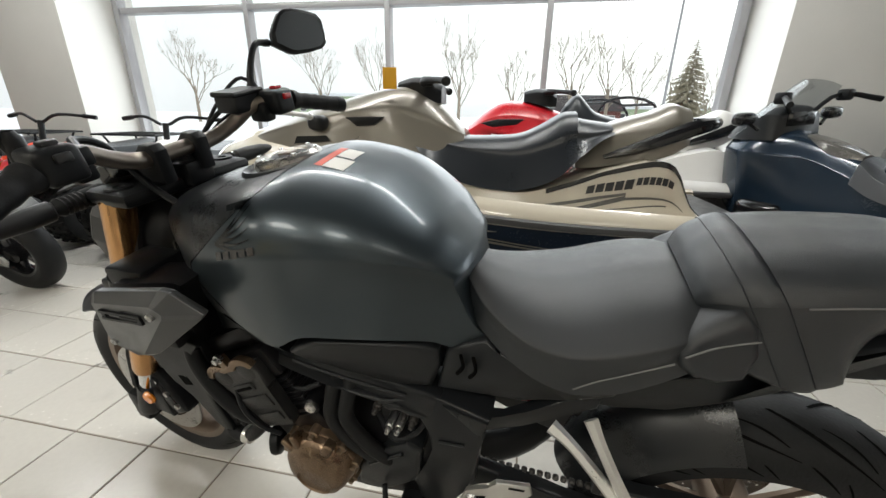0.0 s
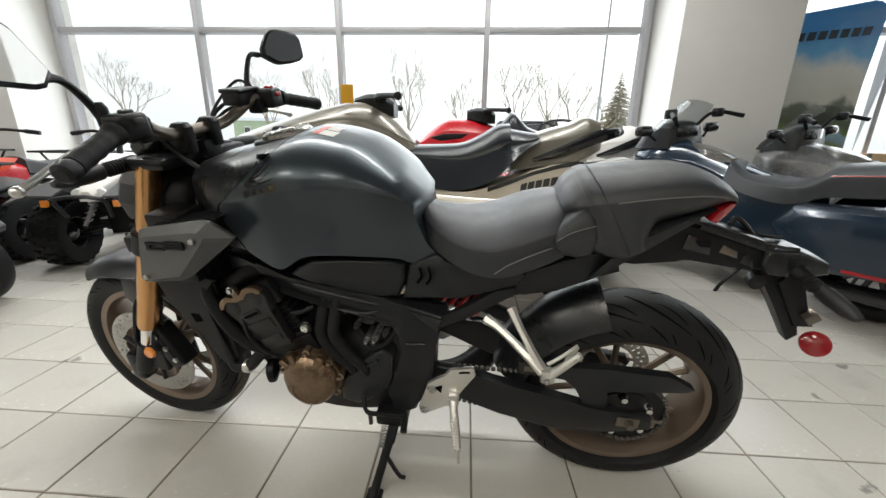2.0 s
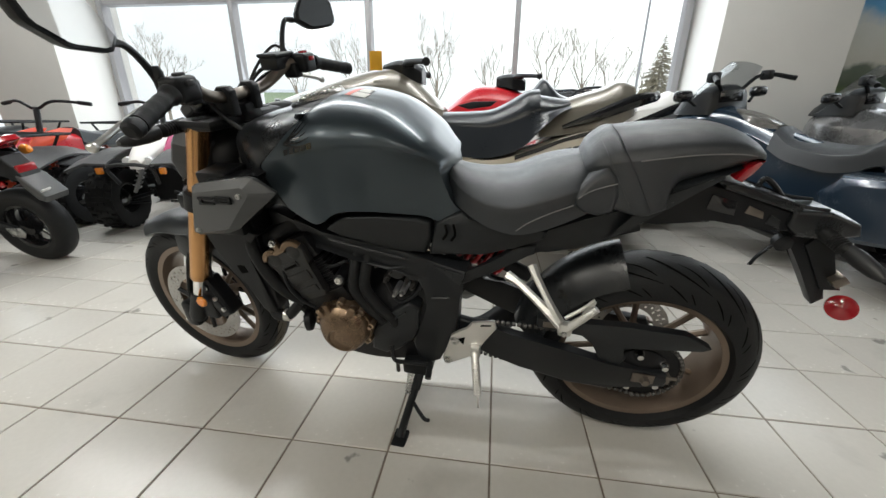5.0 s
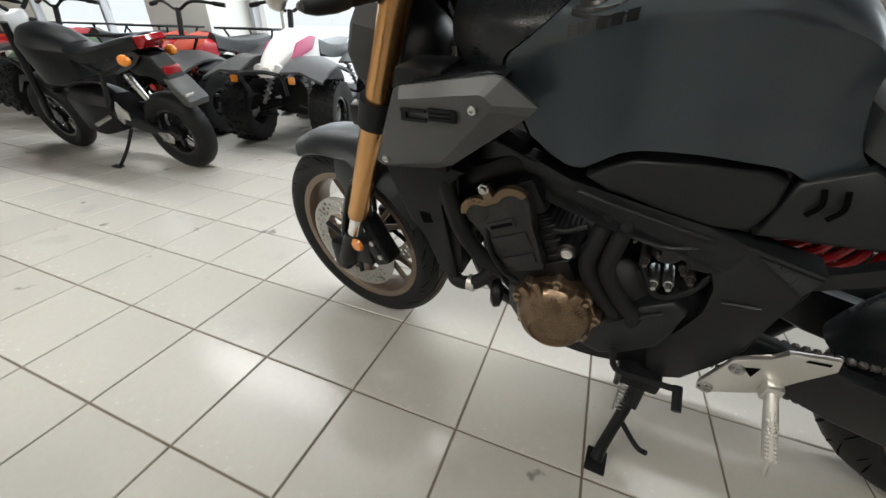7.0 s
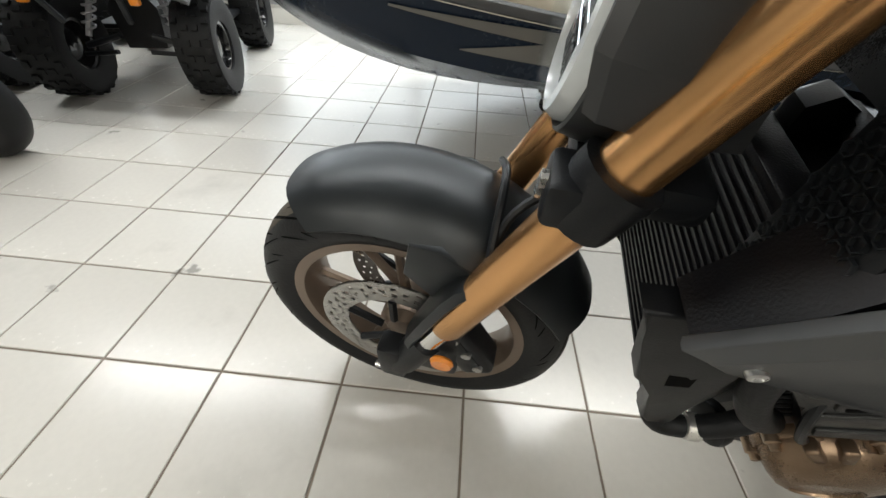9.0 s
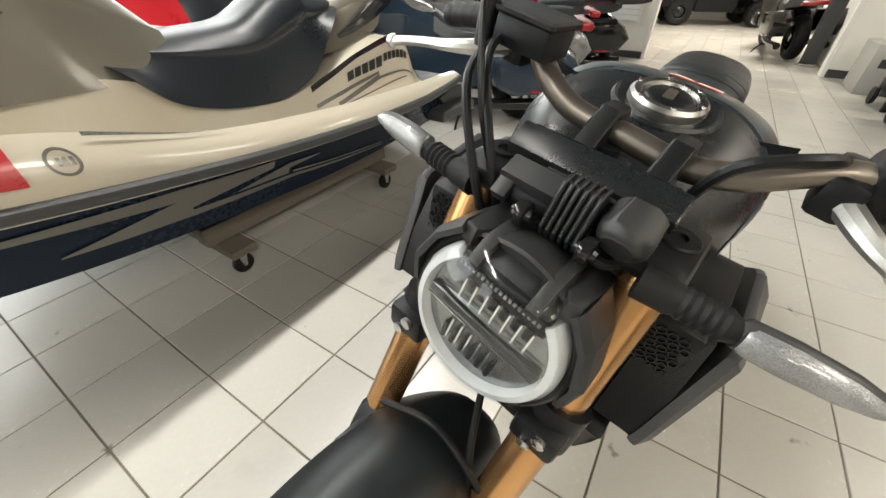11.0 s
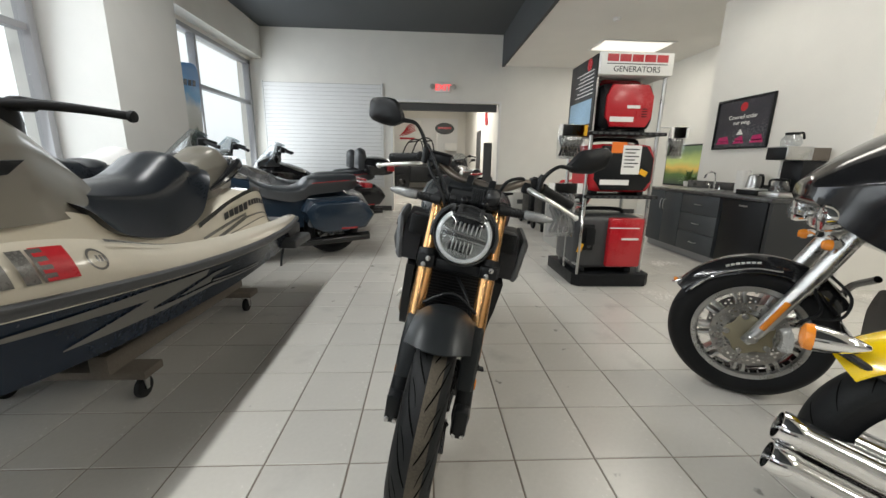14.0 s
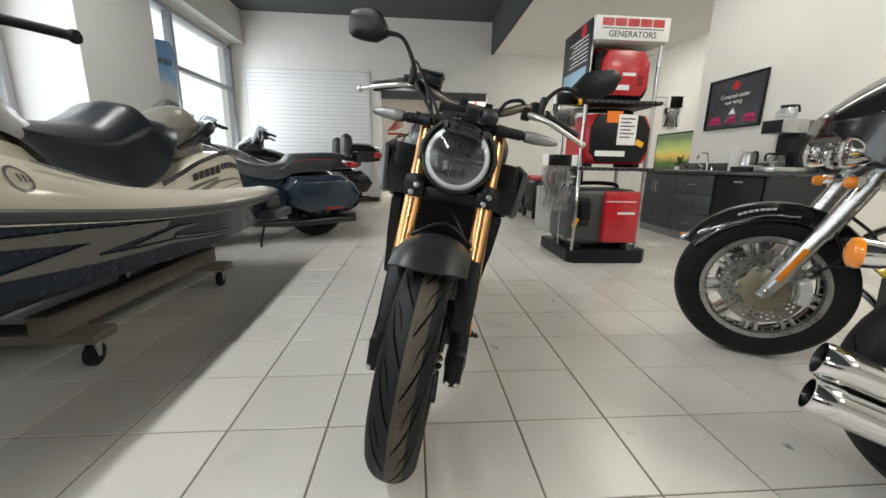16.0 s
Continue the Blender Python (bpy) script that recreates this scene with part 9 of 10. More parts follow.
part("tip_lens", bm, M_AMBER, tip, "amber tip lens")
bm = bm_new()
lathe(bm, [(0.0, 0.02), (0.05, 0.02), (0.078, 0.015), (0.084, 0.0), (0.078, -0.05), (0.04, -0.10), (0.0, -0.11)], 32, (-0.15, 0, 0.915), "x")
hl2 = part("headlight", bm, M_CHROME, cr, "large chrome headlight")
bm = bm_new()
lathe(bm, [(0.0, 0.052), (0.045, 0.044), (0.070, 0.028), (0.077, 0.016)], 32, (-0.15, 0, 0.915), "x")
part("lens", bm, M_CLEAR, hl2)
for line in ([(-0.19, 0.10, 0.70), (-0.16, 0.13, 0.60), (-0.20, 0.12, 0.50), (-0.14, 0.09, 0.42)], [(-0.20, 0.10, 0.66), (-0.27, 0.14, 0.58), (-0.26, 0.12, 0.48), (-0.17, 0.10, 0.46)]):
    part("brake_hose", tube(bm_new(), line, 0.006, 8, 5), M_BLACK, cr)
bm = bm_new()
loft_x(bm, [(-0.08, 0.10, 1.03, 1.00, 0.12, 0.97), (-0.17, 0.24, 1.12, 1.00, 0.26, 0.86), (-0.30, 0.37, 1.22, 1.02, 0.36, 0.78), (-0.44, 0.41, 1.30, 1.04, 0.38, 0.74), (-0.55, 0.40, 1.34, 1.05, 0.36, 0.74)], 4, 4)
part("fairing", bm, M_BLACKG, cr, "glossy black batwing fairing", angle=55)
bm = bm_new()
loft_x(bm, [(-0.50, 0.10, 0.92, 0.86, 0.10, 0.72), (-0.66, 0.20, 0.98, 0.86, 0.17, 0.70), (-0.95, 0.20, 0.96, 0.85, 0.17, 0.68), (-1.20, 0.12, 0.86, 0.80, 0.12, 0.68)], 4, 3)
part("fuel_tank", bm, M_BLACKG, cr, angle=55)
bm = bm_new()
loft_x(bm, [(-0.42, 0.12, 0.60, 0.45, 0.10, 0.22), (-0.75, 0.20, 0.66, 0.45, 0.18, 0.16), (-1.15, 0.18, 0.62, 0.45, 0.16, 0.18)], 4, 3)
part("engine", bm, M_ENGINE, cr)
bm = bm_new()
for s in (-1, 1):
    tube(bm, [(-0.42, s * 0.10, 0.62), (-0.40, s * 0.28, 0.52), (-0.42, s * 0.36, 0.34), (-0.48, s * 0.22, 0.24)], 0.016, 10, 5)
part("crash_bar", bm, M_BLACKG, cr)
bm = bm_new()
loft_x(bm, [(-1.15, 0.12, 0.78, 0.74, 0.14, 0.64), (-1.45, 0.18, 0.72, 0.68, 0.18, 0.60), (-1.70, 0.18, 0.80, 0.72, 0.17, 0.62)], 4, 3)
part("seat", bm, M_SEAT, cr)
simple_wheel(cr, (-1.63, 0, 0.33), 0.33, 0.18, 0.21, M_BLACKG, spokes=9)
bm = bm_new()
box(bm, -0.95, -0.88, 0.14, 0.20, 0.0015, 0.20, 0.01)
part("side_stand", bm, M_BLACK, cr)

# yellow cruiser with its rear towards the middle: x ahead, rear axle at the origin
yc = thing("cruiser_motorcycle", pose(-0.76, -1.018, 0, 0, 0, -130), "yellow cruiser motorcycle with twin chrome silencers", "motorcycle")
bm = bm_new()
lathe(bm, tyre_prof(0.325, 0.125, 0.215), 72, (0, 0, 0.325))
yt = part("rear_tyre", bm, M_RUBBER, yc, "black rear tyre")
bm = bm_new()
for k in range(20):
    for q, o in ((-1, 0), (1, 9)):
        sipe(bm, 0.325, 0.125, (0, 0.325), 18 * k + o, 18 * k + o + 12, q * 0.15, q * 0.75, 0.003)
tagged(part("tread_groove", bm, M_GROOVE, yt, angle=0), kind="stuff")
bm = bm_new()
lathe(bm, [(0.222, -0.06), (0.204, -0.056), (0.195, 0.0), (0.204, 0.056), (0.222, 0.06)], 56, (0, 0, 0.325))
yr = part("rim", bm, M_CHROME, yc, "chrome rim")
for k in range(9):
    bm = bm_new()
    mm = Matrix.Translation((0, 0, 0.325)) @ Matrix.Rotation(2 * math.pi * k / 9, 4, "Y")
    box(bm, 0.04, 0.205, -0.018, 0.018, -0.015, 0.015, 0.005, 1, m=mm)
    part("spoke", bm, M_STEEL, yr)
bm = bm_new()
lathe(bm, [(0.0, -0.075), (0.045, -0.07), (0.06, -0.04), (0.06, 0.04), (0.045, 0.07), (0.0, 0.075)], 24, (0, 0, 0.325))
part("hub", bm, M_CHROME, yr)
bm = bm_new()
rings = []
for k in range(19):
    a = radians(40 + 98 * k / 18)
    rings.append([Vector(((0.400 - 0.05 * abs(b) ** 2.4 - e) * math.cos(a), 0.100 * b, 0.325 + (0.395 - 0.05 * abs(b) ** 2.4 - e) * math.sin(a))) for b, e in [(-1 + j / 5, 0) for j in range(11)] + [(1 - j / 5, 0.006) for j in range(11)]])
ring_faces(bm, rings)
part("rear_mudguard", bm, M_YELP, yc, "bright yellow mudguard")
for z0, y, x0 in ((0.375, -0.112, -0.38), (0.290, -0.140, -0.39)):
    bm = bm_new()
    drop = -0.23
    rings = []
    for x, r in ((0.06, 0.034), (0.0, 0.037), (0.0, 0.042), (0.012, 0.0445), (0.05, 0.0445), (0.054, 0.0425), (0.45, 0.0425), (0.80, 0.0425), (1.05, 0.030)):
        c = Vector((x0 + x, y, z0 + drop * min(x, 0.8)))
        rings.append([c + Vector((0.26 * r * math.sin(a), r * math.cos(a), r * math.sin(a))) for a in (2 * math.pi * j / 32 for j in range(32))])
    ring_faces(bm, rings)
    si = part("silencer", bm, M_CHROME, yc, "long chrome silencer")
    bm = bm_new()
    c = Vector((x0 + 0.058, y, z0 + drop * 0.058))
    lathe(bm, [(0.0, 0.0), (0.036, 0.0), (0.036, 0.004), (0.0, 0.004)], 24, c, "x")
    part("baffle", bm, M_BLACK, si)
for s in (-1,):
    bm = bm_new()
    lathe(bm, [(0.0, 0.118), (0.010, 0.110), (0.024, 0.075), (0.033, 0.030), (0.036, 0.0), (0.0, -0.004)], 28, (-0.355, s * 0.085, 0.640), "x")
    ib = part("indicator", bm, M_CHROME, yc, "chrome bullet indicator")
    bm = bm_new()
    lathe(bm, [(0.0365, 0.004), (0.0365, -0.004), (0.034, -0.014), (0.020, -0.021), (0.0, -0.023)], 28, (-0.355, s * 0.085, 0.640), "x")
    part("indicator_lens", bm, M_AMBER, ib, "amber lens")
    bm = bm_new()
    tube(bm, [(-0.31, s * 0.085, 0.63), (-0.26, s * 0.080, 0.60), (-0.18, s * 0.095, 0.56)], 0.011, 8, 3)
    part("strut", bm, M_BLACKG, yc)
for s in (-1, 1):
    bm = bm_new()
    prism(bm, [(-0.05, 0.30), (-0.05, 0.35), (0.10, 0.37), (0.58, 0.36), (0.58, 0.28), (0.10, 0.28)], s * 0.088, s * 0.105, 0.006)
    part("swingarm", bm, M_BLACKG, yc)
bm = bm_new()
loft_x(bm, [(0.02, 0.12, 0.80, 0.76, 0.12, 0.70), (0.35, 0.16, 0.72, 0.68, 0.15, 0.60), (0.65, 0.12, 0.74, 0.70, 0.12, 0.62)], 4, 3)
part("seat", bm, M_SEAT, yc)
bm = bm_new()
loft_x(bm, [(0.62, 0.10, 0.80, 0.74, 0.10, 0.66), (0.85, 0.16, 0.88, 0.78, 0.14, 0.66), (1.15, 0.12, 0.90, 0.80, 0.10, 0.70)], 4, 3)
part("fuel_tank", bm, M_YELP, yc, "yellow fuel tank", angle=55)
bm = bm_new()
loft_x(bm, [(0.45, 0.14, 0.55, 0.40, 0.12, 0.18), (0.80, 0.18, 0.64, 0.42, 0.15, 0.15), (1.1, 0.12, 0.56, 0.40, 0.10, 0.20)], 4, 3)
part("engine", bm, M_ENGINE, yc)
simple_wheel(yc, (1.62, 0, 0.33), 0.33, 0.12, 0.23, M_CHROME, spokes=9)
bm = bm_new()
for s in (-1, 1):
    tube(bm, [(1.30, s * 0.10, 0.92), (1.62, s * 0.10, 0.33)], 0.026, 10, 1)
part("fork", bm, M_CHROME, yc)
bm = bm_new()
tube(bm, [(0.62, 0.15, 0.24), (0.66, 0.28, 0.10), (0.67, 0.32, 0.042)], 0.012, 8, 3)
part("side_stand", bm, M_BLACK, yc)

# ---- display rack with generators ----
def on_front(x, y, z):
    """A plate facing the entrance side: its x to the right, its y up."""
    return pose(x, y, z, 90, 0, -90)


rack = thing("display_rack", pose(1.70, -1.36, 0), "tall black and chrome display rack with a printed header", "rack")
bm = bm_new()
prism(bm, [(0.06, -0.36), (0.0, -0.30), (0.0, 0.30), (0.06, 0.36), (0.72, 0.36), (0.72, -0.36)], 0.0015, 0.115, 0.008, "xy")
part("plinth", bm, M_BLACK, rack, "black moulded plinth")
for s in (-1, 1):
    for x in (0.10, 0.56):
        bm = bm_new()
        tube(bm, [(x, s * 0.29, 0.11), (x, s * 0.29, 0.60), (x, s * 0.29, 1.96)], 0.016, 12, 1)
        part("post", bm, M_STEEL, rack, "chromed steel post")
bm = bm_new()
tube(bm, [(0.02, 0.33, 0.115), (0.0, 0.335, 0.40), (0.0, 0.335, 0.56), (0.05, 0.32, 0.70), (0.06, 0.31, 1.30)], 0.012, 10, 4)
tube(bm, [(0.30, 0.345, 0.115), (0.30, 0.345, 0.50)], 0.012, 10, 1)
tube(bm, [(0.02, 0.335, 0.20), (0.30, 0.345, 0.20)], 0.010, 10, 1)
part("side_rail", bm, M_STEEL, rack, "bent chromed side rail")
for z in (0.795, 1.325):
    bm = bm_new()
    box(bm, 0.02, 0.60, -0.325, 0.325, z, z + 0.028, 0.005)
    sh = part("shelf", bm, M_BLACK, rack)
    for k in range(12):
        y = -0.30 + 0.053 * k
        bm = bm_new()
        box(bm, 0.016, 0.020, y, y + 0.03, z + 0.006, z + 0.022)
        part("shelf_slot", bm, M_DKGREY, sh)
bm = bm_new()
box(bm, 0.03, 0.62, -0.30, 0.30, 1.795, 1.965, 0.004)
hd = part("header", bm, M_PAPER, rack, "cream printed header board")
bm = bm_new()
for k in range(5):
    box(bm, -0.001, 0.001, -0.25 + 0.102 * k, -0.158 + 0.102 * k, 1.893, 1.947, 0.0)
hb2 = part("name_bar", bm, M_REDP, hd, "row of red name blocks", m=pose(0.029, 0, 0))
bm = bm_new()
box(bm, 0.028, 0.030, -0.25, 0.25, 1.873, 1.879)
part("rule", bm, M_INK, hd)
text_on("letters", "GENERATORS", 0.062, M_INK, hd, on_front(0.0285, 0, 1.835), "dark letters")
bm = bm_new()
box(bm, 0.06, 0.60, 0.305, 0.318, 1.36, 1.955, 0.003)
sp = part("side_panel", bm, M_INK, rack, "black printed side panel")
bm = bm_new()
box(bm, 0.10, 0.56, 0.318, 0.3195, 1.42, 1.62)
part("picture", bm, M_BLUEPIC, sp, "pale blue printed picture")
bm = bm_new()
for k in range(7):
    box(bm, 0.10, 0.46 - 0.04 * (k % 3), 0.318, 0.3195, 1.66 + 0.03 * k, 1.668 + 0.03 * k)
part("text_bar", bm, M_PAPER, sp)
bm = bm_new()
lathe(bm, [(0.0, 0.318), (0.05, 0.318), (0.05, 0.3195), (0.0, 0.3195)], 20, (0.20, 0, 1.90))
part("emblem", bm, M_REDP, sp)
for s, z in ((1, 1.40), (1, 1.30), (-1, 1.40)):
    bm = bm_new()
    tube(bm, [(0.10, s * 0.29, z), (0.10, s * 0.42, z), (0.10, s * 0.47, z + 0.01)], 0.005, 6, 1)
    part("peg_hook", bm, M_STEEL, rack)


def pouch(x, y, z, h, w, label, tag=M_PAPER, content=M_BLACK):
    t = thing("packaged_accessory", pose(x, y, z), label, "package", "hanging packages")
    bm = bm_new()
    rings = []
    for k in range(7):
        u = k / 6
        rings.append([Vector((0.03 * math.sin(math.pi * u) * math.cos(a) + 0.004, w / 2 * (0.8 + 0.2 * math.sin(math.pi * u)) * math.sin(a) * (1 + 0.08 * math.sin(5 * a + k)), -h * u)) for a in (2 * math.pi * j / 12 for j in range(12))])
    ring_faces(bm, rings)
    part("bag", bm, M_PLASTICBAG, t)
    for q in (-1, 1):
        bm = bm_new()
        tube(bm, [(0.004, q * w * 0.10, -h * 0.16), (0.010, q * w * 0.30, -h * 0.40), (-0.004, q * w * 0.12, -h * 0.62), (0.004, q * w * 0.26, -h * 0.90)], w * 0.085, 8, 3)
        part("content", bm, content, t)
    bm = bm_new()
    box(bm, -0.036, -0.032, -w / 2, w / 2, -0.07, 0.02, 0.001)
    part("header_card", bm, tag, t)


for k in range(5):
    pouch(1.80, -0.955 + 0.028 * k, 1.385, 0.26, 0.13, "clear plastic accessory pack with a printed card", M_YELLOW if k in (0, 1) else M_PAPER)
for k in range(3):
    pouch(1.80, -1.80 - 0.025 * k, 1.385, 0.24, 0.11, "clear plastic accessory pack with a printed card")
for k in range(3):
    pouch(1.80, -0.93 + 0.05 * k, 0.90, 0.46, 0.20, "large clear-wrapped cover pack with a white card", M_PAPER, M_SILVER)


def generator(name, m, w, d, h, label, body, shell, style):
    g = thing(name, m, label, "generator", "generators")
    if style == "open":
        bm = bm_new()
        box(bm, 0.05, d, -w / 2, w / 2, 0.03, h, 0.05, 3)
        part("end_shell", bm, shell, g, "dark grey moulded case")
        bm = bm_new()
        box(bm, 0.0, d * 0.75, -w / 2 * 0.98, w / 2 * 0.05, 0.06, h * 0.97, 0.02, 2)
        b = part("front_panel", bm, body, g, "red front panel")
        bm = bm_new()
        prism(bm, [(-w * 0.26, h * 0.52), (-w * 0.26, h * 0.78), (-w * 0.21, h * 0.82), (-w * 0.13, h * 0.82), (-w * 0.13, h * 0.50), (-w * 0.22, h * 0.50)], -0.004, 0.002, 0.002, "yz", m=Matrix.Translation((0, w * 0.5, 0)))
        part("starter_recess", bm, M_BLACK, b)
        bm = bm_new()
        box(bm, 0.03, 0.052, w / 2 * 0.46, w / 2 * 0.92, h * 0.40, h * 0.86, 0.01)
        part("control_panel", bm, M_BLACK, g)
        bm = bm_new()
        for j in range(3):
            lathe(bm, [(0.0, -0.006), (0.018, -0.006), (0.02, 0.0)], 14, (0.03, w * 0.30 + 0.001 * j, h * (0.48 + 0.13 * j)), "x")
        part("socket", bm, M_DKGREY, g)
        bm = bm_new()
        box(bm, -0.003, 0.0, -w * 0.42, -w * 0.16, h * 0.60, h * 0.635)
        box(bm, -0.003, 0.0, -w * 0.42, 0.02, h * 0.80, h * 0.815)
        part("name_bar", bm, M_PAPER, b, "white name bar")
    else:
        rings = []
        bm = bm_new()
        for y, k in ((-0.5, 0.80), (-0.44, 0.95), (-0.3, 1.0), (0.3, 1.0), (0.44, 0.95), (0.5, 0.80)):
            rings.append([Vector((d / 2 + d / 2 * k * a, w * y, h * 0.52 + h * 0.46 * k * b)) for a, b in ((-0.8, -1), (-1, -0.7), (-1, 0.55), (-0.7, 1), (0.7, 1), (1, 0.55), (1, -0.7), (0.8, -1))])
        ring_faces(bm, rings)
        part("end_shell", bm, shell, g, "moulded case")
        bm = bm_new()
        prism(bm, [(-w * 0.34, h * 0.10), (w * 0.30, h * 0.10), (w * 0.42, h * 0.30), (w * 0.42, h * 0.72), (w * 0.32, h * 0.94), (-w * 0.32, h * 0.94), (-w * 0.44, h * 0.72), (-w * 0.44, h * 0.30)], -0.012, 0.03, 0.006, "yz")
        b = part("front_panel", bm, body, g)
        bm = bm_new()
        box(bm, -0.016, -0.012, -w * 0.20, w * 0.04, h * 0.47, h * 0.53)
        part("name_bar", bm, M_PAPER, b, "white name bar")
        for k in range(4):
            bm = bm_new()
            box(bm, -0.015, -0.012, -w * 0.34, -w * 0.24, h * (0.30 + 0.05 * k), h * (0.32 + 0.05 * k))
            part("vent", bm, M_BLACK, b)
        bm = bm_new()
        box(bm, -0.016, -0.0125, -w * 0.10, w * 0.34, h * 0.20, h * 0.30)
        part("sticker", bm, M_PAPER, b)
    bm = bm_new()
    tube(bm, [(d * 0.5, -w * 0.36, h * 0.94), (d * 0.5, -w * 0.30, h * 1.07), (d * 0.5, w * 0.30, h * 1.07), (d * 0.5, w * 0.36, h * 0.94)], 0.018, 10, 4)
    part("carry_handle", bm, M_REDP if w < 0.5 else M_BLACK, g)
    for s in (-1, 1):
        bm = bm_new()
        box(bm, 0.05, d * 0.9, s * w * 0.36 - 0.03, s * w * 0.36 + 0.03, 0.0, 0.045, 0.006)
        part("foot", bm, M_BLACK, g)
    return g


generator("generator", pose(1.72, -1.31, 0.118), 0.60, 0.55, 0.52, "large red and grey enclosed generator on the plinth", M_REDP, M_DKGREY, "open")
generator("generator", pose(1.74, -1.35, 0.825), 0.58, 0.42, 0.44, "red and black portable generator with paper tags", M_BLACK, M_REDP, "closed")
generator("generator", pose(1.77, -1.35, 1.355), 0.46, 0.38, 0.40, "small red portable generator on the top shelf", M_REDP, M_BLACK, "closed")


def card(name, m, w, h, material, label, lines=0, ink=None):
    t = thing(name, m, label, "card")
    bm = bm_new()
    box(bm, -w / 2, w / 2, -h / 2, h / 2, 0, 0.0015)
    part("sheet", bm, material, t)
    if lines:
        bm = bm_new()
        for k in range(lines):
            y = h * 0.36 - h * 0.72 * k / lines
            box(bm, -w * 0.38, w * (0.38 - 0.2 * (k % 2)), y - h * 0.02, y + h * 0.02, 0.0015, 0.0022)
        part("text_bar", bm, ink or M_INK, t)
    return t


card("price_card", on_front(1.722, -1.405, 1.125), 0.16, 0.24, M_PAPER, "white printed price sheet on a generator", 6)
card("orange_tag", on_front(1.724, -1.29, 1.225), 0.13, 0.09, M_ORANGECARD, "bright orange paper tag on a generator")
card("yellow_tag", pose(1.718, -1.52, 1.02, 90, 25, -90), 0.07, 0.045, M_YELLOW, "small yellow hang tag")
card("yellow_tag", pose(1.70, -1.03, 0.36, 90, -70, -90), 0.085, 0.04, M_YELLOW, "small yellow hang tag")

# ---- coffee counter ----
def cab(x0, x1, kind, label):
    c = thing("base_cabinet", pose((x0 + x1) / 2, -3.385, 0), label, "cabinet", "base cabinets")
    w = x1 - x0
    bm = bm_new()
    box(bm, -w / 2 + 0.001, w / 2 - 0.001, 0.004, 0.545, 0.09, 0.769, 0.002)
    part("body", bm, M_LAMC, c)
    bm = bm_new()
    box(bm, -w / 2 + 0.001, w / 2 - 0.001, 0.004, 0.50, 0.0015, 0.089)
    part("toe_kick", bm, M_FRAME, c, "pale toe kick")
    n = 2 if kind == "doors" else 3
    for k in range(n):
        bm = bm_new()
        if kind == "doors":
            a = -w / 2 + w * k / 2
            box(bm, a + 0.004, a + w / 2 - 0.004, 0.546, 0.566, 0.10, 0.765, 0.003)
            f = part("door", bm, M_LAMC, c)
            hx = a + (w / 2 - 0.03 if k == 0 else 0.03)
            bm = bm_new()
            tube(bm, [(hx, 0.566, 0.66), (hx, 0.592, 0.64), (hx, 0.592, 0.55), (hx, 0.566, 0.53)], 0.005, 8, 3)
        else:
            z = 0.10 + 0.665 * k / 3
            box(bm, -w / 2 + 0.004, w / 2 - 0.004, 0.546, 0.566, z + 0.003, z + 0.2187, 0.003)
            f = part("drawer", bm, M_LAMC, c)
            bm = bm_new()
            tube(bm, [(-0.05, 0.566, z + 0.11), (-0.045, 0.590, z + 0.11), (0.045, 0.590, z + 0.11), (0.05, 0.566, z + 0.11)], 0.005, 8, 3)
        part("handle", bm, M_STEEL, f, "bright bar handle")


cab(3.02, 3.72, "doors", "charcoal laminate cabinet with two doors")
cab(2.42, 3.02, "drawers", "charcoal laminate cabinet with three drawers")
fr = thing("mini_fridge", pose(2.12, -3.38, 0), "small black refrigerator under the counter top", "refrigerator")
bm = bm_new()
box(bm, -0.27, 0.27, 0.01, 0.50, 0.02, 0.765, 0.01)
part("body", bm, M_BLACK, fr)
bm = bm_new()
box(bm, -0.27, 0.27, 0.502, 0.555, 0.03, 0.765, 0.012)
part("door", bm, M_BLACK, fr)
bm = bm_new()
box(bm, -0.05, 0.05, 0.555, 0.558, 0.70, 0.715)
part("badge", bm, M_STEEL, fr)
bm = bm_new()
box(bm, -0.25, 0.25, 0.03, 0.48, 0.0015, 0.02)
part("feet", bm, M_BLACK, fr)
ep = thing("end_panel", pose(1.81, -3.38, 0), "near-black laminate counter end panel", "panel")
bm = bm_new()
box(bm, -0.02, 0.02, 0.0, 0.56, 0.0015, 0.769, 0.002)
part("board", bm, M_LAMD, ep)
wt = thing("worktop", pose(2.76, -3.385, 0.77), "dark speckled laminate worktop with a backsplash", "worktop")
bm = bm_new()
box(bm, -0.98, 0.98, 0.0, 0.60, 0.0, 0.036, 0.006)
part("top", bm, M_WORK, wt)
bm = bm_new()
box(bm, -0.98, 0.98, 0.0, 0.02, 0.036, 0.13, 0.004)
part("backsplash", bm, M_WORK, wt)
sk = thing("sink", pose(3.10, -3.10, 0.806), "stainless steel sink with a curved tap", "sink")
bm = bm_new()
for a in ((-0.24, 0.24, -0.20, -0.17), (-0.24, 0.24, 0.17, 0.20), (-0.24, -0.21, -0.17, 0.17), (0.21, 0.24, -0.17, 0.17)):
    box(bm, *a, 0.0, 0.006, 0.002)
part("rim", bm, M_STEEL, sk)
bm = bm_new()
box(bm, -0.21, 0.21, -0.17, 0.17, 0.0005, 0.002)
part("basin", bm, M_DISC, sk)
bm = bm_new()
tube(bm, [(0, -0.16, 0.004), (0, -0.16, 0.16), (0, -0.12, 0.215), (0, -0.05, 0.20), (0, -0.02, 0.14)], 0.012, 10, 5)
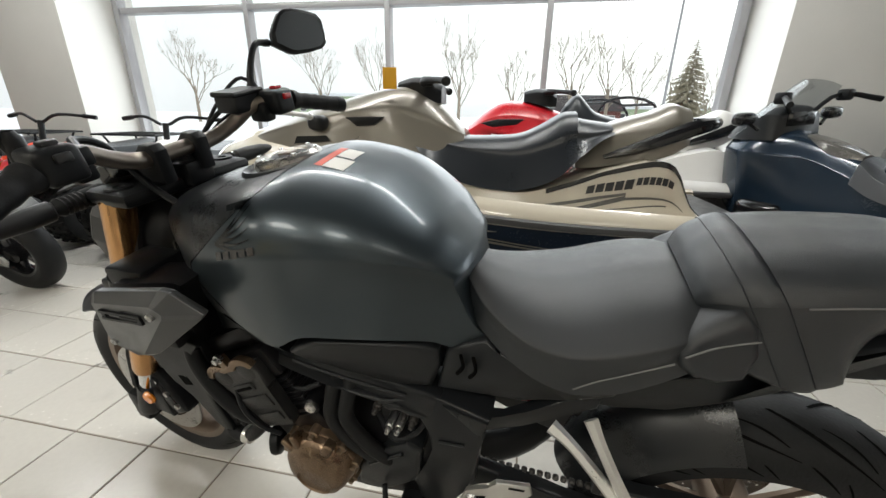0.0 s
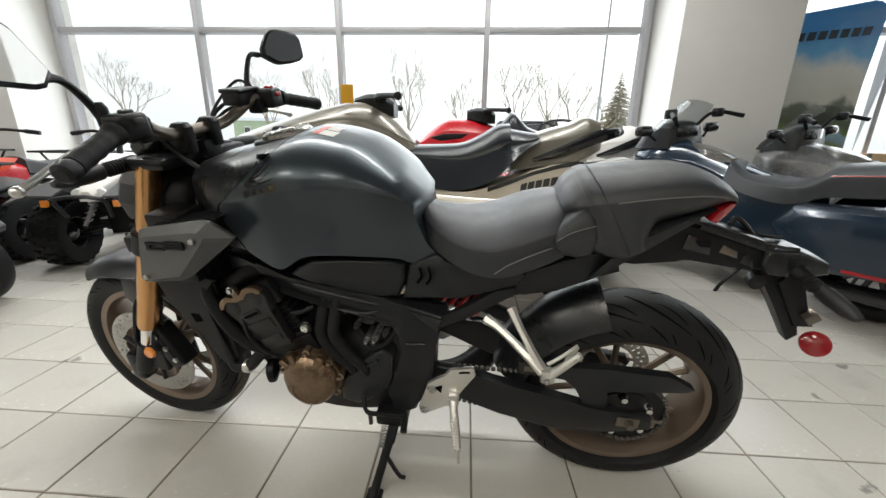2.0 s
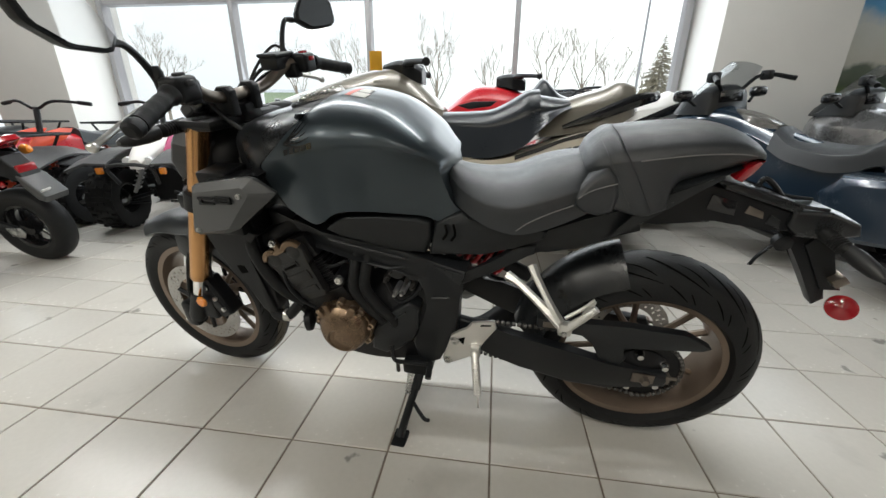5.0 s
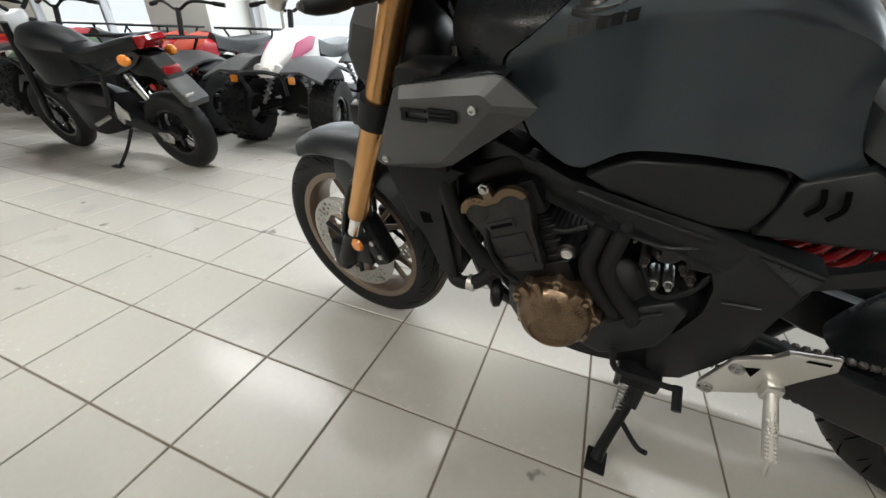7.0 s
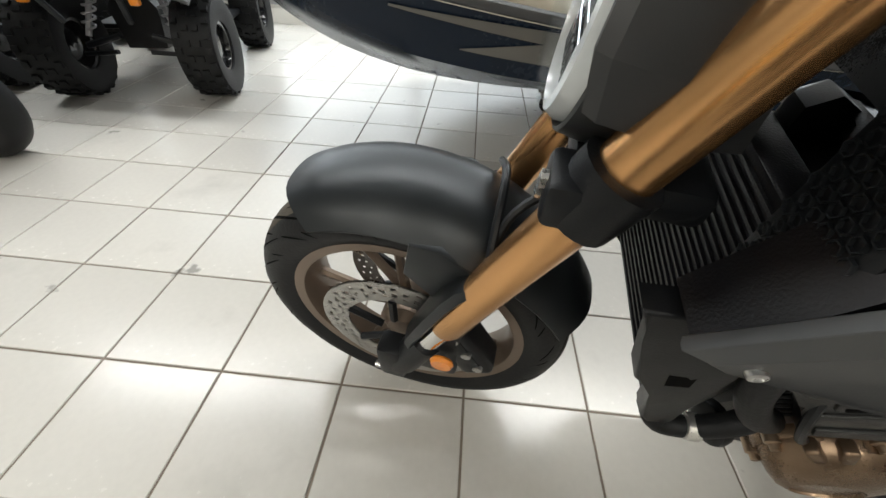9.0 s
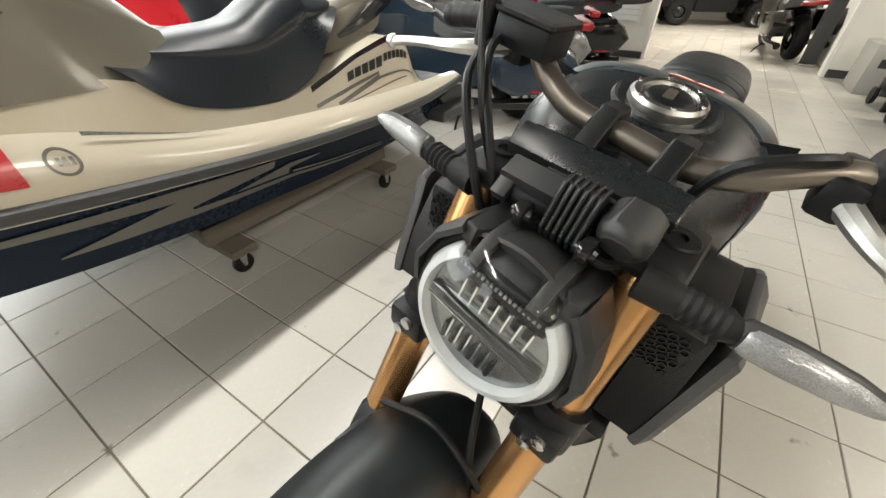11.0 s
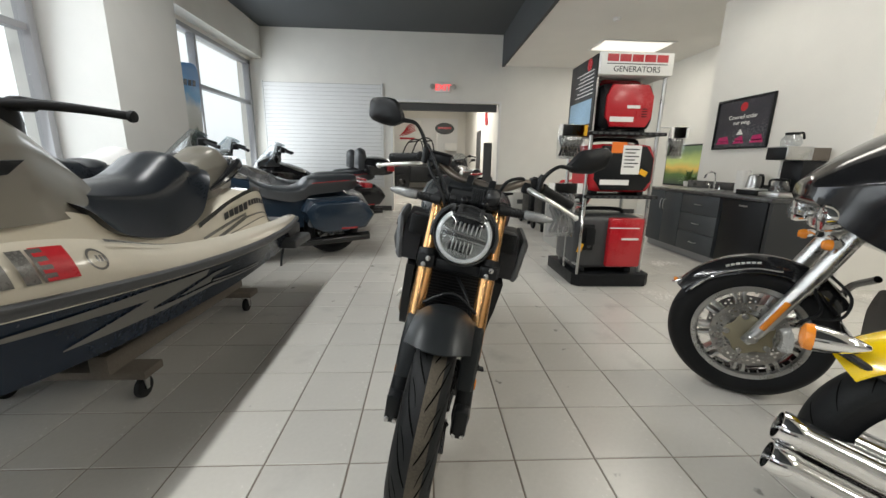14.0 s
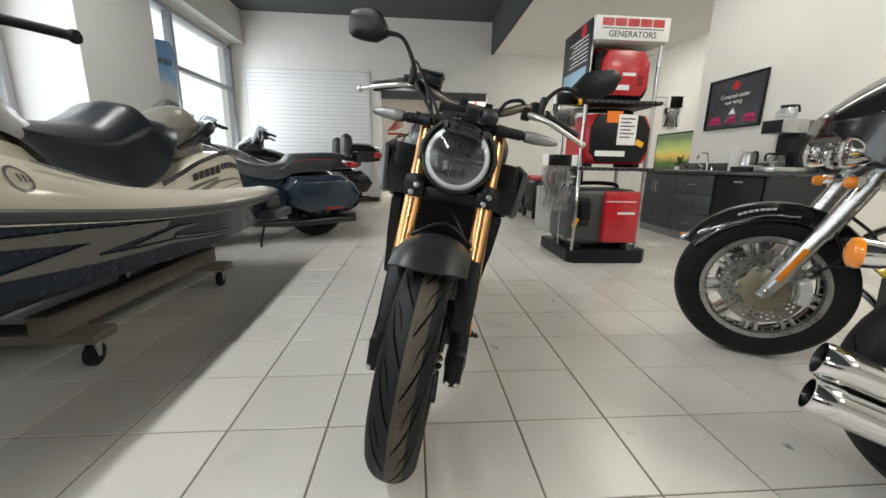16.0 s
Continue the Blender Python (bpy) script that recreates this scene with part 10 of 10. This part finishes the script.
tube(bm, [(-0.08, -0.16, 0.004), (-0.08, -0.16, 0.05), (-0.10, -0.13, 0.07)], 0.010, 8, 3)
tube(bm, [(0.08, -0.16, 0.004), (0.08, -0.16, 0.05), (0.10, -0.13, 0.07)], 0.010, 8, 3)
part("tap", bm, M_CHROME, sk)


def roll(x, y, z, r, h, label):
    t = thing("paper_towel_roll", pose(x, y, z), label, "paper towels")
    bm = bm_new()
    lathe(bm, [(0.02, 0.0), (r, 0.0), (r * 1.01, h * 0.5), (r, h), (0.02, h), (0.02, 0.0)], 28, axis="z")
    part("paper", bm, M_PAPER, t)


roll(2.62, -3.20, 0.807, 0.065, 0.24, "white paper towel roll on the counter")
cups = thing("cup_stack", pose(2.18, -3.22, 0.807), "tall stack of white foam cups", "cups")
bm = bm_new()
prof = []
for k in range(14):
    prof += [(0.036, 0.03 * k), (0.042, 0.03 * k + 0.026), (0.043, 0.03 * k + 0.029)]
lathe(bm, [(0.0, 0.0)] + prof + [(0.0, 0.42)], 22, axis="z")
part("cups", bm, M_PAPER, cups)
ket = thing("kettle", pose(2.44, -3.18, 0.807), "brushed steel electric kettle with a black handle", "kettle")
bm = bm_new()
lathe(bm, [(0.0, 0.0), (0.078, 0.0), (0.080, 0.02), (0.072, 0.12), (0.060, 0.19), (0.03, 0.205), (0.0, 0.207)], 28, axis="z")
part("body", bm, M_STEEL, ket)
bm = bm_new()
tube(bm, [(-0.05, 0.0, 0.20), (-0.11, 0.02, 0.19), (-0.12, 0.02, 0.10), (-0.075, 0.01, 0.03)], 0.012, 8, 4)
part("handle", bm, M_BLACK, ket)
tray = thing("condiment_tray", pose(2.32, -3.05, 0.807), "black tray with sachets beside the kettle", "tray")
bm = bm_new()
box(bm, -0.14, 0.10, -0.10, 0.08, 0.0, 0.05, 0.006)
part("tray", bm, M_BLACK, tray)
bm = bm_new()
for k in range(8):
    box(bm, -0.12 + 0.026 * k, -0.105 + 0.026 * k, -0.07, 0.05, 0.05, 0.066, 0.002)
part("sachets", bm, M_PAPER, tray)
cm = thing("coffee_maker", pose(1.98, -3.14, 0.807), "black and steel coffee maker with glass carafes", "coffee maker")
bm = bm_new()
box(bm, -0.11, 0.11, -0.20, 0.22, 0.0, 0.05, 0.008)
part("base", bm, M_STEEL, cm)
bm = bm_new()
box(bm, -0.105, 0.105, -0.20, 0.04, 0.05, 0.345, 0.008)
part("tower", bm, M_BLACK, cm)
bm = bm_new()
box(bm, -0.11, 0.11, -0.03, 0.22, 0.348, 0.470, 0.008)
part("head", bm, M_STEEL, cm)
bm = bm_new()
box(bm, -0.104, 0.104, -0.20, -0.033, 0.348, 0.462, 0.006)
part("water_tank", bm, M_BAR, cm)
bm = bm_new()
box(bm, -0.10, 0.10, 0.215, 0.224, 0.35, 0.46, 0.003)
part("front_plate", bm, M_BLACK, cm)
for z in (0.05, 0.47):
    bm = bm_new()
    lathe(bm, [(0.0, 0.0), (0.070, 0.0), (0.080, 0.03), (0.076, 0.07), (0.05, 0.11), (0.05, 0.125), (0.047, 0.125), (0.047, 0.11), (0.072, 0.07), (0.076, 0.03), (0.067, 0.004), (0.0, 0.004)], 26, (0, 0.10, z), "z")
    cf = part("carafe", bm, M_CLEAR, cm, "clear glass carafe")
    bm = bm_new()
    lathe(bm, [(0.053, 0.105), (0.056, 0.125), (0.0, 0.130)], 22, (0, 0.10, z), "z")
    tube(bm, [(0.0, 0.05, z + 0.12), (0.0, 0.0, z + 0.125), (0.0, -0.02, z + 0.07)] if z > 0.3 else [(0.0, 0.15, z + 0.12), (0.0, 0.22, z + 0.11), (0.0, 0.22, z + 0.05)], 0.010, 8, 3)
    part("handle", bm, M_BLACK, cf)

# poster on the counter wall
po = thing("framed_poster", pose(3.0, -3.386, 1.59), "black-framed dark poster with white lettering", "poster")
W2, H2 = 0.40, 0.29
bm = bm_new()
for a in ((-W2, W2, -H2, -H2 + 0.022), (-W2, W2, H2 - 0.022, H2), (-W2, -W2 + 0.022, -H2 + 0.022, H2 - 0.022), (W2 - 0.022, W2, -H2 + 0.022, H2 - 0.022)):
    box(bm, a[0], a[1], 0.0, 0.025, a[2], a[3], 0.002)
part("frame", bm, M_BLACK, po)
bm = bm_new()
box(bm, -W2 + 0.022, W2 - 0.022, 0.002, 0.010, -H2 + 0.022, H2 - 0.022)
sh = part("sheet", bm, M_POSTER, po, "dark grey printed sheet")
PF = pose(0, 0.0105, 0, 90, 0, 180)
text_on("letters", "Covered under\nour wing.", 0.066, M_PAPER, sh, PF @ pose(0, 0.04, 0), "white letters")
bm = bm_new()
lathe(bm, [(0.0, 0.0105), (0.05, 0.0105), (0.05, 0.012), (0.0, 0.012)], 26, (0.0, 0, 0.185))
part("emblem", bm, M_REDP, sh, "round red emblem")
bm = bm_new()
for k, (x0, x1) in enumerate(((-0.34, -0.16), (-0.08, 0.08), (0.14, 0.34))):
    prism(bm, [(x0, -0.23), (x1, -0.23), (x1 - 0.03, -0.15 - 0.02 * (k % 2)), (x0 + 0.04, -0.14)], 0.0104, 0.0115)
part("machine_shapes", bm, M_PINK, sh)
bm = bm_new()
prism(bm, [(-0.05, -0.13), (0.05, -0.13), (0.0, -0.06)], 0.0104, 0.0115)
for k in range(3):
    box(bm, -0.30 + 0.24 * k, -0.16 + 0.24 * k, 0.0104, 0.0115, -0.205, -0.195)
part("pale_mark", bm, M_PAPER, sh)

# screen in the recess
tv = thing("television", pose(5.45, -4.549, 1.10, 0, 0, 0), "wall-mounted black television showing a nature picture", "television")
bm = bm_new()
box(bm, -0.62, 0.62, 0.0, 0.06, -0.38, 0.38, 0.01)
part("case", bm, M_BLACK, tv)
bm = bm_new()
box(bm, -0.59, 0.59, 0.060, 0.063, -0.35, 0.35)
part("display", bm, M_SCREENPIC, tv, "lit picture of plants")
lt = thing("leaflet_stand", pose(4.35, -3.75, 0), "small table with a plant beside the counter", "stand")
bm = bm_new()
box(bm, -0.30, 0.30, -0.25, 0.25, 0.70, 0.73, 0.005)
for a in (-0.26, 0.26):
    for b in (-0.21, 0.21):
        box(bm, a - 0.015, a + 0.015, b - 0.015, b + 0.015, 0.0015, 0.70)
part("table", bm, M_STEEL, lt)
pl = thing("potted_plant", pose(4.25, -3.75, 0.731), "small green leafy plant in a pot", "plant")
bm = bm_new()
lathe(bm, [(0.0, 0.0), (0.06, 0.0), (0.08, 0.13), (0.07, 0.13), (0.0, 0.11)], 20, axis="z")
part("pot", bm, M_WHITEP, pl)
rng = random.Random(4)
bm = bm_new()
for k in range(60):
    a, e = rng.uniform(0, 6.28), rng.uniform(0.2, 1.2)
    d = Vector((math.cos(a) * math.cos(e), math.sin(a) * math.cos(e), math.sin(e)))
    s = Vector((-math.sin(a), math.cos(a), 0)) * 0.014
    L = rng.uniform(0.14, 0.30)
    b0 = Vector((0, 0, 0.11))
    q = [bm.verts.new(b0 + s * 0.3), bm.verts.new(b0 - s * 0.3), bm.verts.new(b0 + d * L * 0.6 - s), bm.verts.new(b0 + d * L * 0.6 + s), bm.verts.new(b0 + d * L + Vector((0, 0, -0.05)))]
    bm.faces.new((q[0], q[1], q[2], q[3]))
    bm.faces.new((q[3], q[2], q[4]))
part("leaves", bm, M_LEAF, pl)

# row of boxed and wheeled generators along the wall
for k, (x, y, w, d, h, mt, lb) in enumerate(((3.25, -1.62, 0.55, 0.50, 0.56, M_PANELBOX, "grey printed carton with a generator on top"), (6.05, -1.70, 0.60, 0.55, 0.52, M_PANELBOX, "grey printed cardboard carton"))):
    b = thing("carton", pose(x, y, 0), lb, "box", "cartons")
    bm = bm_new()
    box(bm, 0, w, -d / 2, d / 2, 0.0015, h, 0.004)
    part("box", bm, mt, b)
    bm = bm_new()
    box(bm, -0.001, 0.0, -0.03, 0.03, 0.003, h - 0.004)
    box(bm, -0.0015, 0.0, -d * 0.34, d * 0.34, h * 0.55, h * 0.72)
    part("printed_band", bm, M_REDP if k == 0 else M_DKGREY, b)
generator("generator", pose(3.35, -1.62, 0.562), 0.42, 0.36, 0.28, "small red portable generator on a carton", M_BLACK, M_REDP, "closed")
for x, y in ((4.35, -1.78), (5.15, -1.78)):
    g = generator("wheeled_generator", pose(x, y, 0.10), 0.52, 0.55, 0.50, "dark wheeled generator with a red top", M_DKGREY, M_BLACK, "open")
    bm = bm_new()
    for s in (-1, 1):
        lathe(bm, [(0.02, -0.02), (0.085, -0.02), (0.095, 0.0), (0.085, 0.02), (0.02, 0.02)], 20, (0.40, s * 0.29, 0.0))
        box(bm, 0.08, 0.14, s * 0.22 - 0.02, s * 0.22 + 0.02, -0.098, 0.01)
    part("wheel", bm, M_RUBBER, g)
    bm = bm_new()
    box(bm, 0.08, 0.50, -0.20, 0.20, 0.501, 0.56, 0.02)
    part("fuel_tank", bm, M_REDP, g, "red fuel tank")

# printed banner behind the column
bn = thing("printed_banner", pose(4.22, 3.72, 0), "tall printed banner with sky, hills and grass", "banner")
bm = bm_new()
ring = [(-0.50, 0.10), (0.40, 0.10), (0.41, 1.64), (0.45, 2.24), (0.445, 2.31), (0.42, 2.36), (0.37, 2.39), (0.30, 2.395), (-0.50, 2.25)]
prism(bm, ring, -0.012, 0.012, 0.004)
part("print", bm, M_BANNER, bn)
bm = bm_new()
box(bm, -0.40, 0.40, -0.16, 0.16, 0.0015, 0.099, 0.01)
part("foot", bm, M_BLACK, bn)
bm = bm_new()
for k in range(7):
    prism(bm, [(-0.36 + 0.104 * k, 2.02 + 0.010 * k), (-0.285 + 0.104 * k, 2.027 + 0.010 * k), (-0.272 + 0.104 * k, 2.107 + 0.010 * k), (-0.347 + 0.104 * k, 2.10 + 0.010 * k)], -0.0165, -0.0125)
part("name_block", bm, M_NAVY, bn, "dark slanted name block")

for x, y, z, w, d, h in ((4.85, 3.45, 0.0015, 0.62, 0.5, 0.52), (4.95, 3.48, 0.523, 0.50, 0.42, 0.42), (5.9, 3.50, 0.0015, 0.70, 0.5, 0.46), (5.85, 3.50, 0.463, 0.60, 0.45, 0.40)):
    b = thing("carton", pose(x, y, z), "brown corrugated cardboard carton", "box", "cartons")
    bm = bm_new()
    box(bm, -w / 2, w / 2, -d / 2, d / 2, 0, h, 0.004)
    part("box", bm, M_CARD if x < 5.5 else M_PANELBOX, b)
    bm = bm_new()
    box(bm, -w / 2 - 0.001, w / 2 + 0.001, -0.025, 0.025, h - 0.05, h + 0.0012)
    part("tape", bm, M_WOOD, b)

# ---- beyond the opening ----
uv = thing("utility_vehicle", pose(13.6, 0.55, 0, 0, 0, 110), "black and red side-by-side utility vehicle with a roll cage", "vehicle")
for x in (-0.95, 0.95):
    for s in (-1, 1):
        simple_wheel(uv, (x, s * 0.60, 0.31), 0.31, 0.24, 0.16, M_BLACKG, True)
bm = bm_new()
loft_x(bm, [(1.42, 0.40, 0.92, 0.80, 0.45, 0.45), (1.15, 0.55, 1.02, 0.85, 0.55, 0.38), (0.75, 0.60, 1.05, 0.85, 0.58, 0.34), (0.60, 0.62, 0.95, 0.80, 0.60, 0.34)], 4, 3)
uh = part("hood", bm, M_BLACK, uv, "black front bodywork")
bm = bm_new()
loft_x(bm, [(1.46, 0.30, 0.90, 0.80, 0.34, 0.66), (1.25, 0.46, 1.03, 0.92, 0.50, 0.72), (0.95, 0.52, 1.08, 0.96, 0.58, 0.80)], 4, 3)
part("nose_panel", bm, M_REDP, uh, "red nose panel")
bm = bm_new()
box(bm, -0.35, 0.62, -0.66, 0.66, 0.32, 0.92, 0.05)
part("door_panel", bm, M_BLACK, uv)
bm = bm_new()
box(bm, -1.45, -0.30, -0.66, 0.66, 0.62, 1.02, 0.04)
part("cargo_bed", bm, M_BLACK, uv)
bm = bm_new()
for s in (-1, 1):
    tube(bm, [(0.68, s * 0.62, 0.95), (0.30, s * 0.58, 1.82), (-0.25, s * 0.58, 1.86), (-0.38, s * 0.62, 0.95)], 0.026, 8, 4)
    tube(bm, [(0.60, s * 0.60, 1.12), (-0.30, s * 0.60, 1.30)], 0.02, 8, 1)
for x, z in ((0.30, 1.82), (-0.25, 1.86)):
    tube(bm, [(x, -0.58, z), (x, 0.58, z)], 0.026, 8, 1)
part("roll_cage", bm, M_BLACK, uv)
bm = bm_new()
for s in (-0.3, 0.3):
    box(bm, -0.28, -0.16, s - 0.22, s + 0.22, 0.90, 1.45, 0.05)
part("seat_back", bm, M_SEAT, uv)
shell("annex_door", M_DKGREY, (10.4, 11.3, -1.348, -1.33, 0.0, 2.05), label="dark door in the side wall of the far room")
sg = thing("wall_sign", pose(14.95, 0, 0), "white wall panel with a red wing emblem", "sign")
bm = bm_new()
box(bm, 0.0, 0.03, 0.55, 1.65, 1.55, 2.75, 0.005)
part("board", bm, M_PAPER, sg)
bm = bm_new()
for k in range(6):
    tube(bm, [(-0.004, 1.45 - 0.05 * k, 2.12 + 0.045 * k), (-0.004, 1.10, 2.20 + 0.06 * k), (-0.004, 0.75 + 0.02 * k, 2.36 + 0.055 * k)], [0.012, 0.022, 0.012], 6, 4)
box(bm, -0.006, 0.0, 0.80, 1.42, 1.98, 2.06)
part("wing_emblem", bm, M_REDP, sg, "red wing-shaped emblem")
so = thing("wall_sign", pose(14.96, -0.45, 2.45), "dark oval wall sign with a red band", "sign")
bm = bm_new()
lathe(bm, [(0.0, -0.03), (0.30, -0.03), (0.32, 0.0), (0.32, 0.02)], 40, axis="x", m=Matrix.Diagonal((1, 1.25, 0.72, 1)))
part("board", bm, M_INK, so)
bm = bm_new()
box(bm, -0.034, -0.03, -0.28, 0.28, -0.02, 0.06)
part("red_band", bm, M_REDP, so)
dp = thing("display_posts", pose(14.7, 0, 0), "white perforated display uprights against the far wall", "display")
for y in (1.95, 1.80, 1.65, 0.15, -0.10):
    bm = bm_new()
    box(bm, -0.03, 0.03, y - 0.045, y + 0.045, 0.0015, 2.2, 0.005)
    part("upright", bm, M_WHITEP, dp)
bm = bm_new()
box(bm, -0.05, 0.0, -0.95, -0.45, 1.55, 1.85, 0.01)
part("notice", bm, M_PAPER, dp)
shell("annex_panel", M_SLAT, (14.985, 15.0, -1.0, 2.4, 0.0, 2.85), label="grey display wall panels in the far room")
tourer(pose(8.3, -0.95, 0, -5, 0, 10), M_BLACKG, "black touring motorcycle parked beyond the opening", False)
fl = thing("wall_flag", pose(9.4, -1.345, 2.55), "red wing-shaped wall emblem", "emblem")
bm = bm_new()
prism(bm, [(-0.25, -0.45), (-0.12, -0.15), (-0.30, 0.45), (0.05, 0.45), (0.25, -0.30), (0.1, -0.45)], 0.0, 0.02, 0.004)
part("emblem", bm, M_REDP, fl)
sb = thing("banner_stand", pose(7.8, -1.15, 0), "tall dark roll-up display stand", "stand")
bm = bm_new()
box(bm, -0.02, 0.02, -0.10, 0.10, 0.03, 1.55, 0.004)
part("panel", bm, M_DKGREY, sb)
bm = bm_new()
box(bm, -0.06, 0.06, -0.12, 0.12, 0.0015, 0.03, 0.004)
part("foot", bm, M_STEEL, sb)

# ---- floor tiles, last: near ones are pieces of their own ----
def tile_material():
    ma = mat("glazed_floor_tile", (0.58, 0.56, 0.515), 0.24, vary=0.05, scale=9, bump=0.015, rvary=0.05)
    nt = ma.node_tree
    p = nt.nodes["Principled BSDF"]
    src = p.inputs["Base Color"].links[0].from_socket
    info = nt.nodes.new("ShaderNodeObjectInfo")
    geo = nt.nodes.new("ShaderNodeNewGeometry")
    tc = nt.nodes.new("ShaderNodeTexCoord")
    # dirt with a shape of its own, laid over the whole floor
    stain = nt.nodes.new("ShaderNodeTexNoise")
    stain.inputs["Scale"].default_value, stain.inputs["Detail"].default_value = 3.1, 6
    lim = nt.nodes.new("ShaderNodeMapRange")
    lim.inputs["From Min"].default_value, lim.inputs["From Max"].default_value = 0.60, 0.78
    lim.inputs["To Min"].default_value, lim.inputs["To Max"].default_value = 1.0, 0.80
    add = nt.nodes.new("ShaderNodeMath")
    add.operation = "ADD"
    fr = nt.nodes.new("ShaderNodeMath")
    fr.operation = "FRACT"
    mr = nt.nodes.new("ShaderNodeMapRange")
    mr.inputs["To Min"].default_value, mr.inputs["To Max"].default_value = 0.95, 1.03
    mul = nt.nodes.new("ShaderNodeMath")
    mul.operation = "MULTIPLY"
    vm = nt.nodes.new("ShaderNodeVectorMath")
    vm.operation = "SCALE"
    # small scuffs and dried drips
    fleck = nt.nodes.new("ShaderNodeTexNoise")
    fleck.inputs["Scale"].default_value, fleck.inputs["Detail"].default_value = 7.0, 4
    flim = nt.nodes.new("ShaderNodeMapRange")
    flim.inputs["From Min"].default_value, flim.inputs["From Max"].default_value = 0.695, 0.735
    flim.inputs["To Min"].default_value, flim.inputs["To Max"].default_value = 1.0, 0.50
    both = nt.nodes.new("ShaderNodeMath")
    both.operation = "MULTIPLY"
    nt.links.new(geo.outputs["Position"], fleck.inputs["Vector"])
    nt.links.new(fleck.outputs["Fac"], flim.inputs["Value"])
    nt.links.new(flim.outputs[0], both.inputs[0])
    nt.links.new(lim.outputs[0], both.inputs[1])
    nt.links.new(geo.outputs["Position"], stain.inputs["Vector"])
    nt.links.new(stain.outputs["Fac"], lim.inputs["Value"])
    nt.links.new(info.outputs["Random"], add.inputs[0])
    nt.links.new(geo.outputs["Random Per Island"], add.inputs[1])
    nt.links.new(add.outputs[0], fr.inputs[0])
    nt.links.new(fr.outputs[0], mr.inputs["Value"])
    nt.links.new(mr.outputs[0], mul.inputs[0])
    nt.links.new(both.outputs[0], mul.inputs[1])
    nt.links.new(src, vm.inputs[0])
    nt.links.new(mul.outputs[0], vm.inputs["Scale"])
    nt.links.new(vm.outputs[0], p.inputs["Base Color"])
    return ma


M_TILE = tile_material()


def tile_verts(cx, cy):
    h, c = P / 2 - 0.0028, 0.0018
    top = [(cx - h + c, cy - h + c, 0.0), (cx + h - c, cy - h + c, 0.0), (cx + h - c, cy + h - c, 0.0), (cx - h + c, cy + h - c, 0.0)]
    low = [(cx - h, cy - h, -0.0018), (cx + h, cy - h, -0.0018), (cx + h, cy + h, -0.0018), (cx - h, cy + h, -0.0018)]
    bot = [(x, y, -0.006) for x, y, z in low]
    return top + low + bot


TF = [(0, 1, 2, 3)] + [(a + 4, (a + 1) % 4 + 4, (a + 1) % 4, a) for a in range(4)] + [(a + 8, (a + 1) % 4 + 8, (a + 1) % 4 + 4, a + 4) for a in range(4)]
tile_mesh = bpy.data.meshes.new("tile")
tile_mesh.from_pydata(tile_verts(0, 0), [], TF)
tile_mesh.materials.append(M_TILE)
rest_v, rest_f = [], []
for i in range(-34, 50):
    for j in range(-20, 13):
        x, y = (i + 0.5) * P, (j + 0.5) * P
        if -9 <= i < 9 and -5 <= j < 11:
            ob = new("tile", tile_mesh)
            ob.matrix_basis = pose(x, y, random.uniform(-0.0003, 0.0003))
            ob.parent = floor
        else:
            base = len(rest_v)
            rest_v += tile_verts(x, y)
            rest_f += [tuple(base + q for q in f) for f in TF]
far_mesh = bpy.data.meshes.new("far_tiles")
far_mesh.from_pydata(rest_v, [], rest_f)
far_mesh.materials.append(M_TILE)
far = new("far_tiles", far_mesh)
far.parent = floor
tagged(far, kind="stuff")

# small repeats, each a piece of its own
for ob in [o for o in bpy.data.objects if o.type == "MESH" and o.name.split(".")[0] in ("bolt", "cap_bolt", "cover_bolt", "engine_bolt", "cylinder_block", "foot_peg", "name_block", "pale_mark", "text_bar", "socket", "sprocket_nut", "vent_trim", "bracket_bolt")]:
    apart(ob)
